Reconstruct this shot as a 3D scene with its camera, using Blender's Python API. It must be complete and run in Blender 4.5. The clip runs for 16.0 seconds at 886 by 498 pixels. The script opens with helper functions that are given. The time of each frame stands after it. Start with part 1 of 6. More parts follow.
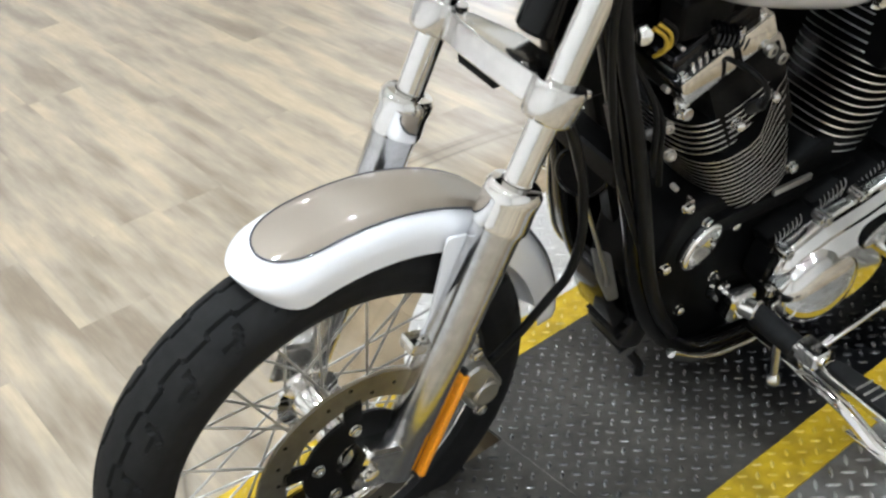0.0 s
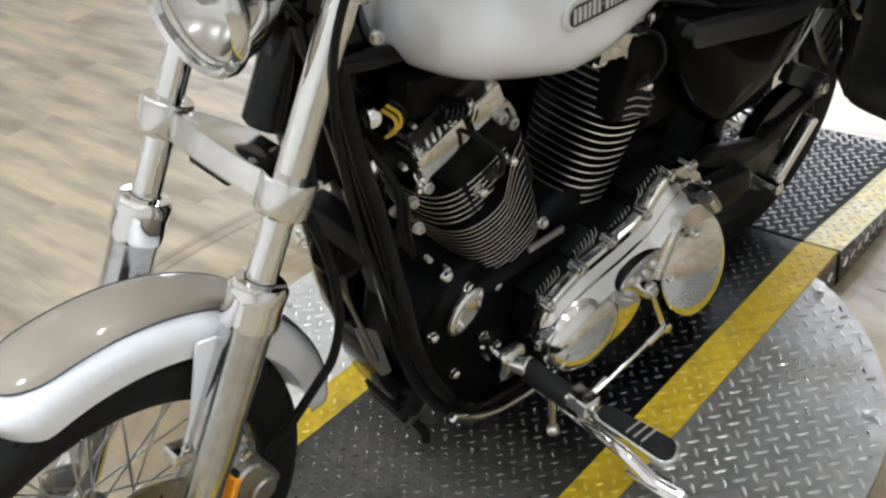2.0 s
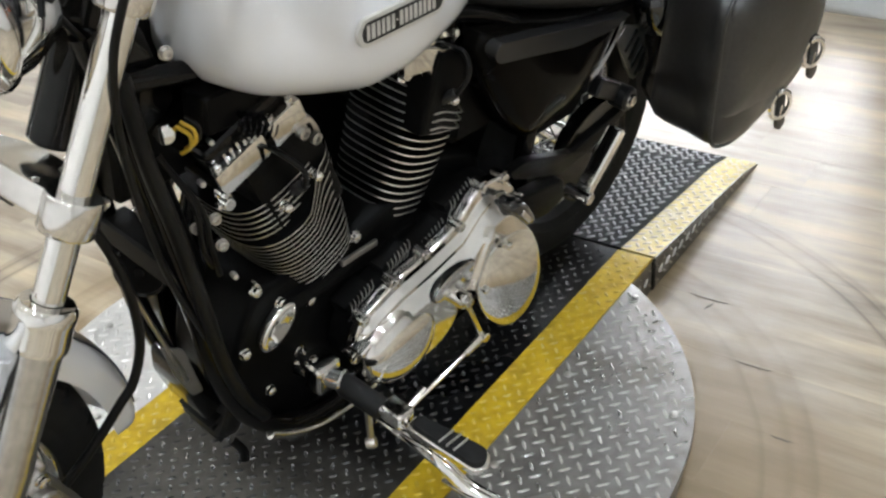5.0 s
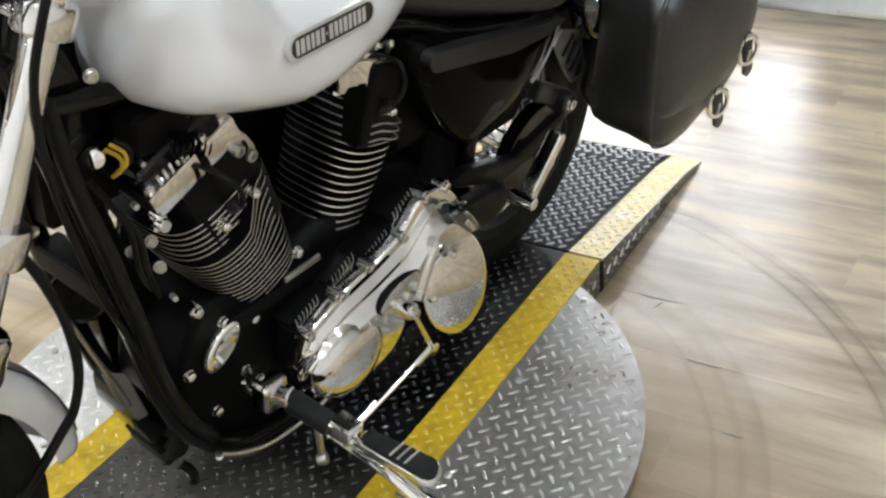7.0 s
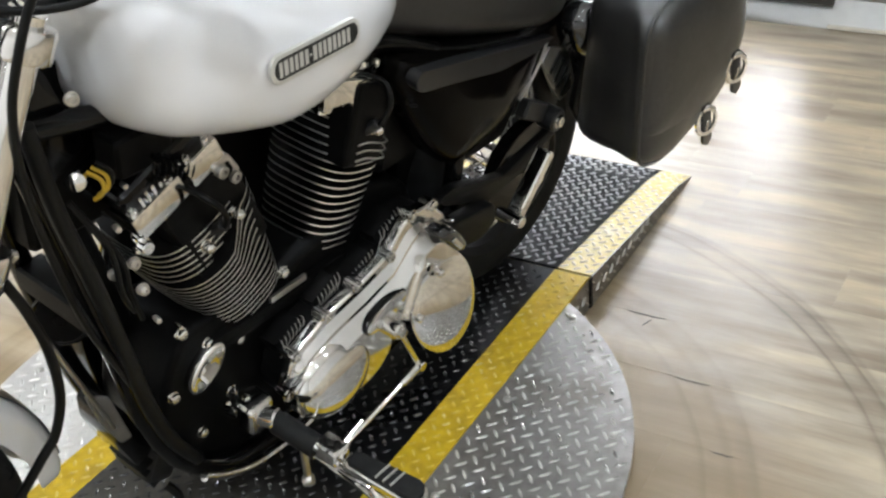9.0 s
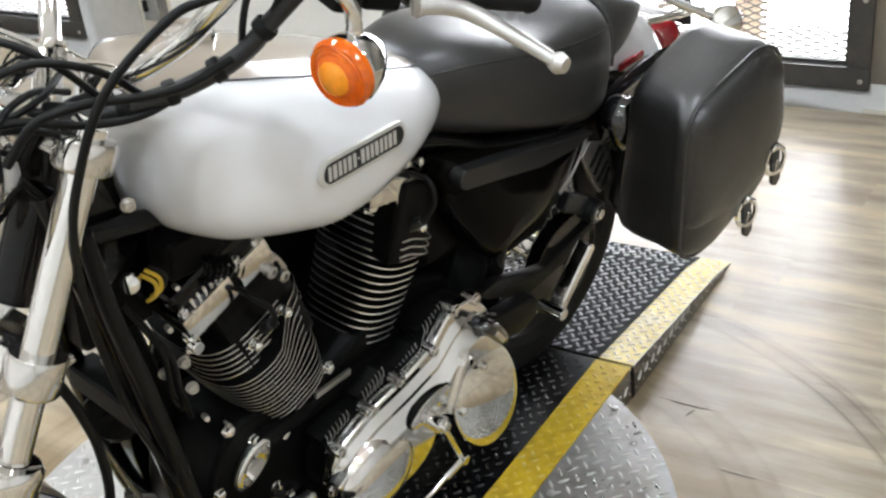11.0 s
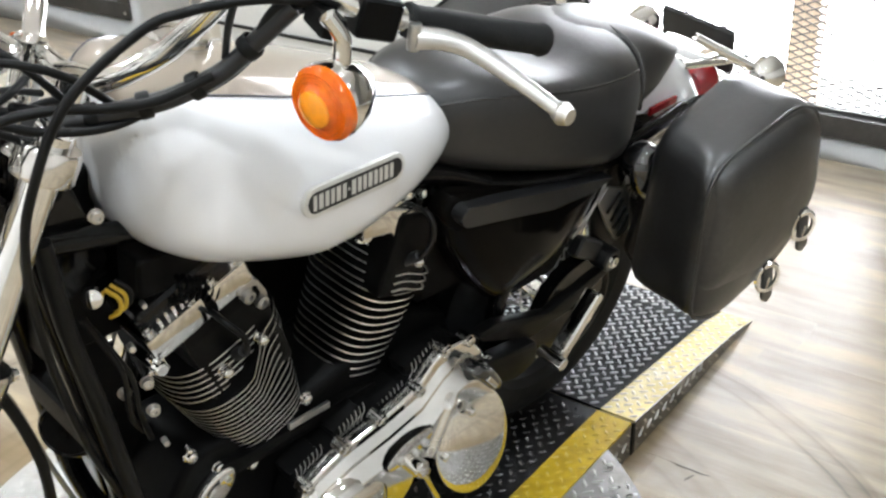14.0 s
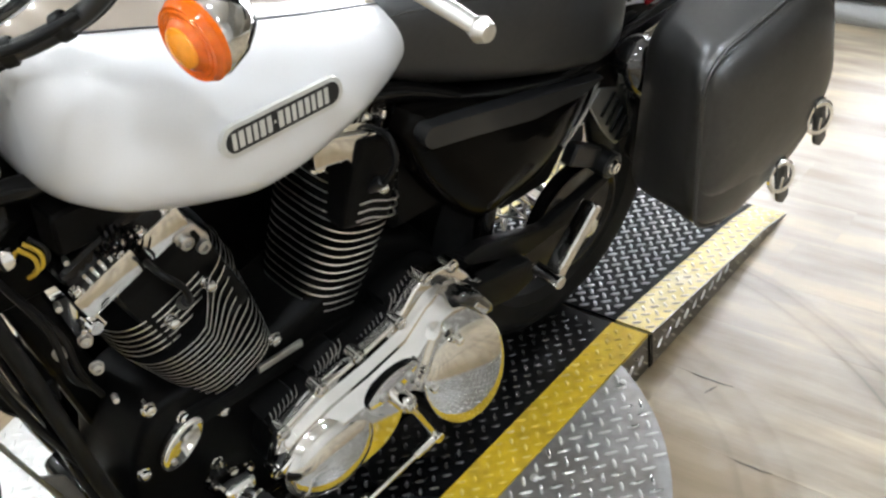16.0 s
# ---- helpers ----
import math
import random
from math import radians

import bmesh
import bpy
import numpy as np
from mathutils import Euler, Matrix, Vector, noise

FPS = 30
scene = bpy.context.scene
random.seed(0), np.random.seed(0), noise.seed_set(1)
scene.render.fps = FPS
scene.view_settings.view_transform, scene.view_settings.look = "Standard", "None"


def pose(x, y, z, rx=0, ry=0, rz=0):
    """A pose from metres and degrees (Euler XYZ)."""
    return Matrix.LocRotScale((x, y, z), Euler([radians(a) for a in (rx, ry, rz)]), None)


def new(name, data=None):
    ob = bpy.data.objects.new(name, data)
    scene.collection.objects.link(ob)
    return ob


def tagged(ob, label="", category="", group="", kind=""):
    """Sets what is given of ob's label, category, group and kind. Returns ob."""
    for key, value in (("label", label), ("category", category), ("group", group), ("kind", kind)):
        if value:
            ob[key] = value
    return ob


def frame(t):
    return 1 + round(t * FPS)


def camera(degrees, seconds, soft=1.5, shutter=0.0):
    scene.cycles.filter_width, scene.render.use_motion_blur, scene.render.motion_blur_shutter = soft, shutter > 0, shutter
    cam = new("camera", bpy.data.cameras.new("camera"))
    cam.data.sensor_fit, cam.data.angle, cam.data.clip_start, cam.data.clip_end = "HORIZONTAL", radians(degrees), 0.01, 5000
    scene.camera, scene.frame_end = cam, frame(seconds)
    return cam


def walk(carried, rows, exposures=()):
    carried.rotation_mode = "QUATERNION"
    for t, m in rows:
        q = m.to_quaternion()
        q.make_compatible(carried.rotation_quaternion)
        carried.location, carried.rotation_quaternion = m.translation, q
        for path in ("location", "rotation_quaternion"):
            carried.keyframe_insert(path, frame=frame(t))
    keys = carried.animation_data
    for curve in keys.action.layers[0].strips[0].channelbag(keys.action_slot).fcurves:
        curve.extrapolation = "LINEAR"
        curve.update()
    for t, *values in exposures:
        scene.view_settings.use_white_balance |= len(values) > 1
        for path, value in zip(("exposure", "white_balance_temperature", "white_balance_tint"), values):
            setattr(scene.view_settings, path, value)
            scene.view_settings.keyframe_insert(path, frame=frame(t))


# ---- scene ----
cam = camera(44.0, 16.0, soft=2.5)
PATH = [
    (0, -1.9709, -0.9765, 1.2495, 56.68, 5.90, -38.41),
    (0.5, -1.9545, -0.9873, 1.2459, 55.96, 5.47, -41.79),
    (1, -1.9257, -1.0023, 1.2599, 56.38, 6.20, -45.50),
    (1.5, -1.9094, -1.0002, 1.2624, 56.75, 6.36, -46.76),
    (2, -1.8791, -1.0166, 1.2778, 57.90, 6.60, -49.91),
    (2.5, -1.8660, -1.0350, 1.2903, 58.85, 6.86, -51.73),
    (3, -1.8575, -1.0409, 1.2768, 57.33, 6.17, -52.05),
    (3.5, -1.8682, -1.0321, 1.2735, 57.60, 3.81, -50.16),
    (4, -1.8599, -1.0402, 1.2802, 57.96, 3.12, -51.53),
    (4.5, -1.8417, -1.0586, 1.2799, 58.05, 3.71, -54.82),
    (5, -1.8319, -1.0855, 1.2764, 57.90, 3.91, -56.53),
    (7.5, -1.8032, -1.1031, 1.2796, 58.06, 4.66, -59.83),
    (8, -1.7976, -1.1044, 1.2854, 58.30, 4.37, -59.72),
    (10.5, -1.7785, -1.0981, 1.2904, 59.31, 5.75, -60.16),
    (11, -1.7931, -1.0933, 1.3227, 62.47, 5.75, -58.43),
    (11.5, -1.7887, -1.1066, 1.3155, 62.10, 7.25, -59.19),
    (12, -1.7936, -1.0970, 1.3086, 62.19, 6.48, -58.57),
    (12.5, -1.7891, -1.0770, 1.3166, 62.84, 5.65, -58.23),
    (13, -1.7915, -1.0793, 1.3202, 63.27, 4.27, -57.62),
    (13.5, -1.7422, -1.0898, 1.3165, 63.84, 3.64, -55.09),
    (14, -1.6764, -1.0914, 1.3207, 63.12, 1.43, -53.95),
    (14.5, -1.7467, -1.0721, 1.3265, 63.29, 4.82, -59.98),
    (15, -1.8701, -1.0407, 1.3077, 60.62, 4.97, -64.40),
    (15.5, -1.6891, -1.0570, 1.2597, 60.17, 5.31, -59.14),
    (16, -1.4757, -1.1260, 1.2975, 57.25, 6.13, -52.20),
]
walk(cam, [(t, pose(x, y, z, rx, ry, rz)) for t, x, y, z, rx, ry, rz in PATH],
     ((0.0, 0.16, 6000, 10), (1.0, 0.08, 6000, 10), (2.0, -0.08, 6100, 10), (3.0, -0.11, 6200, 10), (4.5, -0.04, 6200, 10), (5.5, 0.05, 6200, 10), (7.5, 0.10, 6200, 10), (10.5, 0.07, 6200, 10), (12.0, 0.02, 6200, 10), (12.5, 0.04, 6200, 10), (13.5, 0.15, 6200, 10), (14.0, 0.22, 6200, 10), (15.0, 0.24, 6200, 10), (16.0, 0.20, 6200, 10)))

# ---- light ----
FLOOR = -0.083      # floor level; 0 is the top of the lift's track
WALL_X = 1.775
world = bpy.data.worlds.new("world")
scene.world = world
world.use_nodes = True
sky = world.node_tree.nodes.new("ShaderNodeTexSky")
sky.sky_type, sky.sun_disc = "NISHITA", False
sky.sun_elevation, sky.sun_rotation = radians(40), radians(100)
world.node_tree.links.new(sky.outputs[0], world.node_tree.nodes["Background"].inputs[0])
world.node_tree.nodes["Background"].inputs[1].default_value = 0.12


def area_lamp(name, m, sx, sy, watts, colour):
    data = bpy.data.lights.new(name, "AREA")
    data.shape, data.size, data.size_y, data.energy, data.color = "RECTANGLE", sx, sy, watts, colour
    ob = new(name, data)
    ob.matrix_world = m
    return ob


# daylight outside the two openings of the rear wall
area_lamp("daylight", pose(WALL_X + 0.60, 0.26, 1.40, 0, 90, 0), 2.8, 1.9, 225, (0.97, 0.985, 1.0))
area_lamp("daylight", pose(WALL_X + 0.60, 3.77, 1.12, 0, 90, 0), 2.2, 1.9, 150, (0.97, 0.985, 1.0))

# ---- materials ----


def nodes_of(name):
    m = bpy.data.materials.new(name)
    m.use_nodes = True
    t = m.node_tree
    return m, t, t.nodes, t.links, t.nodes["Principled BSDF"]


def mat(name, colour, rough=0.5, metal=0.0, coat=0.0, coat_rough=0.03, grain=60.0, var=0.12, bump=0.05, bump_scale=300.0,
        rough_var=0.15, spec=0.5, stain=None, stain_scale=6.0, stain_amount=0.3, coords="Object", x_tint=None):
    """A surface with two scales of variation: fine grain and broad stains."""
    m, t, n, l, p = nodes_of(name)
    tc = n.new("ShaderNodeTexCoord")
    big = n.new("ShaderNodeTexNoise")
    big.inputs["Scale"].default_value, big.inputs["Detail"].default_value = stain_scale, 5
    fine = n.new("ShaderNodeTexNoise")
    fine.inputs["Scale"].default_value, fine.inputs["Detail"].default_value = grain, 3
    for q in (big, fine):
        l.new(tc.outputs[coords], q.inputs["Vector"])
    ramp = n.new("ShaderNodeMapRange")
    ramp.inputs[1].default_value, ramp.inputs[2].default_value = 0.3, 0.7
    ramp.inputs[3].default_value, ramp.inputs[4].default_value = 1 - var, 1 + var
    l.new(fine.outputs[0], ramp.inputs[0])
    mix = n.new("ShaderNodeMix")
    mix.data_type = "RGBA"
    mix.inputs[6].default_value = (*colour, 1)
    mix.inputs[7].default_value = (*(stain or [c * 0.6 for c in colour]), 1)
    mr = n.new("ShaderNodeMapRange")
    mr.inputs[1].default_value, mr.inputs[2].default_value, mr.inputs[4].default_value = 0.48, 0.75, stain_amount
    l.new(big.outputs[0], mr.inputs[0])
    l.new(mr.outputs[0], mix.inputs[0])
    colour_out = mix.outputs[2]
    # mixes in a second colour along x, broken up by the broad noise
    if x_tint:
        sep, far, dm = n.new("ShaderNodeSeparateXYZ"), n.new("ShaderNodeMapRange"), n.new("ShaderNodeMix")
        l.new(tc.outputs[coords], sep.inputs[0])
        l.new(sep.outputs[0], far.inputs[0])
        far.inputs[1].default_value, far.inputs[2].default_value, far.inputs[4].default_value = x_tint[0], x_tint[1], 0.9
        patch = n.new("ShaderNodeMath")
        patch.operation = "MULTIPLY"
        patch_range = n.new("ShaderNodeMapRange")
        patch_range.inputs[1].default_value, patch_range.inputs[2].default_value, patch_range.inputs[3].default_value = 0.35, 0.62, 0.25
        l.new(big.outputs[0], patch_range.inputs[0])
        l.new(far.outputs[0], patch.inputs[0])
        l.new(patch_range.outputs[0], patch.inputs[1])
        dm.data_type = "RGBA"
        dm.inputs[7].default_value = (*x_tint[2], 1)
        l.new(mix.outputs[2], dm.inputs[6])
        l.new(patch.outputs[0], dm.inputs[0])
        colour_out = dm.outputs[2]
    mul = n.new("ShaderNodeVectorMath")
    mul.operation = "SCALE"
    l.new(colour_out, mul.inputs[0])
    l.new(ramp.outputs[0], mul.inputs["Scale"])
    l.new(mul.outputs[0], p.inputs["Base Color"])
    rr = n.new("ShaderNodeMapRange")
    rr.inputs[3].default_value, rr.inputs[4].default_value = max(0.02, rough * (1 - rough_var)), min(1, rough * (1 + rough_var))
    l.new(big.outputs[0], rr.inputs[0])
    l.new(rr.outputs[0], p.inputs["Roughness"])
    p.inputs["Metallic"].default_value = metal
    p.inputs["Specular IOR Level"].default_value = spec
    p.inputs["Coat Weight"].default_value, p.inputs["Coat Roughness"].default_value = coat, coat_rough
    if bump:
        nb = n.new("ShaderNodeTexNoise")
        nb.inputs["Scale"].default_value, nb.inputs["Detail"].default_value = bump_scale, 2
        l.new(tc.outputs[coords], nb.inputs["Vector"])
        b = n.new("ShaderNodeBump")
        b.inputs["Strength"].default_value, b.inputs["Distance"].default_value = bump, 0.002
        l.new(nb.outputs[0], b.inputs["Height"])
        l.new(b.outputs[0], p.inputs["Normal"])
    return m


chrome = mat("chrome", (0.84, 0.83, 0.81), 0.07, 1.0, var=0.03, bump=0.012, bump_scale=60, stain_amount=0.08, rough_var=0.6)
polished = mat("polished_aluminium", (0.76, 0.745, 0.72), 0.13, 1.0, var=0.05, bump=0.02, bump_scale=400, stain_amount=0.15, rough_var=0.3)
satin_metal = mat("satin_aluminium", (0.62, 0.60, 0.57), 0.36, 1.0, var=0.06, bump=0.03, bump_scale=500, stain_amount=0.2)
slider_metal = mat("worn_polished_slider", (0.60, 0.60, 0.61), 0.17, 1.0, var=0.10, grain=90, bump=0.02, bump_scale=400, stain=(0.42, 0.40, 0.37), stain_amount=0.4, stain_scale=12, rough_var=0.4)
steel = mat("steel", (0.5, 0.49, 0.47), 0.3, 1.0, var=0.08, bump=0.03, bump_scale=300, stain_amount=0.3)
bronze_disc = mat("worn_disc_steel", (0.36, 0.33, 0.27), 0.3, 1.0, var=0.1, bump=0.04, bump_scale=250, stain_amount=0.4)
black_gloss = mat("gloss_black_paint", (0.0035, 0.0033, 0.0032), 0.12, 0, coat=0.05, spec=0.26, var=0.1, bump=0.010, bump_scale=90, stain=(0.007, 0.006, 0.005), stain_amount=0.3)
black_satin = mat("black_powder_coat", (0.0034, 0.0033, 0.0032), 0.42, 0, var=0.2, bump=0.20, bump_scale=900, stain=(0.008, 0.007, 0.006), stain_amount=0.35, spec=0.09)
black_plastic = mat("black_plastic", (0.009, 0.009, 0.0095), 0.38, 0, var=0.15, bump=0.08, bump_scale=500, stain=(0.018, 0.017, 0.016), stain_amount=0.3)
rubber = mat("tyre_rubber", (0.011, 0.011, 0.011), 0.70, 0, var=0.18, bump=0.15, bump_scale=500, stain=(0.030, 0.028, 0.025), stain_amount=0.3, spec=0.20)
hose_rubber = mat("hose_rubber", (0.004, 0.004, 0.004), 0.42, 0, spec=0.22, var=0.15, bump=0.08, bump_scale=500)
white_pearl = mat("white_pearl_paint", (0.84, 0.835, 0.845), 0.3, 0, coat=1.0, coat_rough=0.03, grain=900, var=0.02, bump=0.004, bump_scale=40, stain_amount=0.04)
pewter_pearl = mat("pewter_pearl_paint", (0.27, 0.222, 0.172), 0.42, 0.25, coat=1.0, coat_rough=0.02, grain=1500, var=0.06, bump=0.004, bump_scale=40, stain_amount=0.08)
pinstripe = mat("dark_pinstripe", (0.035, 0.035, 0.05), 0.3, 0, coat=0.6, bump=0)
leather = mat("black_leather", (0.010, 0.0094, 0.0090), 0.42, 0, coat=0.85, coat_rough=0.21, spec=0.5, var=0.22, grain=120, bump=0.20, bump_scale=30, stain=(0.028, 0.025, 0.022), stain_amount=0.5, stain_scale=9, rough_var=0.4)
seat_leather = mat("worn_seat_leather", (0.016, 0.0150, 0.0145), 0.46, 0, coat=0.42, coat_rough=0.30, spec=0.45, var=0.18, grain=120, bump=0.22, bump_scale=36, stain=(0.040, 0.036, 0.032), stain_amount=0.5, stain_scale=7, rough_var=0.4)
lens_core = mat("deep_amber_lens", (0.95, 0.33, 0.012), 0.10, 0, coat=0.5, var=0.12, grain=90, bump=0.12, bump_scale=160, stain=(0.75, 0.16, 0.004), stain_amount=0.8, stain_scale=45)
orange_lens = mat("amber_lens", (0.74, 0.125, 0.002), 0.10, 0, coat=0.5, var=0.10, grain=120, bump=0.06, bump_scale=200, stain=(0.90, 0.27, 0.015), stain_amount=0.6, stain_scale=35)
red_lens = mat("red_lens", (0.28, 0.012, 0.016), 0.15, 0, coat=0.7, var=0.1, bump=0.02)
yellow_cable = mat("yellow_sleeve", (0.55, 0.36, 0.02), 0.45, 0, bump=0.03)
white_wall = mat("white_wall_paint", (0.82, 0.81, 0.79), 0.7, 0, var=0.03, grain=25, bump=0.08, bump_scale=180, stain=(0.66, 0.62, 0.56), stain_amount=0.3, stain_scale=1.5)
tan_wall = mat("beige_wall_paint", (0.62, 0.57, 0.48), 0.7, 0, var=0.04, grain=25, bump=0.08, bump_scale=180, stain_amount=0.15, stain_scale=1.5)
ceiling_paint = mat("ceiling_paint", (0.80, 0.79, 0.77), 0.85, 0, var=0.04, bump=0.05, bump_scale=90, stain_amount=0.1, stain_scale=1.0)
dark_frame = mat("dark_bronze_frame", (0.05, 0.048, 0.045), 0.45, 0.3, var=0.12, bump=0.05, bump_scale=250, stain=(0.11, 0.10, 0.09), stain_amount=0.4, stain_scale=14)
mesh_metal = mat("mesh_steel", (0.13, 0.12, 0.115), 0.5, 0.6, bump=0.03)
wood_post = mat("pale_wood_post", (0.68, 0.53, 0.37), 0.6, 0, var=0.15, bump=0.08)
board_white = mat("white_enamel", (0.74, 0.73, 0.70), 0.4, 0, var=0.02, bump=0.02, bump_scale=120, stain_amount=0.1, stain_scale=2)
galvanised = mat("grey_painted_steel", (0.35, 0.35, 0.34), 0.45, 0.5, bump=0.04)
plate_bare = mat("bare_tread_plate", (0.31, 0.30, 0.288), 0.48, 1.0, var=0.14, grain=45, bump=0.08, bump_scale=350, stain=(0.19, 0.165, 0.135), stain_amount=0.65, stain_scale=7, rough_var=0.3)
# brighter copy of the bare plate, with grazing glare put into its colour
plate_glare = mat("tread_plate_with_glare", (0.68, 0.67, 0.65), 0.36, 1.0, var=0.08, grain=45, bump=0.06, bump_scale=350, stain=(0.5, 0.47, 0.43), stain_amount=0.4, stain_scale=7)
amber_reflector = mat("amber_reflector", (0.92, 0.34, 0.015), 0.14, 0, coat=0.4, var=0.15, grain=300, bump=0.10, bump_scale=500)
bare_lug = mat("polished_bare_lug", (0.58, 0.57, 0.55), 0.28, 1.0, var=0.15, grain=60, bump=0.05, bump_scale=300, stain=(0.36, 0.33, 0.29), stain_amount=0.5, stain_scale=9)
plate_black = mat("black_painted_tread_plate", (0.0045, 0.0045, 0.005), 0.38, 0, spec=0.010, var=0.25, grain=50, bump=0.05, bump_scale=300, stain=(0.010, 0.009, 0.008), stain_amount=0.5, stain_scale=6, rough_var=0.3)
# turns from black to grey towards the front of the track, in patches
plate_track = mat("black_tread_plate_pale_front", (0.0045, 0.0045, 0.005), 0.30, 0, spec=0.16, var=0.25, grain=50, bump=0.05, bump_scale=300, stain=(0.016, 0.014, 0.011), stain_amount=0.6, stain_scale=2.6, rough_var=0.4, x_tint=(-0.72, -1.02, (0.125, 0.115, 0.098)))
plate_yellow = mat("yellow_painted_tread_plate", (0.50, 0.34, 0.018), 0.44, 0, spec=0.10, var=0.18, grain=40, bump=0.10, bump_scale=300, stain=(0.22, 0.15, 0.028), stain_amount=0.7, stain_scale=16, rough_var=0.3)
yellow_lug = mat("scuffed_yellow_lug", (0.55, 0.38, 0.028), 0.34, 0.0, spec=0.5, var=0.2, grain=70, bump=0.06, stain=(0.50, 0.46, 0.30), stain_amount=0.5, stain_scale=14)
ramp_yellow = mat("worn_pale_yellow_tread_plate", (0.47, 0.37, 0.12), 0.42, 0.1, spec=0.25, var=0.18, grain=40, bump=0.10, bump_scale=300, stain=(0.46, 0.42, 0.30), stain_amount=0.8, stain_scale=10, rough_var=0.3)
ramp_lug = mat("bare_worn_ramp_lug", (0.62, 0.58, 0.46), 0.30, 0.6, var=0.2, grain=70, bump=0.06, stain=(0.42, 0.36, 0.22), stain_amount=0.5, stain_scale=14)
worn_lug = mat("worn_black_lug", (0.07, 0.07, 0.07), 0.24, 0.6, var=0.25, bump=0.05, stain=(0.22, 0.215, 0.20), stain_amount=0.8, stain_scale=11)
ramp_dark_lug = mat("worn_ramp_lug", (0.42, 0.42, 0.43), 0.30, 0.9, var=0.25, bump=0.05, stain=(0.60, 0.59, 0.58), stain_amount=0.8, stain_scale=11)


def glass(name, colour=(1, 1, 1), rough=0.0):
    m, t, n, l, p = nodes_of(name)
    p.inputs["Base Color"].default_value = (*colour, 1)
    p.inputs["Transmission Weight"].default_value = 1
    p.inputs["Roughness"].default_value = rough
    p.inputs["IOR"].default_value = 1.45
    return m


cover_black = mat("deep_black_enamel", (0.0022, 0.0019, 0.0016), 0.16, 0, spec=0.04, var=0.2, bump=0.02, bump_scale=60, stain=(0.005, 0.004, 0.003), stain_amount=0.5, stain_scale=10)
piano_black = mat("piano_black", (0.003, 0.003, 0.003), 0.08, 0, coat=1.0, coat_rough=0.03, spec=0.5, var=0.1, bump=0)
fin_metal = mat("machined_fin_edge", (0.93, 0.92, 0.89), 0.40, 1.0, var=0.1, bump=0.04, bump_scale=500, stain=(0.6, 0.56, 0.50), stain_amount=0.4, stain_scale=30)
badge_metal = mat("pale_badge_metal", (0.74, 0.73, 0.70), 0.35, 0.5, var=0.05, bump=0.02)
grey_panel = mat("dusty_grey_panel", (0.16, 0.15, 0.135), 0.5, 0, var=0.1, bump=0.05, stain_amount=0.3)
tan_room = mat("warm_wall_paint", (0.735, 0.725, 0.705), 0.75, 0, var=0.04, grain=25, bump=0.08, bump_scale=180, stain_amount=0.15, stain_scale=1.5)
torn_edge = mat("torn_vinyl_edge", (0.10, 0.08, 0.06), 0.7, 0, bump=0)
clear_glass = glass("clear_glass")


def emission(name, colour, strength):
    m, t, n, l, p = nodes_of(name)
    p.inputs["Emission Color"].default_value = (*colour, 1)
    p.inputs["Emission Strength"].default_value = strength
    p.inputs["Base Color"].default_value = (0.8, 0.8, 0.8, 1)
    return m


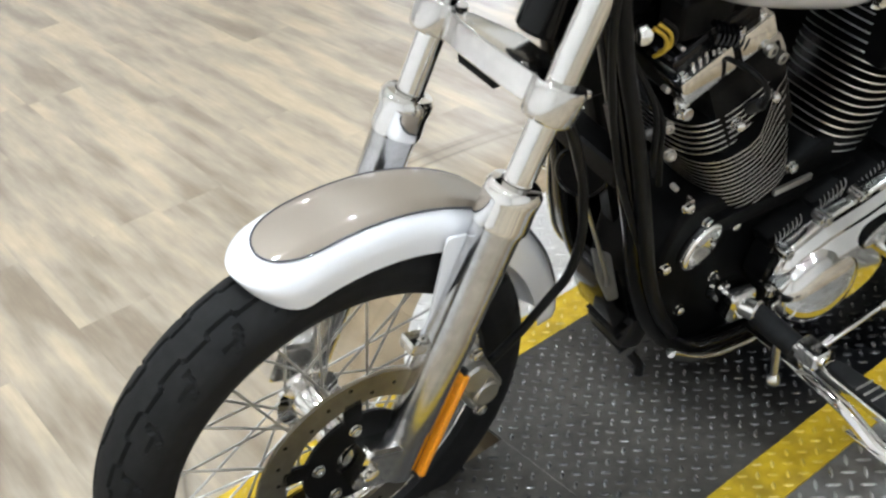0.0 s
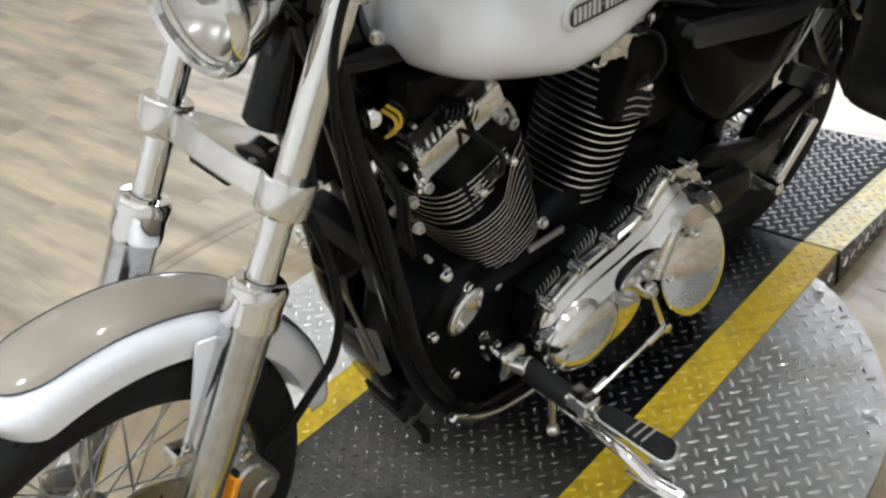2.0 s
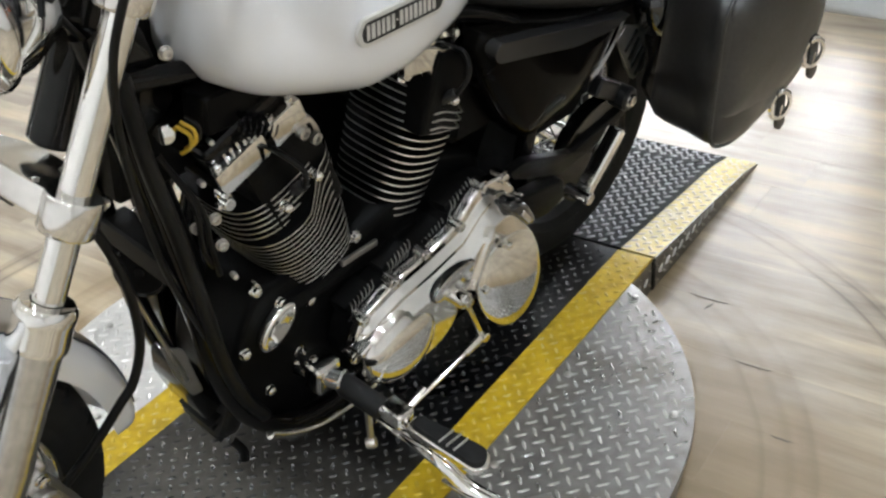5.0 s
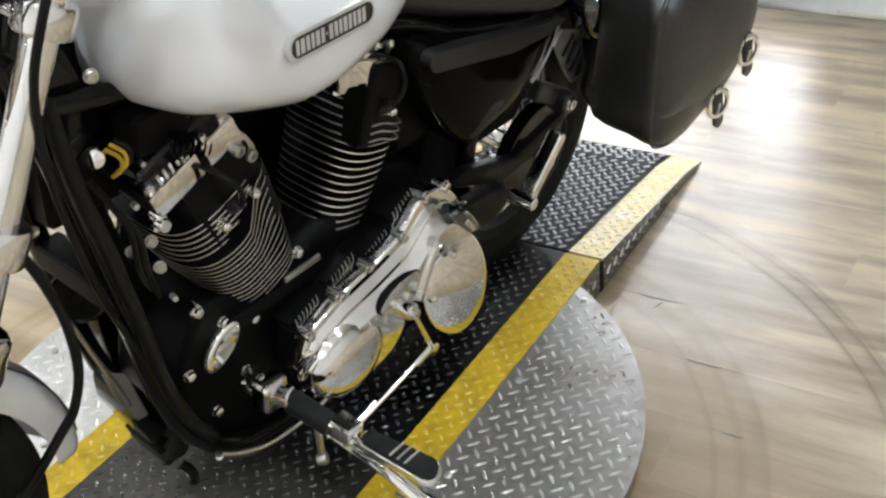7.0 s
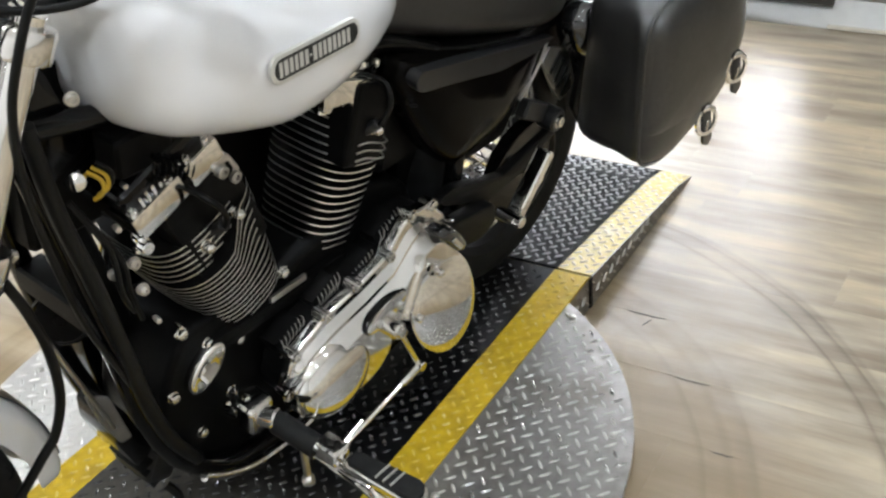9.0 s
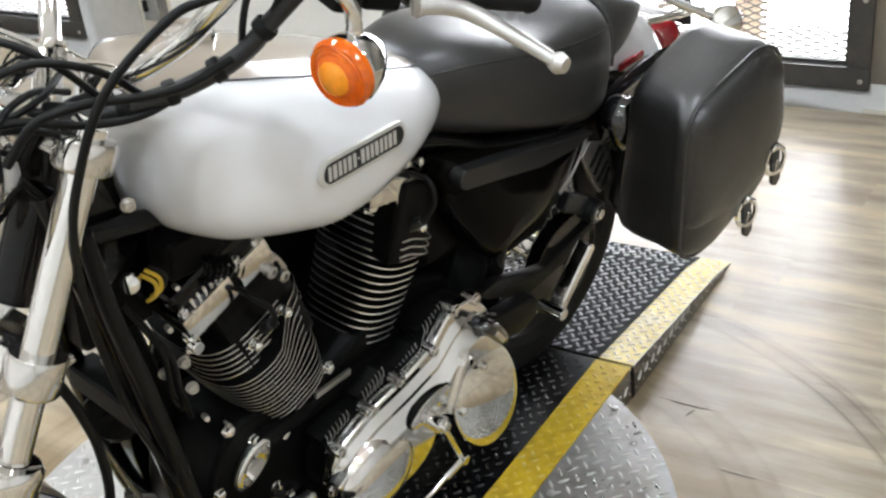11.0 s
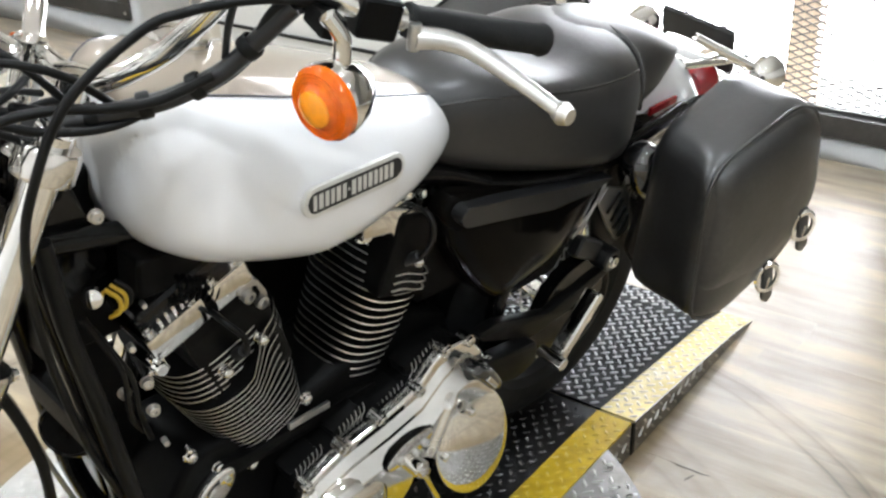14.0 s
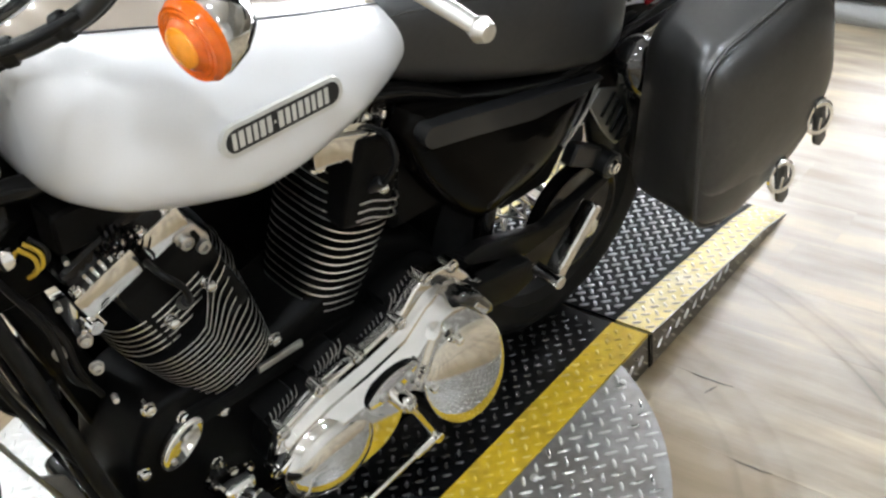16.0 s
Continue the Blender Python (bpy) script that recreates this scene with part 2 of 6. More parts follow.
def floor_material():
    """Vinyl planks: pale grey-beige with streaks along each plank and its own shade."""
    m, t, n, l, p = nodes_of("vinyl_plank")
    tc, info = n.new("ShaderNodeTexCoord"), n.new("ShaderNodeObjectInfo")
    geo = n.new("ShaderNodeNewGeometry")
    shift = n.new("ShaderNodeVectorMath")
    shift.operation = "MULTIPLY_ADD"
    shift.inputs[1].default_value = (0.0, 1.6, 0)
    comb = n.new("ShaderNodeCombineXYZ")
    for i in range(3):
        l.new(info.outputs["Random"], comb.inputs[i])
    l.new(comb.outputs[0], shift.inputs[0])
    l.new(geo.outputs["Position"], shift.inputs[2])
    sc = n.new("ShaderNodeMapping")
    sc.inputs["Scale"].default_value = (8.5, 1.3, 1)
    l.new(shift.outputs[0], sc.inputs["Vector"])
    a = n.new("ShaderNodeTexNoise")
    a.inputs["Scale"].default_value, a.inputs["Detail"].default_value, a.inputs["Roughness"].default_value = 1.6, 4, 0.5
    l.new(sc.outputs[0], a.inputs["Vector"])
    sc2 = n.new("ShaderNodeMapping")
    sc2.inputs["Scale"].default_value = (90.0, 6.0, 1)
    l.new(shift.outputs[0], sc2.inputs["Vector"])
    b = n.new("ShaderNodeTexNoise")
    b.inputs["Scale"].default_value, b.inputs["Detail"].default_value = 1.5, 4
    l.new(sc2.outputs[0], b.inputs["Vector"])
    r = n.new("ShaderNodeValToRGB")
    r.color_ramp.elements[0].position, r.color_ramp.elements[0].color = 0.35, (0.240, 0.192, 0.136, 1)
    r.color_ramp.elements[1].position, r.color_ramp.elements[1].color = 0.64, (0.465, 0.380, 0.262, 1)
    e = r.color_ramp.elements.new(0.50)
    e.color = (0.352, 0.298, 0.224, 1)
    add = n.new("ShaderNodeMath")
    add.operation = "MULTIPLY_ADD"
    add.inputs[1].default_value, add.inputs[2].default_value = 0.05, -0.025
    l.new(info.outputs["Random"], add.inputs[0])
    sm = n.new("ShaderNodeMath")
    l.new(a.outputs[0], sm.inputs[0])
    l.new(add.outputs[0], sm.inputs[1])
    l.new(sm.outputs[0], r.inputs[0])
    mr = n.new("ShaderNodeMapRange")
    mr.inputs[1].default_value, mr.inputs[2].default_value, mr.inputs[3].default_value, mr.inputs[4].default_value = 0.3, 0.7, 0.93, 1.06
    l.new(b.outputs[0], mr.inputs[0])
    mul = n.new("ShaderNodeVectorMath")
    mul.operation = "SCALE"
    sc3 = n.new("ShaderNodeMapping")
    sc3.inputs["Scale"].default_value = (26.0, 9.0, 1)
    l.new(shift.outputs[0], sc3.inputs["Vector"])
    mot = n.new("ShaderNodeTexNoise")
    mot.inputs["Scale"].default_value, mot.inputs["Detail"].default_value, mot.inputs["Roughness"].default_value = 1.0, 6, 0.6
    l.new(sc3.outputs[0], mot.inputs["Vector"])
    mm = n.new("ShaderNodeMapRange")
    mm.inputs[1].default_value, mm.inputs[2].default_value, mm.inputs[3].default_value, mm.inputs[4].default_value = 0.3, 0.7, 0.90, 1.09
    l.new(mot.outputs[0], mm.inputs[0])
    both = n.new("ShaderNodeMath")
    both.operation = "MULTIPLY"
    l.new(mr.outputs[0], both.inputs[0])
    l.new(mm.outputs[0], both.inputs[1])
    l.new(r.outputs[0], mul.inputs[0])
    l.new(both.outputs[0], mul.inputs["Scale"])
    # scuffs of tyres swung round the turntable
    dist = n.new("ShaderNodeVectorMath")
    dist.operation = "DISTANCE"
    dist.inputs[1].default_value = (-0.65, 0.0, FLOOR)
    wob = n.new("ShaderNodeTexNoise")
    wob.inputs["Scale"].default_value, wob.inputs["Detail"].default_value = 2.2, 3
    l.new(geo.outputs["Position"], dist.inputs[0])
    l.new(geo.outputs["Position"], wob.inputs["Vector"])
    wsum = n.new("ShaderNodeMath")
    wsum.operation = "MULTIPLY_ADD"
    wsum.inputs[1].default_value = 0.035
    l.new(wob.outputs[0], wsum.inputs[0])
    l.new(dist.outputs["Value"], wsum.inputs[2])
    band = n.new("ShaderNodeValToRGB")
    band.color_ramp.elements[0].position, band.color_ramp.elements[0].color = 0.0, (0, 0, 0, 1)
    band.color_ramp.elements[1].position, band.color_ramp.elements[1].color = 1.0, (0, 0, 0, 1)
    for pos, v in ((0.640, 0.30), (0.700, 0.24), (0.738, 0.24), (0.750, 0.38), (0.7545, 0.75), (0.760, 0.30), (0.785, 0.26), (0.800, 0.55), (0.812, 0.26), (0.830, 0.42), (0.842, 0.60), (0.850, 0.22), (0.93, 0.10), (1.048, 0.03), (1.057, 0.34), (1.0615, 0.72), (1.066, 0.28), (1.082, 0.18), (1.0955, 0.34), (1.101, 0.78), (1.105, 0.26), (1.116, 0.36), (1.124, 0)):
        el = band.color_ramp.elements.new(pos / 1.3)
        el.color = (v, v, v, 1)
    dsc = n.new("ShaderNodeMath")
    dsc.operation = "DIVIDE"
    dsc.inputs[1].default_value = 1.3
    l.new(wsum.outputs[0], dsc.inputs[0])
    l.new(dsc.outputs[0], band.inputs[0])
    gate = n.new("ShaderNodeTexNoise")
    gate.inputs["Scale"].default_value, gate.inputs["Detail"].default_value = 3.0, 5
    l.new(geo.outputs["Position"], gate.inputs["Vector"])
    gr = n.new("ShaderNodeMapRange")
    gr.inputs[1].default_value, gr.inputs[2].default_value = 0.24, 0.48
    l.new(gate.outputs[0], gr.inputs[0])
    gm_ = n.new("ShaderNodeMath")
    gm_.operation = "MULTIPLY"
    l.new(band.outputs[0], gm_.inputs[0])
    l.new(gr.outputs[0], gm_.inputs[1])
    scuff = n.new("ShaderNodeMix")
    scuff.data_type = "RGBA"
    scuff.inputs[7].default_value = (0.075, 0.058, 0.040, 1)
    l.new(gm_.outputs[0], scuff.inputs[0])
    l.new(mul.outputs[0], scuff.inputs[6])
    # trodden grime, tan and dull, that thins out away from the turntable
    far = n.new("ShaderNodeMapRange")
    far.inputs[1].default_value, far.inputs[2].default_value, far.inputs[3].default_value, far.inputs[4].default_value = 0.80, 1.04, 0.62, 0.0
    l.new(wsum.outputs[0], far.inputs[0])
    grime = n.new("ShaderNodeMath")
    grime.operation = "MULTIPLY"
    l.new(far.outputs[0], grime.inputs[0])
    l.new(gr.outputs[0], grime.inputs[1])
    tan = n.new("ShaderNodeMix")
    tan.data_type = "RGBA"
    tan.inputs[7].default_value = (0.235, 0.165, 0.080, 1)
    l.new(grime.outputs[0], tan.inputs[0])
    l.new(scuff.outputs[2], tan.inputs[6])
    l.new(tan.outputs[2], p.inputs["Base Color"])
    dull = n.new("ShaderNodeMapRange")
    dull.inputs[3].default_value, dull.inputs[4].default_value = 0.44, 0.10
    l.new(grime.outputs[0], dull.inputs[0])
    l.new(dull.outputs[0], p.inputs["Specular IOR Level"])
    rr = n.new("ShaderNodeMapRange")
    rr.inputs[3].default_value, rr.inputs[4].default_value = 0.24, 0.42
    l.new(a.outputs[0], rr.inputs[0])
    l.new(rr.outputs[0], p.inputs["Roughness"])
    bm_ = n.new("ShaderNodeBump")
    bm_.inputs["Strength"].default_value, bm_.inputs["Distance"].default_value = 0.12, 0.001
    l.new(b.outputs[0], bm_.inputs["Height"])
    l.new(bm_.outputs[0], p.inputs["Normal"])
    return m


plank_vinyl = floor_material()

# ---- mesh helpers ----


def smooth(bm, angle=40):
    for f in bm.faces:
        f.smooth = True
    for e in bm.edges:
        if len(e.link_faces) == 2:
            e.smooth = e.calc_face_angle(0) < radians(angle)


def part(name, bm, material, parent=None, label="", angle=40):
    smooth(bm, angle)
    me = bpy.data.meshes.new(name)
    bm.to_mesh(me)
    bm.free()
    for q in material if isinstance(material, (list, tuple)) else (material,):
        me.materials.append(q)
    ob = new(name, me)
    ob.parent = parent
    if label:
        tagged(ob, label)
    return ob


def thing(name, label, category, m=None, group="", kind=""):
    ob = new(name)
    ob.empty_display_size = 0.1
    if m is not None:
        ob.matrix_world = m
    return tagged(ob, label, category, group, kind)


def xform(bm, m):
    bmesh.ops.transform(bm, matrix=m, verts=bm.verts)
    return bm


def box(sx, sy, sz, m=None, bevel=0.0, seg=2):
    bm = bmesh.new()
    bmesh.ops.create_cube(bm, size=1, matrix=Matrix.Diagonal((sx, sy, sz, 1)))
    if bevel:
        bmesh.ops.bevel(bm, geom=bm.edges[:], offset=bevel, segments=seg, profile=0.7, affect="EDGES")
    return xform(bm, m) if m is not None else bm


def join(*bms):
    out = bms[0]
    for b in bms[1:]:
        me = bpy.data.meshes.new("tmp")
        b.to_mesh(me)
        b.free()
        out.from_mesh(me)
        bpy.data.meshes.remove(me)
    return out


def lathe(profile, m=None, seg=32, close=False):
    """Turns (radius, height) pairs round z."""
    bm = bmesh.new()
    rings = []
    for r, h in profile:
        if r < 1e-6:
            rings.append([bm.verts.new((0, 0, h))])
        else:
            rings.append([bm.verts.new((r * math.cos(2 * math.pi * i / seg), r * math.sin(2 * math.pi * i / seg), h)) for i in range(seg)])
    pairs = list(zip(rings, rings[1:])) + ([(rings[-1], rings[0])] if close else [])
    for a, b in pairs:
        for i in range(seg):
            j = (i + 1) % seg
            q = [a[i % len(a)], a[j % len(a)], b[j % len(b)], b[i % len(b)]]
            q = list(dict.fromkeys(q))
            if len(q) > 2:
                bm.faces.new(q)
    bmesh.ops.recalc_face_normals(bm, faces=bm.faces)
    return xform(bm, m) if m is not None else bm


def axis(p, d, roll=0):
    """A pose at p whose z points along d."""
    return Matrix.Translation(p) @ Vector(d).to_track_quat("Z", "Y").to_matrix().to_4x4() @ pose(0, 0, 0, 0, 0, roll)


def rod(a, b, r, r2=None, seg=16, bevel=0.0):
    """A round bar from a to b with slightly eased ends."""
    a, b = Vector(a), Vector(b)
    h = (b - a).length
    r2 = r if r2 is None else r2
    c = bevel or min(r, r2) * 0.15
    return lathe([(0, 0), (r - c, 0), (r, c), (r2, h - c), (r2 - c, h), (0, h)], axis(a, b - a), seg)


def spline(pts, n=10):
    """A smooth line through the points."""
    p = [Vector(q) for q in pts]
    p = [p[0] * 2 - p[1]] + p + [p[-1] * 2 - p[-2]]
    out = []
    for i in range(1, len(p) - 2):
        for k in range(n):
            t = k / n
            a, b, c, d = p[i - 1:i + 3]
            out.append(0.5 * ((2 * b) + (c - a) * t + (2 * a - 5 * b + 4 * c - d) * t * t + (3 * b - a - 3 * c + d) * t ** 3))
    return out + [p[-2]]


def tube(pts, r, seg=10, n=10, smoothed=True, flat=1.0):
    """A tube along a smooth line; r is one radius or one for each end."""
    line = spline(pts, n) if smoothed else [Vector(q) for q in pts]
    r0, r1 = r if isinstance(r, tuple) else (r, r)
    bm = bmesh.new()
    rings, up = [], None
    for i, q in enumerate(line):
        d = (line[min(i + 1, len(line) - 1)] - line[max(i - 1, 0)]).normalized()
        if up is None:
            up = d.orthogonal().normalized()
        up = (up - d * up.dot(d)).normalized()
        side = d.cross(up)
        rr = r0 + (r1 - r0) * i / (len(line) - 1)
        rings.append([bm.verts.new(q + up * rr * math.cos(a) + side * rr * flat * math.sin(a)) for a in (2 * math.pi * k / seg for k in range(seg))])
    for a, b in zip(rings, rings[1:]):
        for k in range(seg):
            bm.faces.new((a[k], a[(k + 1) % seg], b[(k + 1) % seg], b[k]))
    bm.faces.new(rings[0][::-1])
    bm.faces.new(rings[-1])
    bmesh.ops.recalc_face_normals(bm, faces=bm.faces)
    return bm


def prism(outline, depth, m=None, bevel=0.0, seg=2):
    """An outline in x, y drawn out along z by depth, its rims eased."""
    bm = bmesh.new()
    f = bm.faces.new([bm.verts.new((x, y, 0)) for x, y in outline])
    r = bmesh.ops.extrude_face_region(bm, geom=[f])
    bmesh.ops.translate(bm, vec=(0, 0, depth), verts=[v for v in r["geom"] if isinstance(v, bmesh.types.BMVert)])
    bmesh.ops.recalc_face_normals(bm, faces=bm.faces)
    if bevel:
        es = [e for e in bm.edges if abs(e.verts[0].co.z - e.verts[1].co.z) < 1e-6]
        bmesh.ops.bevel(bm, geom=es, offset=bevel, segments=seg, profile=0.6, affect="EDGES", clamp_overlap=True)
    return xform(bm, m) if m is not None else bm


def loft(sections, cap=True, closed=True):
    """A skin over sections, each a list of as many points."""
    bm = bmesh.new()
    rings = [[bm.verts.new(p) for p in s] for s in sections]
    n = len(rings[0])
    for a, b in zip(rings, rings[1:]):
        for k in range(n if closed else n - 1):
            bm.faces.new((a[k], a[(k + 1) % n], b[(k + 1) % n], b[k]))
    if cap and closed:
        bm.faces.new(rings[0][::-1])
        bm.faces.new(rings[-1])
    bmesh.ops.recalc_face_normals(bm, faces=bm.faces)
    return bm


def rounded(pts, r, n=4):
    """A polygon with its corners rounded by r (one number or one for each corner)."""
    out = []
    for i, q in enumerate(pts):
        q = Vector(q)
        a, b = Vector(pts[i - 1]) - q, Vector(pts[(i + 1) % len(pts)]) - q
        rr = r[i] if isinstance(r, (list, tuple)) else r
        d = min(rr, a.length * 0.48, b.length * 0.48)
        s, e = q + a.normalized() * d, q + b.normalized() * d
        for k in range(n + 1):
            t = k / n
            out.append(tuple((1 - t) ** 2 * s + 2 * t * (1 - t) * q + t * t * e))
    return out


SIDE = Matrix(((1, 0, 0, 0), (0, 0, -1, 0), (0, 1, 0, 0), (0, 0, 0, 1)))  # x, y of an outline become x, z; depth goes to -y


def side(y):
    """For prism(): an outline in the bike's x and z that starts at y and grows towards its left side."""
    return Matrix.Translation((0, y, 0)) @ SIDE


def hexbolt(p, d, r, h, socket=True):
    """A bolt head with a washer and a socket or a domed top."""
    head = lathe([(0, 0), (r * 1.25, 0), (r * 1.25, h * 0.2), (r, h * 0.22), (r, h * 0.9), (r * 0.86, h)] + ([(r * 0.5, h), (r * 0.45, h * 0.5), (0, h * 0.5)] if socket else [(r * 0.5, h * 1.15), (0, h * 1.2)]), axis(p, d), 12)
    return head



def pillow(outline, levels, m=None):
    """An outline in x, y that swells along z: pairs of scale about its middle and height."""
    cx, cy = sum(p[0] for p in outline) / len(outline), sum(p[1] for p in outline) / len(outline)
    bm = loft([[Vector((cx + (x - cx) * k, cy + (y - cy) * k, h)) for x, y in outline] for k, h in levels])
    return xform(bm, m) if m is not None else bm


DOME = [(1.0, 0.0), (1.0, 0.12)] + [(math.cos(radians(a)), 0.12 + 0.88 * math.sin(radians(a))) for a in (8, 16, 25, 34, 43, 52, 61, 70, 78, 85)]


def wall_with_openings(name, x0, x1, y0, y1, z0, z1, holes, material, label):
    """A wall across x, solid round its openings (y0, y1, z0, z1)."""
    bm = bmesh.new()
    ys = sorted({y0, y1, *[h[0] for h in holes], *[h[1] for h in holes]})
    zs = sorted({z0, z1, *[h[2] for h in holes], *[h[3] for h in holes]})
    for a, b in zip(ys, ys[1:]):
        for c, d in zip(zs, zs[1:]):
            cy, cz = (a + b) / 2, (c + d) / 2
            if any(h[0] < cy < h[1] and h[2] < cz < h[3] for h in holes):
                continue
            bm = join(bm, box(x1 - x0, b - a, d - c, Matrix.Translation(((x0 + x1) / 2, cy, cz))))
    bmesh.ops.remove_doubles(bm, verts=bm.verts, dist=1e-5)
    return tagged(part(name, bm, material, None, angle=20), label, "wall", "", "structure")


ROOM = (-4.6, WALL_X, -4.2, 6.0, FLOOR, 2.9)
WIN = (-0.385, 0.90, -0.005, 2.62)
WIN2 = (2.93, 4.60, 0.042, 2.02)
FAR_X = 1.42
wall_with_openings("wall_east", WALL_X, WALL_X + 0.2, -4.2, 6.0, FLOOR - 0.1, 2.9, [WIN, WIN2], white_wall, "white painted wall with large meshed window openings")
wall_with_openings("wall_east_far", FAR_X, WALL_X - 0.001, 2.84, 6.0, FLOOR - 0.1, 2.9, [WIN2], white_wall, "white painted wall standing forward round a meshed window")
tagged(part("wall_west", box(0.2, 10.4, 3.1, Matrix.Translation((ROOM[0] - 0.1, 0.9, 1.4))), tan_room), "plain warm white painted workshop wall", "wall", "", "structure")
tagged(part("wall_south", box(6.75, 0.2, 3.1, Matrix.Translation((-1.225, ROOM[2] - 0.1, 1.4))), tan_room), "plain warm white painted workshop wall", "wall", "", "structure")
tagged(part("wall_north", box(6.75, 0.2, 3.1, Matrix.Translation((-1.225, ROOM[3] + 0.1, 1.4))), white_wall), "plain white painted workshop wall", "wall", "", "structure")
tagged(part("ceiling", box(6.75, 10.4, 0.1, Matrix.Translation((-1.225, 0.9, 2.95))), ceiling_paint), "plain off-white workshop ceiling", "ceiling", "", "structure")
# a shallow beige pier beside the far window
tagged(part("wall_pier", box(0.10, 1.945, 2.98, Matrix.Translation((WALL_X - 0.05, 1.862, 1.407))), tan_wall), "shallow beige painted pier on the rear wall", "wall", "", "structure")
tagged(part("baseboard", box(0.012, 3.82, 0.012, Matrix.Translation((WALL_X - 0.006, -2.28, FLOOR + 0.006)), 0.003), tan_wall), "thin worn trim where wall meets floor", "trim", "", "structure")
tagged(part("backdrop", box(0.02, 9, 6, Matrix.Translation((WALL_X + 2.6, 2.0, 1.6))), emission("overcast_daylight", (1, 0.99, 0.97), 3.2)), "bright overcast daylight outside the windows", "backdrop", "", "structure")

# ceiling lamps
LAMPS = [(x, y) for x in (-3.2, -1.7, -0.2) for y in (-2.6, -0.9, 0.9, 2.7)]
lamp_glow = emission("lamp_diffuser", (1.0, 0.98, 0.95), 14)
for x, y in LAMPS:
    t = thing("ceiling_lamp", "round recessed ceiling lamp with white trim", "lamp", pose(x, y, 2.9), "ceiling lamps")
    part("trim", lathe([(0.085, 0.0), (0.12, -0.004), (0.125, -0.012), (0.118, -0.016), (0.088, -0.012)], None, 32, True), board_white, t)
    part("diffuser", lathe([(0, -0.006), (0.084, -0.006), (0.084, -0.002), (0, -0.002)], None, 32), lamp_glow, t)
    data = bpy.data.lights.new("lamp_light", "AREA")
    data.shape, data.size, data.energy, data.color = "DISK", 0.11, 15.5, (0.90, 0.968, 1.0)
    o = new("lamp_light", data)
    o.matrix_world = pose(x, y, 2.885)


def window(name, y0, y1, z0, z1, label, wx=WALL_X):
    """Dark frame in its opening, glass, and expanded metal behind it."""
    t = thing(name, label, "window", None, "", "structure")
    w = 0.075
    for a, b, c, d, nm in ((y0, y1, z0, z0 + w, "bottom_rail"), (y0, y1, z1 - w, z1, "top_rail"), (y0, y0 + w, z0 + w, z1 - w, "stile"), (y1 - w, y1, z0 + w, z1 - w, "stile")):
        part(nm, box(0.07, b - a - 0.002, d - c, Matrix.Translation((wx + 0.022, (a + b) / 2, (c + d) / 2)), 0.004), dark_frame, t)
    for a, b, c, d in ((y0 + w, y1 - w, z0 + w, z0 + w + 0.012), (y0 + w, y0 + w + 0.012, z0 + w, z1 - w), (y1 - w - 0.012, y1 - w, z0 + w, z1 - w)):
        part("bead", box(0.03, b - a, d - c, Matrix.Translation((wx + 0.03, (a + b) / 2, (c + d) / 2)), 0.002), dark_frame, t)
    for yy in (y0 + 0.03, y1 - 0.03):
        for zz in (z0 + 0.03, z0 + 0.3):
            part("screw", hexbolt((wx - 0.0135, yy, zz), (-1, 0, 0), 0.007, 0.004, False), steel, t)
    g = part("pane", box(0.006, y1 - y0 - 2 * w, z1 - z0 - 2 * w, Matrix.Translation((wx + 0.05, (y0 + y1) / 2, (z0 + z1) / 2))), clear_glass, t)
    g.visible_shadow = False
    # expanded metal: zigzag strands that meet at the knuckles
    me = bmesh.new()
    dy, dz = 0.030, 0.0125
    zz = z0 + w
    k = 0
    while zz < z1 - w - dz:
        yy = y0 + w
        j = 0
        while yy < y1 - w - 0.001:
            up = (j + k) % 2 == 0
            a = Vector((wx + 0.075, yy, zz + (0 if up else dz)))
            b = Vector((wx + 0.075, min(yy + dy, y1 - w), zz + (dz if up else 0)))
            d = (b - a).normalized()
            s = d.cross(Vector((1, 0, 0))) * 0.0026
            o = Vector((0.0015, 0, 0))
            vs = [me.verts.new(q) for q in (a - s - o, b - s - o, b + s - o, a + s - o, a - s + o, b - s + o, b + s + o, a + s + o)]
            for q in ((3, 2, 1, 0), (4, 5, 6, 7), (0, 1, 5, 4), (2, 3, 7, 6)):
                me.faces.new([vs[i] for i in q])
            yy += dy
            j += 1
        zz += dz
        k += 1
    tagged(part("expanded_mesh", me, mesh_metal, t, "diamond expanded steel mesh"), kind="stuff")
    return t


window("window_1", *WIN, "large window in a worn dark bronze frame with steel mesh")
window("window_2", *WIN2, "far window in a dark bronze frame with steel mesh", FAR_X)
post = thing("wooden_post", "pale orange wooden post standing outside the window", "post", pose(WALL_X + 0.35, 0.12, FLOOR))
part("shaft", box(0.09, 0.1, 2.3, Matrix.Translation((0, 0, 1.15)), 0.006), wood_post, post)
cab = thing("white_cabinet", "long white enamel cabinet with dark plinth by the wall", "cabinet", pose(WALL_X - 0.32, 1.60, FLOOR))
part("body", box(0.40, 1.16, 1.1, Matrix.Translation((0, 0, 0.64)), 0.008), board_white, cab)
part("plinth", box(0.36, 1.10, 0.085, Matrix.Translation((0, 0, 0.0425)), 0.003), black_plastic, cab)
part("edge_strip", box(0.012, 1.155, 0.012, Matrix.Translation((-0.206, 0, 0.262)), 0.002), black_plastic, cab)
part("label_plate", box(0.004, 0.07, 0.018, Matrix.Translation((-0.2025, -0.04, 0.282)), 0.001), galvanised, cab)
sw = thing("switch_box", "grey steel switch box with conduit on beige pier", "switch box", pose(WALL_X - 0.1, 2.70, 0.10))
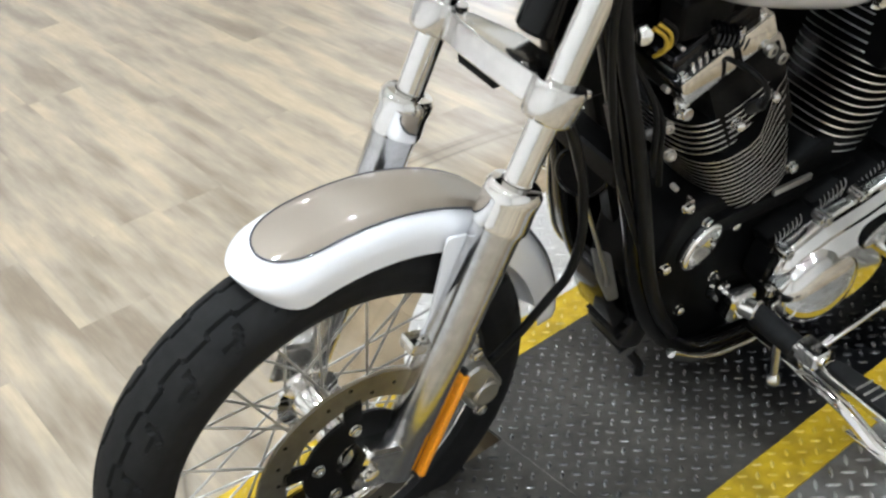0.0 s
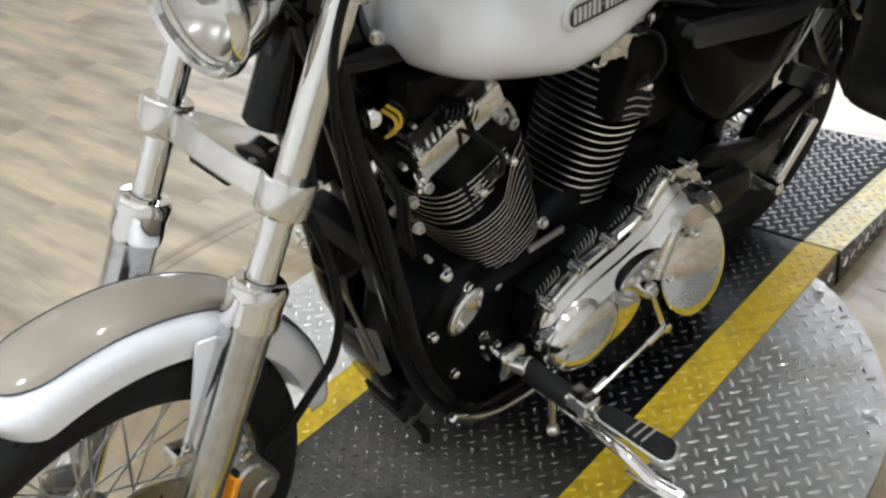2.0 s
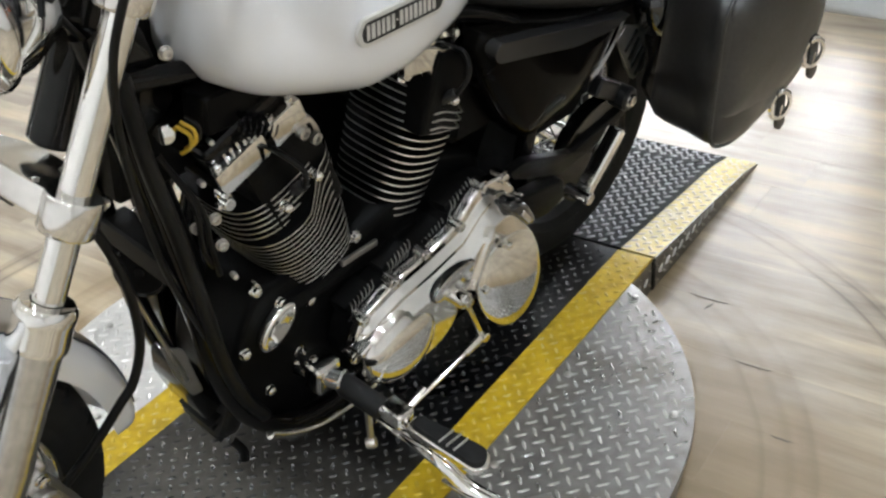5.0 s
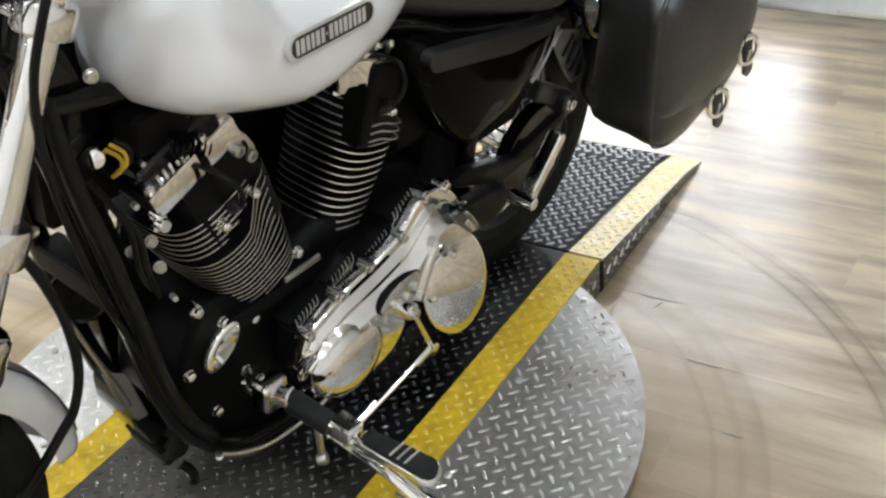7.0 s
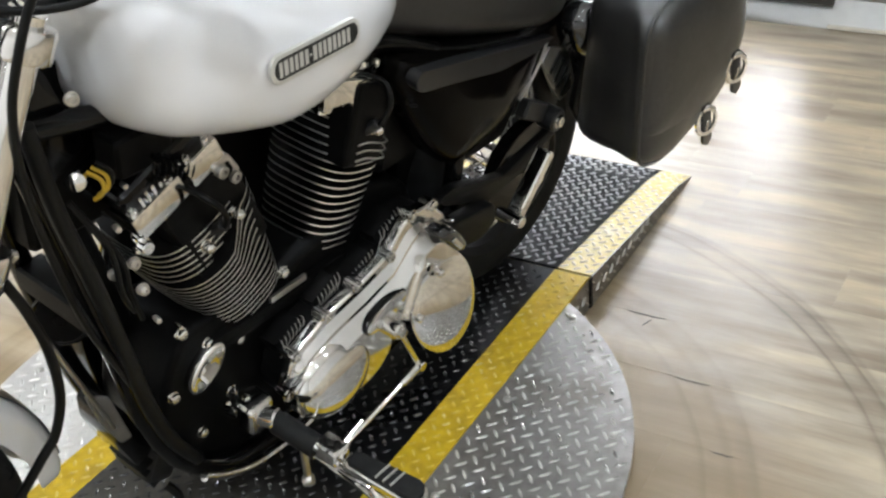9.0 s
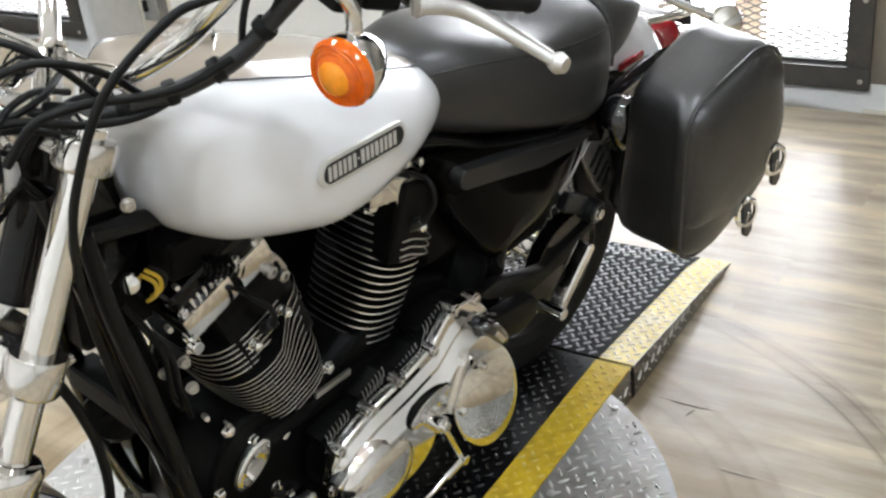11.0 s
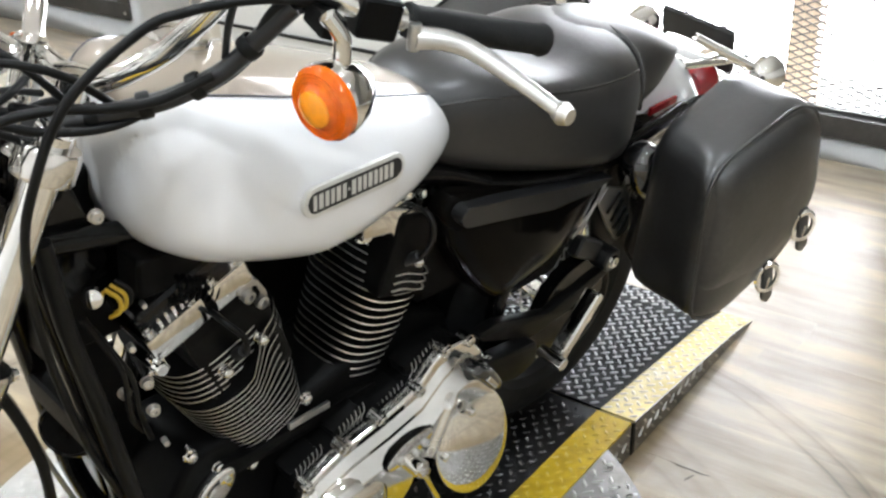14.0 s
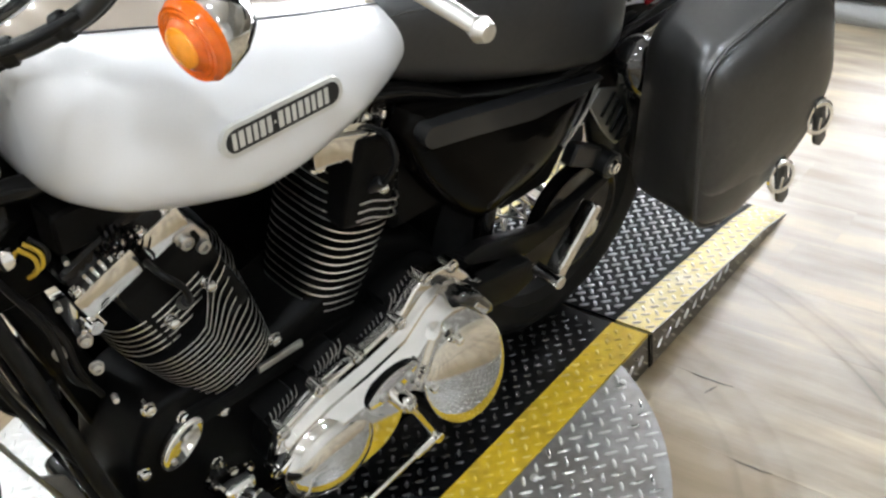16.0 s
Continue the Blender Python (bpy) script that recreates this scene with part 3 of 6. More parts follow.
part("case", box(0.06, 0.10, 0.16, Matrix.Translation((-0.03, 0, 0.06)), 0.006), galvanised, sw)
part("lever", box(0.02, 0.014, 0.05, Matrix.Translation((-0.07, 0.02, 0.05)), 0.003), black_plastic, sw)
part("conduit", rod((-0.02, -0.02, 0.14), (-0.02, -0.02, 1.6), 0.011), galvanised, sw)

# ---- turntable lift ----
TRACK_HALF, STRIPE = 0.305, 0.079
DISC_C, DISC_R = (-0.655, 0.02), 0.637
TRACK_X0 = -2.4
RAMP_END, RAMP_BEND = 0.64, 0.53


def lugs(bm, inside, x0, x1, y0, y1, z_at, pitch=(0.0365, 0.0352), origin=(0.0, 0.0), length=0.0265, width=0.0058, high=0.0030):
    """Raised lozenges of tread plate in two crossed sets, each set half a step from the other."""
    for k in range(2):
        a = radians(-42 if k else 42)
        u, v = Vector((math.cos(a), math.sin(a), 0)), Vector((-math.sin(a), math.cos(a), 0))
        sx, sy = origin[0] + k * pitch[0] / 2, origin[1] + k * pitch[1] / 2
        for i in range(math.ceil((x0 - sx) / pitch[0]), math.floor((x1 - sx) / pitch[0]) + 1):
            for j in range(math.ceil((y0 - sy) / pitch[1]), math.floor((y1 - sy) / pitch[1]) + 1):
                o = Vector((sx + i * pitch[0], sy + j * pitch[1], 0))
                if not inside(o.x, o.y):
                    continue
                L, w = length / 2, width / 2
                base = [o + u * L, o + u * L * 0.40 + v * w, o - u * L * 0.40 + v * w, o - u * L, o - u * L * 0.40 - v * w, o + u * L * 0.40 - v * w]
                top = [o + u * L * 0.62, o - u * L * 0.62]
                vs = [bm.verts.new((q.x, q.y, z_at(q.x, q.y))) for q in base]
                ts = [bm.verts.new((q.x, q.y, z_at(q.x, q.y) + high)) for q in top]
                for f in ((vs[0], vs[1], ts[0]), (vs[1], vs[2], ts[1], ts[0]), (vs[2], vs[3], ts[1]), (vs[3], vs[4], ts[1]), (vs[4], vs[5], ts[0], ts[1]), (vs[5], vs[0], ts[0])):
                    bm.faces.new(f).material_index = 1


def slab(outline, z1, z0):
    bm = bmesh.new()
    a = [bm.verts.new((x, y, z1(x, y))) for x, y in outline]
    b = [bm.verts.new((x, y, z0(x, y))) for x, y in outline]
    bm.faces.new(a)
    bm.faces.new(b[::-1])
    n = len(a)
    for i in range(n):
        bm.faces.new((a[i], b[i], b[(i + 1) % n], a[(i + 1) % n]))
    bmesh.ops.recalc_face_normals(bm, faces=bm.faces)
    return bm


lift = thing("turntable_lift", "round tread-plate motorcycle turntable with black and yellow track", "turntable", pose(0, 0, 0))
flat = lambda x, y: 0.0
ramp_z = lambda x, y: -0.004 - (0.052 * max(0, x) / RAMP_BEND if x < RAMP_BEND else 0.052 + 0.024 * (x - RAMP_BEND) / (RAMP_END - RAMP_BEND))


def plate_part(name, x0, x1, y0, y1, z_at, under, material, label=""):
    bm = slab([(x0, y0), (x1, y0), (x1, y1), (x0, y1)], z_at, under)
    worn = material in (plate_black, plate_track)
    lugs(bm, lambda x, y: True, x0 + 0.008, x1 - 0.008, y0 + 0.008, y1 - 0.008, z_at, (0.0352, 0.0297), (-0.0650, -0.2500), 0.0230 if z_at is ramp_z else 0.0185, 0.0060, 0.0030)
    return part(name, bm, [material, ramp_dark_lug if material is plate_black else worn_lug if worn else ramp_lug if material is ramp_yellow else yellow_lug], lift, label, 25)


T1 = TRACK_HALF - STRIPE
base = lambda x, y: -0.006
# the track is open over the trough that holds the front wheel
SLOT = (-1.74, -1.17, 0.085, 0.222)
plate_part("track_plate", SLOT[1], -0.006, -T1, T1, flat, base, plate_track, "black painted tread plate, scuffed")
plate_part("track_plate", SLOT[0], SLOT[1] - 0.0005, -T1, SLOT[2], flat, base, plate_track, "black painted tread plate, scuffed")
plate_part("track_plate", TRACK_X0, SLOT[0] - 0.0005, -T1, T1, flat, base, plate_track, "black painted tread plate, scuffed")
plate_part("yellow_stripe", TRACK_X0, -0.006, -TRACK_HALF, -T1 - 0.0005, flat, base, plate_yellow, "yellow painted edge of tread plate")
plate_part("yellow_stripe", TRACK_X0, -0.006, T1 + 0.0005, TRACK_HALF, flat, base, plate_yellow, "yellow painted edge of tread plate")
rbase = lambda x, y: ramp_z(x, y) - 0.005
for xa, xb in ((0.009, RAMP_BEND - 0.0002), (RAMP_BEND, RAMP_END)):
    plate_part("ramp_plate", xa, xb, -T1, T1, ramp_z, rbase, plate_black, "black painted tread plate of the ramp")
    plate_part("ramp_stripe", xa, xb, -TRACK_HALF, -T1 - 0.0005, ramp_z, rbase, ramp_yellow, "pale worn yellow edge of the ramp")
    plate_part("ramp_stripe", xa, xb, T1 + 0.0005, TRACK_HALF, ramp_z, rbase, ramp_yellow, "pale worn yellow edge of the ramp")
for s in (-1, 1):
    yy = s * TRACK_HALF
    bm = slab([(0.009, yy - 0.002), (RAMP_BEND, yy - 0.002), (RAMP_END, yy - 0.002), (RAMP_END, yy + 0.002), (RAMP_BEND, yy + 0.002), (0.009, yy + 0.002)], lambda x, y: ramp_z(x, y) - 0.0003, lambda x, y: FLOOR + 0.001)
    lg = bmesh.new()
    lugs(lg, lambda x, y: y < ramp_z(x, 0) - FLOOR - 0.008, 0.01, RAMP_END - 0.01, 0.004, 0.08, flat)
    xform(lg, Matrix(((1, 0, 0, 0), (0, 0, s, yy + s * 0.002), (0, 1, 0, FLOOR + 0.001), (0, 0, 0, 1))))
    part("ramp_cheek", join(bm, lg), [plate_bare, bare_lug], lift, "bare tread-plate side of the ramp", 25)
    bm = box(abs(TRACK_X0) - 0.008, 0.004, 0.074, Matrix.Translation((TRACK_X0 / 2 - 0.004, yy - s * 0.001, -0.043)))
    lg = bmesh.new()
    lugs(lg, lambda x, y: True, -0.5, -0.01, 0.006, 0.07, flat)
    xform(lg, Matrix(((1, 0, 0, 0), (0, 0, s, yy + s * 0.001), (0, 1, 0, FLOOR + 0.004), (0, 0, 0, 1))))
    part("track_cheek", join(bm, lg), [plate_bare, bare_lug], lift, "", 25)
part("seam_gap", box(0.014, 2 * TRACK_HALF - 0.01, 0.05, Matrix.Translation((0.0015, 0, -0.036))), black_satin, lift)
part("seam_cheek", box(0.013, 0.0045, 0.072, Matrix.Translation((0.0015, -TRACK_HALF - 0.0005, -0.045))), black_satin, lift)
# two round plates, one on each side of the track, on a drum
for s in (-1, 1):
    cx, cy = DISC_C[0], 0.02 if s < 0 else -0.02
    th0 = math.asin((TRACK_HALF + 0.001 + (cy if s < 0 else -cy)) / DISC_R)
    arc = [th0 + (math.pi - 2 * th0) * k / 64 for k in range(65)]
    edge = [(cx + DISC_R * math.cos(a), cy + s * DISC_R * math.sin(a)) for a in arc]
    if s < 0:
        edge = edge[::-1]
    zt = lambda x, y: -0.0015
    bm = slab(edge, zt, lambda x, y: -0.008)
    lugs(bm, lambda x, y: math.hypot(x - cx, y - cy) < DISC_R - 0.011 and abs(y) > TRACK_HALF + 0.011, cx - DISC_R, cx + DISC_R, min(s * TRACK_HALF, s * 0.66), max(s * TRACK_HALF, s * 0.66), zt, (0.0375, 0.0350), (-0.1860, s * 0.3555))
    # the far plate takes the copy with the glare painted in
    pl = part("round_plate", bm, [plate_bare if s < 0 else plate_glare, bare_lug if s < 0 else plate_glare], lift, "bare round tread plate with bolts", 25)
    skirt = [(cx + (DISC_R - 0.012) * math.cos(a), cy + s * (DISC_R - 0.012) * math.sin(a)) for a in arc]
    if s < 0:
        skirt = skirt[::-1]
    part("drum", slab(skirt, lambda x, y: -0.0085, lambda x, y: FLOOR + 0.0005), plate_bare, lift, "", 25)
    if s < 0:
        for x, y in ((-0.153, -0.335), (-0.443, -0.543), (-0.433, -0.332), (-0.702, -0.337), (-0.86, -0.585), (-1.15, -0.345)):
            part("bolt", hexbolt((x, y, -0.0015), (0, 0, 1), 0.0065, 0.0045, False), steel, pl)
    else:
        for x, y in ((-0.30, 0.45), (-0.74, 0.56), (-0.95, 0.36), (-0.45, 0.35)):
            part("bolt", hexbolt((x, y, -0.0015), (0, 0, 1), 0.0065, 0.0045, False), steel, pl)

# ---- motorcycle ----
# its own axes: x to the rear, y to its right side, z up; it leans on its stand
BIKE = pose(-1.41, 0.148, 0, 10.0, 0, -8.0)
bike = thing("motorcycle", "white and pewter cruiser motorcycle leaning on its side stand", "motorcycle", BIKE)
RAKE = 0.46
FD = Vector((RAKE, 0, 1)).normalized()
HUB = Vector((-0.055, -0.02, 0.249))
TYRE_R = 0.328


def fork_at(z, y=0.0, off=0.0):
    return Vector((0.18 + RAKE * (z - 0.6) + off, y, z))


STEM = fork_at(0.7, 0, 0.05)
STEER = Matrix.Translation(STEM) @ Matrix.Rotation(radians(5.6), 4, FD) @ Matrix.Translation(-STEM)
FORK_Y = 0.106


def fpart(name, bm, material, parent=None, label="", angle=40):
    """A part that turns with the fork."""
    return part(name, xform(bm, STEER), material, parent or bike, label, angle)


# -- wheels --


def tyre_mesh(r, half, tread):
    """A tyre round y with cut tread grooves; tread: how fine its mesh is."""
    prof = []
    n = 96 if tread else 24
    for i in range(n + 1):
        a = -1 + 2 * i / n
        th = a * radians(118)
        yy = half * math.sin(th) if abs(th) <= math.pi / 2 else half * (1 - 0.10 * (abs(th) - math.pi / 2)) * math.copysign(1, th)
        crown = r - 0.75 * half * (1 - math.cos(min(abs(th), math.pi / 2))) - (max(0, abs(th) - math.pi / 2) * half * 0.9)
        prof.append((crown, yy, a))
    seg = 560 if tread else 120
    bm = bmesh.new()
    rings = []
    for k in range(seg):
        ph = 2 * math.pi * k / seg
        ring = []
        for crown, yy, a in prof:
            d = 0.0
            if tread and abs(a) < 0.66:
                u = ph * 26 / (2 * math.pi)
                w, off = abs(a), 0.5 if a > 0 else 0.0
                fu = (u + off) % 1
                step = 0.155 if fu < 0.42 else (0.155 + 0.07 * (fu - 0.42) / 0.08 if fu < 0.5 else (0.225 if fu < 0.92 else 0.225 - 0.07 * (fu - 0.92) / 0.08))
                if abs(w - step) < 0.022:      # stepped line round the crown
                    d = 1
                f2 = (u + off + 0.25) % 1
                bend = 0.30 + 0.10 * (w - 0.30) / 0.3 if w < 0.44 else 0.36 + 0.9 * (w - 0.44)
                if 0.31 < w < 0.60 and abs(f2 - bend) < 0.055:   # bent sipe over the shoulder
                    d = 1
                if abs(w - 0.44) < 0.022 and bend < f2 < bend + 0.32:
                    d = 1
            rr = crown - 0.0055 * d
            ring.append(bm.verts.new((rr * math.cos(ph), yy, rr * math.sin(ph))))
        rings.append(ring)
    m = len(prof)
    for k in range(seg):
        a, b = rings[k], rings[(k + 1) % seg]
        for i in range(m - 1):
            bm.faces.new((a[i], a[i + 1], b[i + 1], b[i]))
    inner = [[bm.verts.new((v.co.x * 0.93, v.co.y * 0.8, v.co.z * 0.93)) for v in (ring[0], ring[-1])] for ring in rings]
    for k in range(seg):
        j = (k + 1) % seg
        bm.faces.new((rings[k][0], rings[j][0], inner[j][0], inner[k][0]))
        bm.faces.new((rings[k][-1], inner[k][1], inner[j][1], rings[j][-1]))
        bm.faces.new((inner[k][0], inner[j][0], inner[j][1], inner[k][1]))
    bmesh.ops.recalc_face_normals(bm, faces=bm.faces)
    return bm


Y_AXIS = Matrix.Rotation(radians(90), 4, "X")  # z of a lathe to -y


def wheel(hub, r, half, rim_r, tread, steered, disc_r):
    """Tyre, rim, spokes, hub and brake disc round y at hub."""
    m = (STEER if steered else Matrix()) @ Matrix.Translation(hub)
    w = new("wheel")
    w.parent = bike
    tagged(w, "wire-spoked wheel with black tyre and chrome rim")
    part("tyre", xform(tyre_mesh(r, half, tread), m), rubber, w, "black rubber tyre with cut tread", 30)
    hw = half * 0.62
    part("rim", lathe([(rim_r + 0.006, -hw), (rim_r + 0.004, -hw + 0.004), (rim_r - 0.010, -hw + 0.008), (rim_r - 0.020, -hw * 0.4), (rim_r - 0.023, 0), (rim_r - 0.020, hw * 0.4), (rim_r - 0.010, hw - 0.008), (rim_r + 0.004, hw - 0.004), (rim_r + 0.006, hw), (rim_r - 0.006, hw), (rim_r - 0.012, hw * 0.4), (rim_r - 0.012, -hw * 0.4), (rim_r - 0.006, -hw)], m @ Y_AXIS, 72, True), chrome, w, "chrome wire-wheel rim")
    part("hub", lathe([(0, -0.075), (0.02, -0.075), (0.022, -0.062), (0.048, -0.058), (0.05, -0.048), (0.03, -0.042), (0.024, 0), (0.03, 0.042), (0.05, 0.048), (0.048, 0.058), (0.022, 0.062), (0.02, 0.075), (0, 0.075)], m @ Y_AXIS, 32), chrome, w)
    n = 40
    for k in range(n):
        s = 1 if k % 2 else -1
        a = 2 * math.pi * k / n
        b = a + radians(38) * (1 if (k // 2) % 2 else -1)
        p0 = (0.045 * math.cos(b), s * 0.05, 0.045 * math.sin(b))
        p1 = ((rim_r - 0.02) * math.cos(a), s * 0.008, (rim_r - 0.02) * math.sin(a))
        part("spoke", xform(rod(p0, p1, 0.0019, seg=6), m), steel, w)
    if disc_r:
        pr = [(disc_r - 0.042, -0.0025), (disc_r, -0.0025), (disc_r, 0.0025), (disc_r - 0.042, 0.0025)]
        dm = m @ Matrix.Translation((0, -0.074, 0)) @ Y_AXIS
        d = part("brake_disc", lathe(pr, dm, 64, True), bronze_disc, w, "worn steel brake disc")
        part("disc_carrier", lathe([(0.03, -0.006), (0.080, -0.006), (0.082, 0.001), (0.03, 0.001)], dm, 48, True), black_satin, d)
        for k in range(5):
            a = 2 * math.pi * k / 5 + 0.3
            part("carrier_arm", xform(box(0.045, 0.005, 0.028, Matrix.Translation((0.095 * math.cos(a), -0.074, 0.095 * math.sin(a))) @ Matrix.Rotation(-a, 4, "Y"), 0.002), m), black_satin, d)
        for k in range(5):
            a = 2 * math.pi * k / 5 + 0.3
            part("disc_bolt", xform(hexbolt((0.062 * math.cos(a), -0.078, 0.062 * math.sin(a)), (0, -1, 0), 0.008, 0.006), m), chrome, d)
        for k in range(24):
            a = 2 * math.pi * k / 24
            rr = disc_r - 0.010 - 0.010 * (k % 3)
            part("vent_hole", xform(rod((rr * math.cos(a), -0.0762, rr * math.sin(a)), (rr * math.cos(a), -0.0768, rr * math.sin(a)), 0.0032, seg=10), m), black_satin, d)
    return w


wheel(HUB, TYRE_R, 0.053, 0.254, True, True, 0.150)
REAR = Vector((1.374, 0, 0.285))
wheel(REAR, 0.292, 0.077, 0.200, False, False, None)

# -- fork --
for s in (-1, 1):
    y = -FORK_Y if s < 0 else 0.121
    leg = new("fork_leg")
    leg.parent = bike
    tagged(leg, "polished telescopic fork leg")
    fpart("fork_tube", rod(fork_at(0.57, y), fork_at(0.985, y), 0.0195, seg=28), chrome, leg, "chrome fork tube")
    fpart("slider", lathe([(0, 0), (0.024, 0), (0.030, 0.006), (0.0305, 0.09), (0.0325, 0.10), (0.0330, 0.25), (0.0315, 0.268), (0.0320, 0.40), (0.0335, 0.418), (0.0335, 0.432), (0, 0.432)], axis(fork_at(0.19, y), FD), 32), slider_metal, leg, "polished aluminium fork slider")
    fpart("collar", lathe([(0.030, 0), (0.0365, 0.004), (0.0375, 0.012), (0.036, 0.036), (0.037, 0.042), (0.037, 0.055), (0.032, 0.062), (0.021, 0.0635), (0.0195, 0.05), (0.0195, 0)], axis(fork_at(0.563, y), FD), 36, True), chrome, leg, "chrome fork collar")
    fpart("clamp_ring", lathe([(0.0197, -0.023), (0.032, -0.023), (0.034, -0.019), (0.034, 0.019), (0.032, 0.023), (0.0197, 0.023)], axis(fork_at(0.722, y), FD), 36, True), polished, leg)
    fpart("top_clamp_ring", lathe([(0.0197, -0.018), (0.031, -0.018), (0.033, -0.014), (0.033, 0.014), (0.031, 0.018), (0.0197, 0.018)], axis(fork_at(0.955, y), FD), 36, True), polished, leg)
    fpart("fork_cap", lathe([(0, 0), (0.021, 0), (0.021, 0.006), (0.016, 0.012), (0.0, 0.013)], axis(fork_at(0.982, y), FD), 6), chrome, leg)
    fpart("axle_lug", box(0.095, 0.045, 0.07, Matrix.Translation(fork_at(0.235, y, -0.035)) @ Matrix.Rotation(math.atan(RAKE), 4, "Y"), 0.012, 3), polished, leg)
    fpart("pinch_bolt", hexbolt(fork_at(0.722, y, 0.034) + Vector((0, s * 0.012, 0)), (1, 0, -0.3), 0.007, 0.008), chrome, leg)
    fpart("axle_nut", hexbolt(Vector((HUB.x, y + s * 0.022, HUB.z)), (0, s, 0), 0.014, 0.012, False), chrome, leg)
# lower and upper yoke
for z, hx, hz, nm in ((0.722, 0.030, 0.038, "lower_yoke"), (0.957, 0.034, 0.026, "upper_yoke")):
    out = rounded([(-FORK_Y + 0.012, -hx * 0.55), (-0.04, -hx * 0.75), (0.04, -hx * 0.75), (FORK_Y - 0.012, -hx * 0.55), (FORK_Y - 0.012, hx * 0.7), (0.035, hx * 2.2), (-0.035, hx * 2.2), (-FORK_Y + 0.012, hx * 0.7)], 0.012, 3)
    m = axis(fork_at(z), FD)
    u = Matrix((FD.cross(Vector((0, 1, 0))), Vector((0, 1, 0)), FD)).transposed()
    # outline x runs across the bike, y to the rear
    mm = Matrix.Translation(fork_at(z) - FD * hz / 2) @ Matrix(((0, -FD.cross(Vector((0, 1, 0))).x, FD.x, 0), (1, 0, 0, 0), (0, -FD.cross(Vector((0, 1, 0))).z, FD.z, 0), (0, 0, 0, 1)))
    fpart(nm, prism(out, hz, mm, 0.004), polished, bike, "polished aluminium fork yoke")
    for y in (-0.055, 0.055):
        fpart("yoke_bolt", hexbolt(fork_at(z, y, -0.012) + FD * hz / 2, FD, 0.006, 0.006), chrome, bike)
part("steering_head", rod(fork_at(0.735, 0, 0.055), fork_at(0.945, 0, 0.055), 0.031, seg=28), black_gloss, bike, "black steering head")
fpart("steering_stop", box(0.03, 0.075, 0.016, Matrix.Translation(fork_at(0.69, 0.03, 0.02)), 0.004), black_satin, bike)

# -- brake caliper, reflector --
cal = Matrix.Translation(fork_at(0.30, -0.088, 0.088)) @ Matrix.Rotation(radians(-25), 4, "Y")
cp = fpart("brake_caliper", join(box(0.062, 0.060, 0.13, cal, 0.016, 3), rod(cal @ Vector((0.0, -0.028, 0.026)), cal @ Vector((0.0, -0.046, 0.026)), 0.024, seg=24), rod(cal @ Vector((0.0, -0.028, -0.03)), cal @ Vector((0.0, -0.042, -0.03)), 0.022, seg=24)), satin_metal, bike, "cast aluminium brake caliper")
for p in ((0.022, -0.032, 0.058), (-0.02, -0.032, -0.058)):
    fpart("caliper_bolt", hexbolt(cal @ Vector(p), (0, -1, 0), 0.009, 0.008), chrome, cp)
fpart("caliper_bracket", rod(fork_at(0.33, -0.095, 0.02), fork_at(0.36, -0.088, 0.075), 0.014), satin_metal, cp)
ro = fork_at(0.195, -FORK_Y - 0.026, 0.034)
fpart("reflector", box(0.016, 0.010, 0.18, axis(ro + FD * 0.08, FD), 0.0045, 3), amber_reflector, bike, "long amber side reflector")
fpart("reflector_back", box(0.020, 0.006, 0.196, axis(ro + FD * 0.08 + Vector((0, 0.007, 0)), FD), 0.003), black_plastic, bike)

# -- front fender --
FEND_R = 0.354
FEND_C = Vector((-0.026, -0.012, 0.256))


def fender_section(ang, r, half, drop, n=20):
    """Across the fender at an angle round the hub: crown and side skirts."""
    c, s = math.cos(ang), math.sin(ang)
    out = []
    for i in range(n + 1):
        a = -1 + 2 * i / n
        w = abs(a)
        y = half * math.sin(min(1, w * 1.25) * math.pi / 2) * (1 if a > 0 else -1)
        k = drop * max(0, (w - 0.15) / 0.85) ** 1.9
        rr = r - k
        out.append(Vector((FEND_C.x + rr * c, FEND_C.y + y, FEND_C.z + rr * s)))
    return out


def fender_shell(a0, a1, n, r, half, drop, thick):
    secs = []
    for k in range(n + 1):
        t = k / n
        t = t ** 2 * (3 - 2 * t)
        a = radians(a0 + (a1 - a0) * t)
        end = min(1, (t / 0.085)) if t < 0.5 else min(1, (1 - t) / 0.10)
        e = max(0.04, math.sqrt(max(0, 1 - (1 - end) ** 2)))
        secs.append(fender_section(a, r + 0.004 * math.sin(t * math.pi), half * e, drop * e ** 1.3))
    inner = [[p + (Vector((FEND_C.x, p.y * 0.9, FEND_C.z)) - p).normalized() * thick for p in s] for s in secs]
    return loft([s + i[::-1] for s, i in zip(secs, inner)])


fm = fender_shell(111, -3, 56, FEND_R, 0.066, 0.052, 0.003)
fender = fpart("front_fender", fm, white_pearl, bike, "white pearl front fender with pewter panel", 50)
# pewter panel on the crown, with its pinstripe


def fender_panel():
    secs = []
    n = 50
    for k in range(n + 1):
        t = (k / n) ** 2
        ang = 105.0 - 98.0 * t
        full = fender_section(radians(ang), FEND_R + 0.0026 + 0.004 * math.sin(t * math.pi), 0.066, 0.052, 40)
        lim = 0.40 * math.sqrt(max(0.0, 1 - (1 - min(1, t / 0.11)) ** 2))
        lim = max(lim, 0.01)
        row = []
        for i in range(21):
            a = (-1 + 2 * i / 20) * lim
            f = (a + 1) / 2 * 40
            j = min(39, int(f))
            row.append(full[j].lerp(full[j + 1], f - j))
        secs.append(row)
    return secs


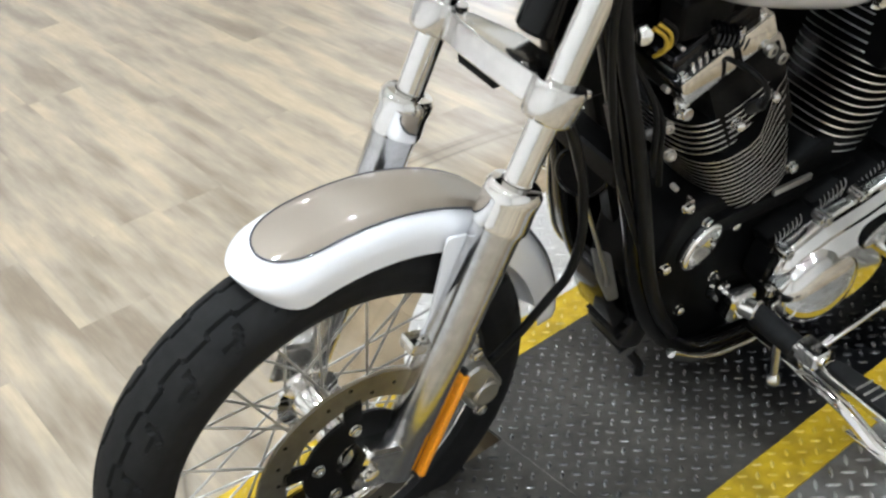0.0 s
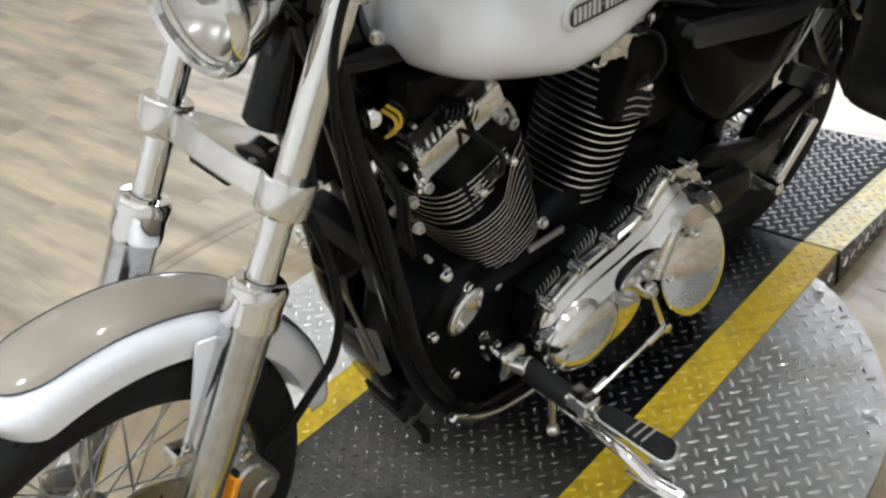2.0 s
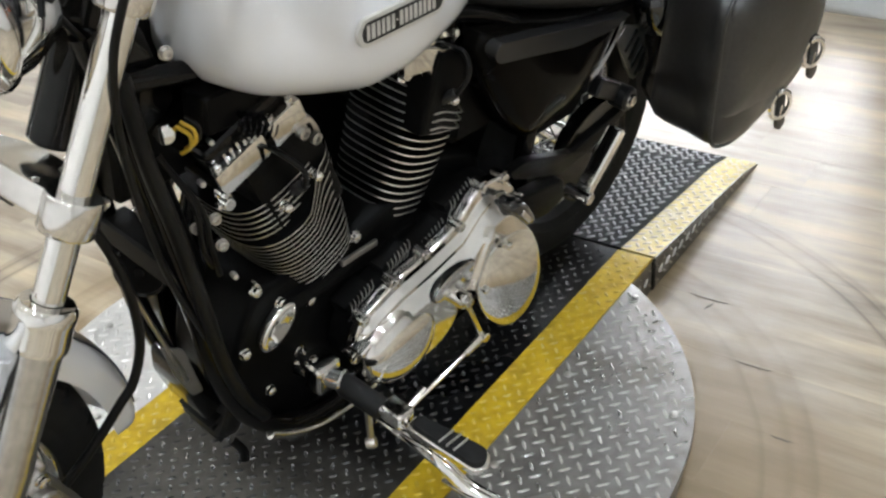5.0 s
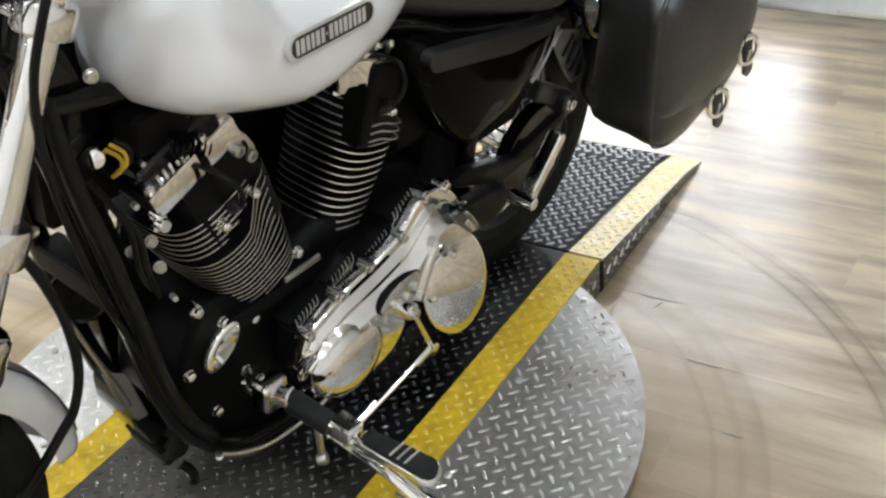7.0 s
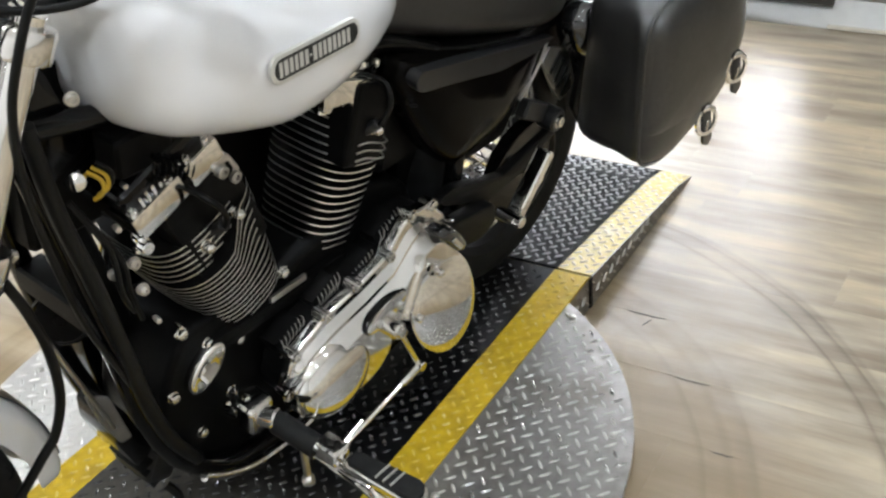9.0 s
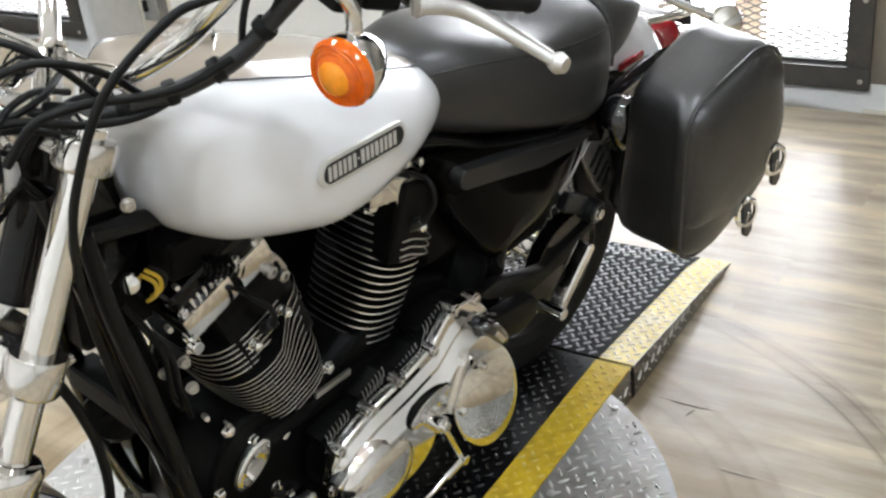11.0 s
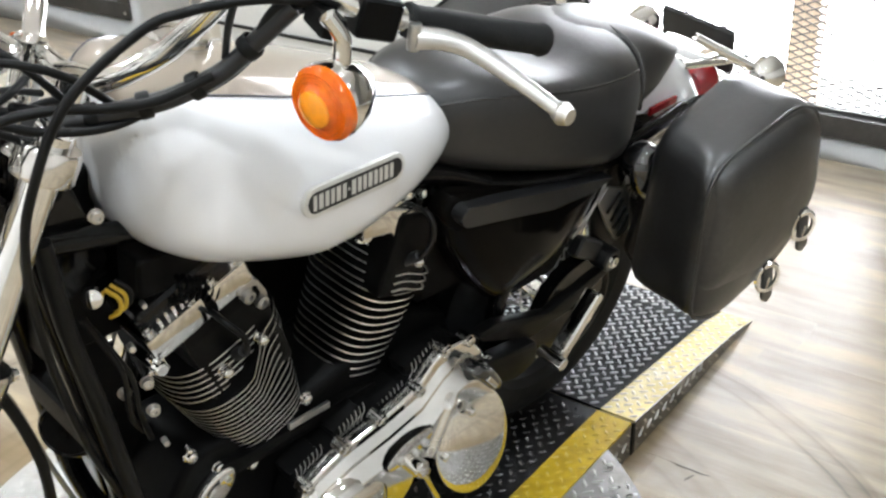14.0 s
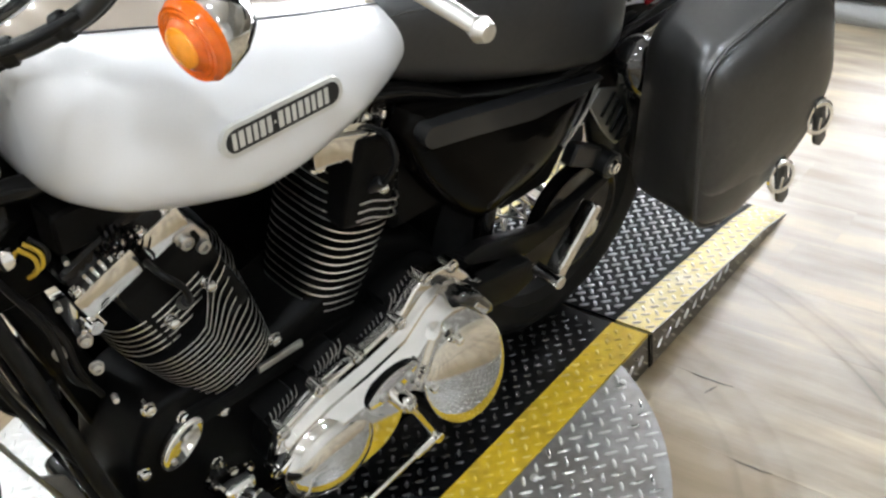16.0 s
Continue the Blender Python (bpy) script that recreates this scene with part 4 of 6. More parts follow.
ps = fender_panel()
fpart("fender_panel", loft(ps, closed=False), pewter_pearl, fender, "pewter pearl crown panel", 60)
for i, d in ((0, 1), (20, -1)):
    fpart("pinstripe", tube([r[i] + Vector((0, 0, 0.0003)) for r in ps], 0.0013, 6, 1, False), pinstripe, fender, "dark blue-black pinstripe")
for s in (-1, 1):
    o = rounded([(0.100, 0.562), (0.146, 0.546), (0.112, 0.475), (0.088, 0.405), (0.052, 0.392), (0.074, 0.44)], 0.01)
    fpart("fender_bracket", prism(o, 0.005, side(HUB.y + s * 0.066 + 0.0025), 0.0015), white_pearl, fender, "white fender bracket")
    fpart("bracket_bolt", hexbolt((0.060, HUB.y + s * 0.070, 0.405), (0, s, 0), 0.009, 0.007), chrome, fender)
    fpart("bracket_foot", box(0.05, 0.03, 0.018, Matrix.Translation((0.060, s * 0.086, 0.398)) @ Matrix.Rotation(0.4, 4, "Y"), 0.004), polished, fender)

# -- headlamp --
HL = Vector((0.226, 0, 0.928))
HD = Vector((-1, 0, -0.05)).normalized()
head = new("headlamp")
head.parent = bike
tagged(head, "round chrome-rimmed headlamp")
fpart("bucket", lathe([(0.0, -0.095), (0.03, -0.092), (0.058, -0.07), (0.074, -0.03), (0.078, 0), (0.074, 0.002), (0.06, 0.002)], axis(HL, HD), 48), chrome, head, "chrome headlamp bucket")
fpart("rim", lathe([(0.071, 0.0), (0.083, 0.0), (0.085, 0.006), (0.083, 0.014), (0.076, 0.020), (0.071, 0.016)], axis(HL, HD), 56, True), chrome, head)
fpart("reflector_bowl", lathe([(0.07, 0.004), (0.06, -0.016), (0.042, -0.034), (0.018, -0.045), (0.0, -0.046)], axis(HL, HD), 48), polished, head)
fpart("bulb_shield", lathe([(0, 0.002), (0.014, 0.0), (0.018, -0.008), (0.018, -0.03), (0, -0.03)], axis(HL + Vector((0, 0, 0.012)), HD), 24), steel, head)
g = fpart("lens", lathe([(0.0, 0.024), (0.035, 0.0215), (0.06, 0.014), (0.072, 0.008), (0.072, 0.005), (0.06, 0.011), (0.035, 0.0185), (0, 0.021)], axis(HL, HD), 48), clear_glass, head, "clear domed glass lens")
g.visible_shadow = False
fpart("lamp_bracket", join(rod(HL + Vector((0.04, 0, 0.06)), fork_at(0.95, 0, -0.01), 0.012), box(0.06, 0.05, 0.03, Matrix.Translation(fork_at(0.955, 0, -0.03)), 0.008)), chrome, head)

# -- handlebar, controls --
bar = new("handlebar")
bar.parent = bike
tagged(bar, "chrome pull-back handlebar with rubber grips")
for s in (-1, 1):
    part("riser", lathe([(0.022, 0), (0.019, 0.008), (0.017, 0.05), (0.020, 0.07), (0.020, 0.085), (0, 0.087)], axis((0.405, s * 0.045, 0.925), (0.25, 0, 1)), 24), chrome, bar)
pts = [(0.436, -0.05, 0.990), (0.447, -0.075, 1.0), (0.465, -0.10, 1.018), (0.487, -0.13, 1.046), (0.503, -0.165, 1.087), (0.520, -0.20, 1.126), (0.552, -0.25, 1.143), (0.60, -0.287, 1.120), (0.645, -0.303, 1.104), (0.790, -0.356, 1.069)]
line = pts[::-1] + [(0.432, 0, 0.988)] + [(x, -y, z) for x, y, z in pts]
part("bar", tube(line, 0.0127, 16, 8), chrome, bar, "chrome bar")
for s in (-1, 1):
    a, b = Vector((0.645, s * 0.303, 1.104)), Vector((0.802, s * 0.360, 1.066))
    d = (b - a).normalized()
    L = (b - a).length
    part("grip", lathe([(0, 0), (0.017, 0), (0.0185, 0.004), (0.0165, 0.01), (0.0165, L - 0.012), (0.0185, L - 0.006), (0.0165, L), (0, L + 0.001)], axis(a, d), 28), rubber, bar, "black rubber grip")
    c = a - d * 0.035
    part("switch_housing", box(0.036, 0.042, 0.046, axis(c, d), 0.008, 3), black_satin, bar)
    part("perch", box(0.05, 0.022, 0.024, axis(c - d * 0.035 + Vector((-0.02, 0, -0.006)), d), 0.005), black_satin, bar)
    p0 = Vector((0.640, s * 0.322, 1.094))
    lev = [p0, Vector((0.668, s * 0.334, 1.089)), Vector((0.694, s * 0.352, 1.078)), Vector((0.722, s * 0.392, 1.054)), Vector((0.75, s * 0.436, 1.026))]
    part("lever", join(tube(lev, (0.0135, 0.0090), 14, 8, flat=0.62), lathe([(0, -0.013), (0.009, -0.010), (0.013, 0), (0.009, 0.010), (0, 0.013)], axis(lev[-1], (0, 1, 0)), 16)), satin_metal, bar, "cast aluminium hand lever")
    part("lever_pivot", rod(p0 + Vector((0, 0, -0.014)), p0 + Vector((0, 0, 0.014)), 0.007, seg=12), steel, bar)
# turn signals
for s in (-1, 1):
    ts = new("turn_signal")
    ts.parent = bike
    tagged(ts, "chrome bullet turn signal with amber lens")
    c = Vector((0.546, s * 0.309, 1.046))
    d = Vector((-1, s * 0.12, -0.12)).normalized()
    part("shell", lathe([(0, -0.052), (0.012, -0.050), (0.024, -0.040), (0.034, -0.022), (0.039, 0), (0.038, 0.004), (0.034, 0.004)], axis(c, d), 36), chrome, ts, "chrome bullet shell")
    part("lens", lathe([(0.038, 0.003), (0.0385, 0.010), (0.034, 0.016), (0.024, 0.018), (0.021, 0.022), (0.012, 0.025), (0, 0.026)], axis(c, d), 36), orange_lens, ts, "amber plastic lens")
    part("lens_core", lathe([(0.0205, 0.018), (0.0185, 0.0245), (0.012, 0.0272), (0, 0.0280)], axis(c, d), 30), lens_core, ts)
    for rr in (0.0245, 0.0290, 0.0335):
        part("lens_ridge", lathe([(rr, 0.0150), (rr + 0.0012, 0.0186 - (rr - 0.0245) * 0.18), (rr + 0.0024, 0.0150)], axis(c, d), 36), orange_lens, ts)
    part("stalk", tube([c + Vector((0.012, 0, 0.036)), c + Vector((0.012, -s * 0.002, 0.06)), c + Vector((0.0, -s * 0.01, 0.082))], 0.009, 12), chrome, ts)
# gauge
ga = new("speedometer")
ga.parent = bike
tagged(ga, "chrome round speedometer with black face")
gm = axis((0.34, 0, 1.045), (0.55, 0, 0.85))
part("case", lathe([(0, -0.04), (0.03, -0.038), (0.046, -0.015), (0.05, 0.008), (0.046, 0.014), (0.042, 0.010)], gm, 40), chrome, ga)
part("dial", lathe([(0.043, 0.008), (0, 0.009)], gm, 40), black_plastic, ga)
# cables along the bar
CABLES = [
    ([(0.592, -0.28, 1.121), (0.547, -0.25, 1.127), (0.507, -0.225, 1.125), (0.461, -0.20, 1.115), (0.422, -0.185, 1.10), (0.353, -0.165, 1.039), (0.318, -0.15, 0.953), (0.308, -0.135, 0.871), (0.323, -0.115, 0.743), (0.366, -0.10, 0.556), (0.42, -0.10, 0.40), (0.46, -0.09, 0.28)], 0.0062),
    ([(0.565, -0.26, 1.125), (0.543, -0.23, 1.112), (0.528, -0.205, 1.062), (0.499, -0.18, 1.026), (0.455, -0.155, 1.007), (0.413, -0.13, 1.0), (0.374, -0.10, 0.994), (0.352, -0.05, 0.985)], 0.0068),
    ([(0.57, -0.25, 1.115), (0.549, -0.22, 1.097), (0.533, -0.195, 1.046), (0.503, -0.168, 1.012), (0.458, -0.142, 0.995), (0.414, -0.115, 0.988), (0.372, -0.075, 0.982), (0.345, -0.02, 0.97)], 0.0064),
    ([(0.500, -0.185, 1.034), (0.450, -0.165, 1.013), (0.400, -0.150, 1.012), (0.350, -0.140, 1.020), (0.300, -0.120, 1.010), (0.270, -0.10, 0.965)], 0.0065),
    ([(0.470, -0.150, 1.000), (0.410, -0.140, 0.985), (0.350, -0.125, 0.990), (0.300, -0.09, 1.000), (0.262, -0.05, 0.985)], 0.0060),
    ([(0.430, -0.120, 0.993), (0.370, -0.125, 1.045), (0.310, -0.100, 1.062), (0.262, -0.07, 1.030), (0.255, -0.06, 0.965)], 0.0055),
    ([(0.400, -0.100, 0.985), (0.345, -0.085, 1.050), (0.300, -0.04, 1.075), (0.275, 0.02, 1.04), (0.285, 0.03, 0.97)], 0.0055),
    ([(0.40, -0.02, 0.975), (0.34, -0.05, 1.005), (0.28, -0.08, 1.0), (0.26, -0.10, 0.95)], 0.005),
    ([(0.38, 0.05, 0.98), (0.31, 0.02, 1.025), (0.27, -0.03, 1.0), (0.29, -0.06, 0.94), (0.33, -0.05, 0.88)], 0.005),
    ([(0.40, 0.10, 1.02), (0.33, 0.10, 1.045), (0.26, 0.07, 1.0), (0.27, 0.04, 0.94)], 0.006),
    ([(0.395, -0.115, 0.985), (0.35, -0.105, 0.972), (0.31, -0.085, 0.985), (0.285, -0.04, 0.975)], 0.0055),
    ([(0.37, -0.06, 1.02), (0.33, -0.085, 1.015), (0.295, -0.075, 1.0), (0.285, -0.03, 0.98)], 0.0050),
    ([(0.44, -0.04, 0.965), (0.38, -0.06, 0.985), (0.33, -0.07, 0.975), (0.31, -0.05, 0.93)], 0.006),
]
for i, (p, r) in enumerate(CABLES):
    part("cable", tube(p, r * 0.82, 10, 8), hose_rubber, bike, "black control cable" if i else "black clutch cable")
hb = part("wiring_harness", tube([(0.556, -0.243, 1.118), (0.535, -0.212, 1.075), (0.512, -0.184, 1.035), (0.470, -0.158, 1.008), (0.425, -0.135, 0.996), (0.385, -0.112, 0.988), (0.350, -0.080, 0.978)], 0.0125, 12, 8, flat=0.8), black_plastic, bike, "taped black wiring harness along the bar")
for x, y, z, d in ((0.530, -0.205, 1.066, (-0.5, 0.6, -0.8)), (0.490, -0.170, 1.020, (-0.8, 0.5, -0.5)), (0.445, -0.146, 1.001, (-1, 0.5, -0.25)), (0.400, -0.121, 0.991, (-1, 0.6, -0.2))):
    part("tape_band", lathe([(0.0130, -0.007), (0.0145, -0.005), (0.0145, 0.005), (0.0130, 0.007)], axis((x, y, z), d), 16, True), hose_rubber, hb)
part("wire_tie", tube([(0.500, -0.222, 1.125), (0.508, -0.200, 1.09), (0.520, -0.178, 1.045)], 0.004, 8, 4), black_plastic, bike)

# -- tank --
TANK = [  # x, half width, bottom, top
    (0.466, 0.060, 0.808, 0.940), (0.471, 0.094, 0.784, 0.958), (0.486, 0.122, 0.764, 0.974), (0.512, 0.147, 0.748, 0.984), (0.53, 0.160, 0.738, 0.984), (0.60, 0.174, 0.716, 0.968),
    (0.68, 0.180, 0.694, 0.945), (0.74, 0.176, 0.697, 0.926), (0.80, 0.166, 0.710, 0.905), (0.87, 0.146, 0.722, 0.880), (0.94, 0.114, 0.735, 0.852), (0.99, 0.082, 0.744, 0.826), (1.03, 0.048, 0.752, 0.802), (1.045, 0.02, 0.765, 0.788)]


def tank_section(x, w, zb, zt, n=48, grow=0.0):
    out = []
    zm = zb + 0.40 * (zt - zb)
    for i in range(n):
        a = 2 * math.pi * i / n
        c, s = math.cos(a), math.sin(a)
        e = 2.5
        yy = (w + grow) * math.copysign(abs(c) ** (2 / e), c)
        h = (zt + grow - zm) if s > 0 else (zm - zb + grow)
        zz = zm + h * math.copysign(abs(s) ** (2 / (2.15 if s > 0 else 2.9)), s)
        out.append(Vector((x, yy, zz)))
    return out


def tank_rows(n=60, **k):
    xs = [r[0] for r in TANK]
    rows = []
    for i in range(n + 1):
        u = (1 - math.cos(math.pi * i / n)) / 2
        x = xs[0] + (xs[-1] - xs[0]) * u
        rows.append((x, *[float(np.interp(x, xs, [r[j] for r in TANK])) for j in (1, 2, 3)]))
    for _ in range(2):
        rows = [rows[0]] + [tuple((rows[i - 1][j] + 2 * rows[i][j] + rows[i + 1][j]) / 4 if j else rows[i][0] for j in range(4)) for i in range(1, n)] + [rows[-1]]
    return [tank_section(*r, **k) for r in rows]


tank = part("fuel_tank", loft(tank_rows()), white_pearl, bike, "white pearl fuel tank with pewter top", 60)
top = [[s[i] for i in range(8, 17)] for s in tank_rows(grow=0.0009)]
part("tank_panel", loft(top[3:-6], closed=False), pewter_pearl, tank, "pewter pearl top panel", 60)
for k in (0, 8):
    part("pinstripe", tube([s[k] for s in top[3:-6]], 0.0013, 6, 1, False), pinstripe, tank)
part("pinstripe", tube(top[3], 0.0013, 6, 1, False), pinstripe, tank)
part("filler_cap", lathe([(0.036, 0), (0.038, 0.006), (0.035, 0.016), (0.02, 0.021), (0, 0.022)], axis((0.60, 0.02, 0.966), (0.15, 0, 1)), 40), chrome, tank, "chrome filler cap")


def badge(sgn):
    """Oval tank badge: pale metal rim, black field, light bars in the place of a name."""
    y = sgn * 0.1765
    a, b = Vector((0.629, sgn * 0.183, 0.832)), Vector((0.801, sgn * 0.167, 0.824))
    u = (b - a).normalized()
    nrm = Vector((0.04, sgn, 0.12)).normalized()
    v = nrm.cross(u) * sgn * -1
    v = Vector((0, 0, 1)) - u * u.z - nrm * nrm.z
    v.normalize()
    c = (a + b) / 2 - nrm * 0.004
    m = Matrix((u, v, nrm)).transposed().to_4x4()
    m.translation = c
    if sgn > 0:
        m = m @ Matrix.Diagonal((1, 1, 1, 1))
    L, H = 0.092, 0.0195
    pill = lambda l, h: [(l - h + h * math.cos(t), h * math.sin(t)) for t in [math.pi * (i / 12 - 0.5) for i in range(13)]] + [(-(l - h) - h * math.cos(t), -h * math.sin(t)) for t in [math.pi * (i / 12 - 0.5) for i in range(13)]]
    bd = part("tank_badge", prism(pill(L, H), 0.007, m, 0.002), badge_metal, tank, "pale metal oval tank badge with black field")
    part("badge_field", prism(pill(L - 0.007, H - 0.0058), 0.0006, m @ Matrix.Translation((0, 0, 0.0068))), black_plastic, bd)
    x = -0.0765
    for i in range(15):
        w = 0.0030 if i == 6 else (0.0058, 0.0074, 0.0066)[i % 3]
        h = 0.0016 if i == 6 else 0.0098
        part("name_bar", prism([(x, -h), (x + w, -h), (x + w, h), (x, h)], 0.0005, m @ Matrix.Translation((0, 0, 0.0073))), badge_metal, bd)
        x += w + 0.0034


badge(-1)
badge(1)

# -- engine --
eng = new("engine")
eng.parent = bike
tagged(eng, "black V-twin engine with polished fin edges and chrome covers")


def ease(a, b, v):
    u = min(1.0, max(0.0, (v - a) / (b - a)))
    return u * u * (3 - 2 * u)


def cylinder(sgn, base, name):
    """A finned cylinder and head along its own axis."""
    lean = 22.5 if sgn < 0 else 15.0
    d = Vector((sgn * math.sin(radians(lean)), 0, math.cos(radians(lean))))
    u = Vector((d.z, 0, -d.x))
    m = Matrix((u, Vector((0, 1, 0)), d)).transposed().to_4x4()
    m.translation = base
    cx = 0.0 if sgn < 0 else 0.012
    cyl = part(name, rod(m @ Vector((cx, 0, 0.0)), m @ Vector((cx, 0, 0.17)), 0.048 if sgn < 0 else 0.042, seg=36), black_satin, eng, "black finned engine cylinder")

    def fin(z, hx, hy, tk, rise=0.0, dx=0.0):
        """A fin round the barrel; rise lifts its left rear corner, where it swings up past the head bolts."""
        lo, hi = [], []
        for i in range(80):
            a = 2 * math.pi * i / 80
            c, q = math.cos(a), math.sin(a)
            x, y = hx * math.copysign(abs(c) ** 0.645, c), hy * math.copysign(abs(q) ** 0.645, q) * (0.8 if sgn > 0 and q > 0 else 1.0)
            u, v = min(1, max(0, (x + 0.010) / 0.058)), min(1, max(0, (0.03 - y) / 0.08))
            zz = z + rise * u * u * (3 - 2 * u) * v * v * (3 - 2 * v)
            lo.append(m @ Vector((x + dx, y, zz)))
            hi.append(m @ Vector((x + dx, y, zz + tk)))
        bm = loft([lo, hi])
        for f in bm.faces:
            if len(f.verts) == 4:
                f.material_index = 1
        part("fin", bm, [black_satin, fin_metal], cyl, angle=30)

    grow = 0.008 if sgn < 0 else 0.0
    pitch = 0.0118 if sgn < 0 else 0.0140
    for k in range(int(0.156 / pitch) + 1):
        z = 0.004 + pitch * k
        t = (z - 0.004) / 0.156
        if sgn < 0:
            fin(z, 0.074 + 0.024 * t, 0.086 + 0.020 * t, 0.0022, 0.064 * max(0, (z - 0.042) / 0.114) ** 1.15)
        else:
            fin(z, 0.059 + 0.005 * t, 0.078 + 0.020 * t, 0.0026, 0.0, 0.006 + 0.012 * t)
    # head: a solid block, plain at its side, with fins to front and rear
    z0 = 0.118 if sgn < 0 else 0.160
    x0, x1 = (-0.056, 0.076) if sgn < 0 else (-0.044, 0.046)
    part("cylinder_head", box(x1 - x0, 0.184 if sgn < 0 else 0.206, 0.300 - z0, m @ Matrix.Translation(((x0 + x1) / 2, 0, (0.300 + z0) / 2)), 0.022 if sgn < 0 else 0.012, 4), black_satin, eng, "black wrinkle-finish cylinder head")
    for k in range(6 if sgn < 0 else 8):
        fin(0.172 + pitch * k, (0.094 if sgn < 0 else 0.067) - 0.0008 * k + grow * 0.6, 0.094 if sgn < 0 else 0.099, 0.0024, 0.0, 0.0 if sgn < 0 else 0.016)
    # waved fins low on the rear head
    for k in range(0 if sgn < 0 else 3):
        z = 0.168 + 0.0135 * k
        pts = [(-0.020, -0.1040, z + 0.003), (0.006, -0.1040, z + 0.004), (0.036, -0.1035, z - 0.002), (0.060, -0.098, z - 0.005), (0.072, -0.082, z - 0.005)]
        part("fin_edge", tube([m @ Vector(p) for p in pts], 0.0015, 8, 6), fin_metal, cyl, "polished curved fin edge")
    for x, z in ((-0.026, 0.206), (0.038, 0.208)) if sgn < 0 else ((0.012, 0.222),):
        part("head_bolt", hexbolt(m @ Vector((x, -0.090 if sgn < 0 else -0.1015, z)), (0, -1, 0), 0.0085, 0.016, False), chrome, eng)
    dr = 0.0 if sgn < 0 else 0.020
    # rocker box: polished lower half in two blocks, black cover above
    for x0, x1 in ((-0.092, -0.004), (0.006, 0.068)):
        rb = part("rocker_block", box(x1 - x0, 0.180, 0.042, m @ Matrix.Translation(((x0 + x1) / 2, 0, 0.318 - dr)), 0.006, 2), chrome, eng, "polished rocker housing")
        part("block_step", box((x1 - x0) * 0.5, 0.172, 0.022, m @ Matrix.Translation((x1 - (x1 - x0) * 0.3, -0.001, 0.290 - dr)), 0.004), chrome, rb)
        for x in (x0 + 0.012, x1 - 0.012):
            part("cover_bolt", hexbolt(m @ Vector((x, -0.080, 0.339 - dr)), d, 0.007, 0.008), chrome, rb)
    part("corner_bolt", join(rod(m @ Vector((-0.088, -0.075, 0.270 - dr)), m @ Vector((-0.088, -0.075, 0.300 - dr)), 0.011, seg=16), rod(m @ Vector((-0.094, -0.080, 0.286 - dr)), m @ Vector((-0.094, -0.094, 0.286 - dr)), 0.010, seg=16)), chrome, eng)
    part("plug_recess", box(0.026, 0.17, 0.036, m @ Matrix.Translation((0.001, 0, 0.312 - dr)), 0.003), black_satin, eng)
    rc = part("rocker_cover", box(0.150, 0.150, 0.030, m @ Matrix.Translation((-0.01, 0, 0.353 - dr)), 0.012, 3), black_gloss, eng, "black rocker cover")
    for k in range(7):
        part("cover_rib", box(0.0045, 0.158, 0.012, m @ Matrix.Translation((-0.062 + 0.0115 * k, -0.002, 0.345 - dr)), 0.0015), polished, rc)
    return m, cyl


mf, cf = cylinder(-1, Vector((0.678, 0, 0.370)), "front_cylinder")
mr, cr = cylinder(1, Vector((0.847, 0, 0.380)), "rear_cylinder")
# chrome spark-plug side bracket and plug leads
for m, s in ((mf, -1), (mr, 1)):
    part("plug_lead", tube([m @ Vector(p) for p in ((0.0, -0.07, 0.300), (0.0, -0.115, 0.302), (0.008, -0.128, 0.270), (0.004, -0.118, 0.235), (-0.002, -0.10, 0.222))], 0.0045, 10, 8), hose_rubber, eng, "black spark plug lead")
    part("plug_cap", rod(m @ Vector((0.004, -0.116, 0.236)), m @ Vector((-0.002, -0.094, 0.215)), 0.009, seg=14), black_plastic, eng)
part("intake_cover", box(0.38, 0.10, 0.39, Matrix.Translation((0.770, 0.170, 0.490)), 0.035, 4), black_satin, eng)
em = part("engine_mount", prism(rounded([(0.596, 0.672), (0.630, 0.676), (0.652, 0.640), (0.640, 0.618), (0.612, 0.626)], 0.010), 0.016, side(-0.074), 0.004, 3), satin_metal, eng, "cast top engine mount with two bolts")
for x, z in ((0.614, 0.654), (0.636, 0.636)):
    part("mount_bolt", hexbolt((x, -0.089, z), (0, -1, 0), 0.0095, 0.010), steel, em)
part("engine_mount", join(box(0.05, 0.04, 0.04, Matrix.Translation((0.90, -0.075, 0.655)), 0.008, 3), box(0.012, 0.02, 0.05, Matrix.Translation((0.945, -0.08, 0.645)), 0.004)), satin_metal, eng)
part("rocker_block", prism(rounded([(0.806, 0.712), (0.925, 0.674), (0.931, 0.618), (0.880, 0.630), (0.868, 0.655), (0.812, 0.664)], 0.005), 0.012, side(-0.086), 0.002), chrome, eng, "polished rear rocker housing")
# crankcase
case_out = rounded([(0.53, 0.40), (0.49, 0.33), (0.475, 0.23), (0.51, 0.135), (0.60, 0.085), (0.95, 0.08), (1.05, 0.13), (1.08, 0.28), (1.04, 0.42), (0.92, 0.47), (0.84, 0.42), (0.72, 0.39), (0.62, 0.40)], 0.03)
part("crankcase", prism(case_out, 0.15, side(0.075), 0.012, 3), black_satin, eng, "black crankcase")
part("crankcase_ledge", box(0.30, 0.02, 0.030, Matrix.Translation((0.72, -0.08, 0.352)), 0.006), black_satin, eng)
for x, z in ((0.634, 0.328), (0.573, 0.36), (0.610, 0.231), (0.733, 0.400), (0.527, 0.41), (0.50, 0.30), (0.66, 0.18), (0.545, 0.19)):
    part("case_bolt", hexbolt((x, -0.076, z), (0, -1, 0), 0.0085, 0.010, False), chrome, eng)
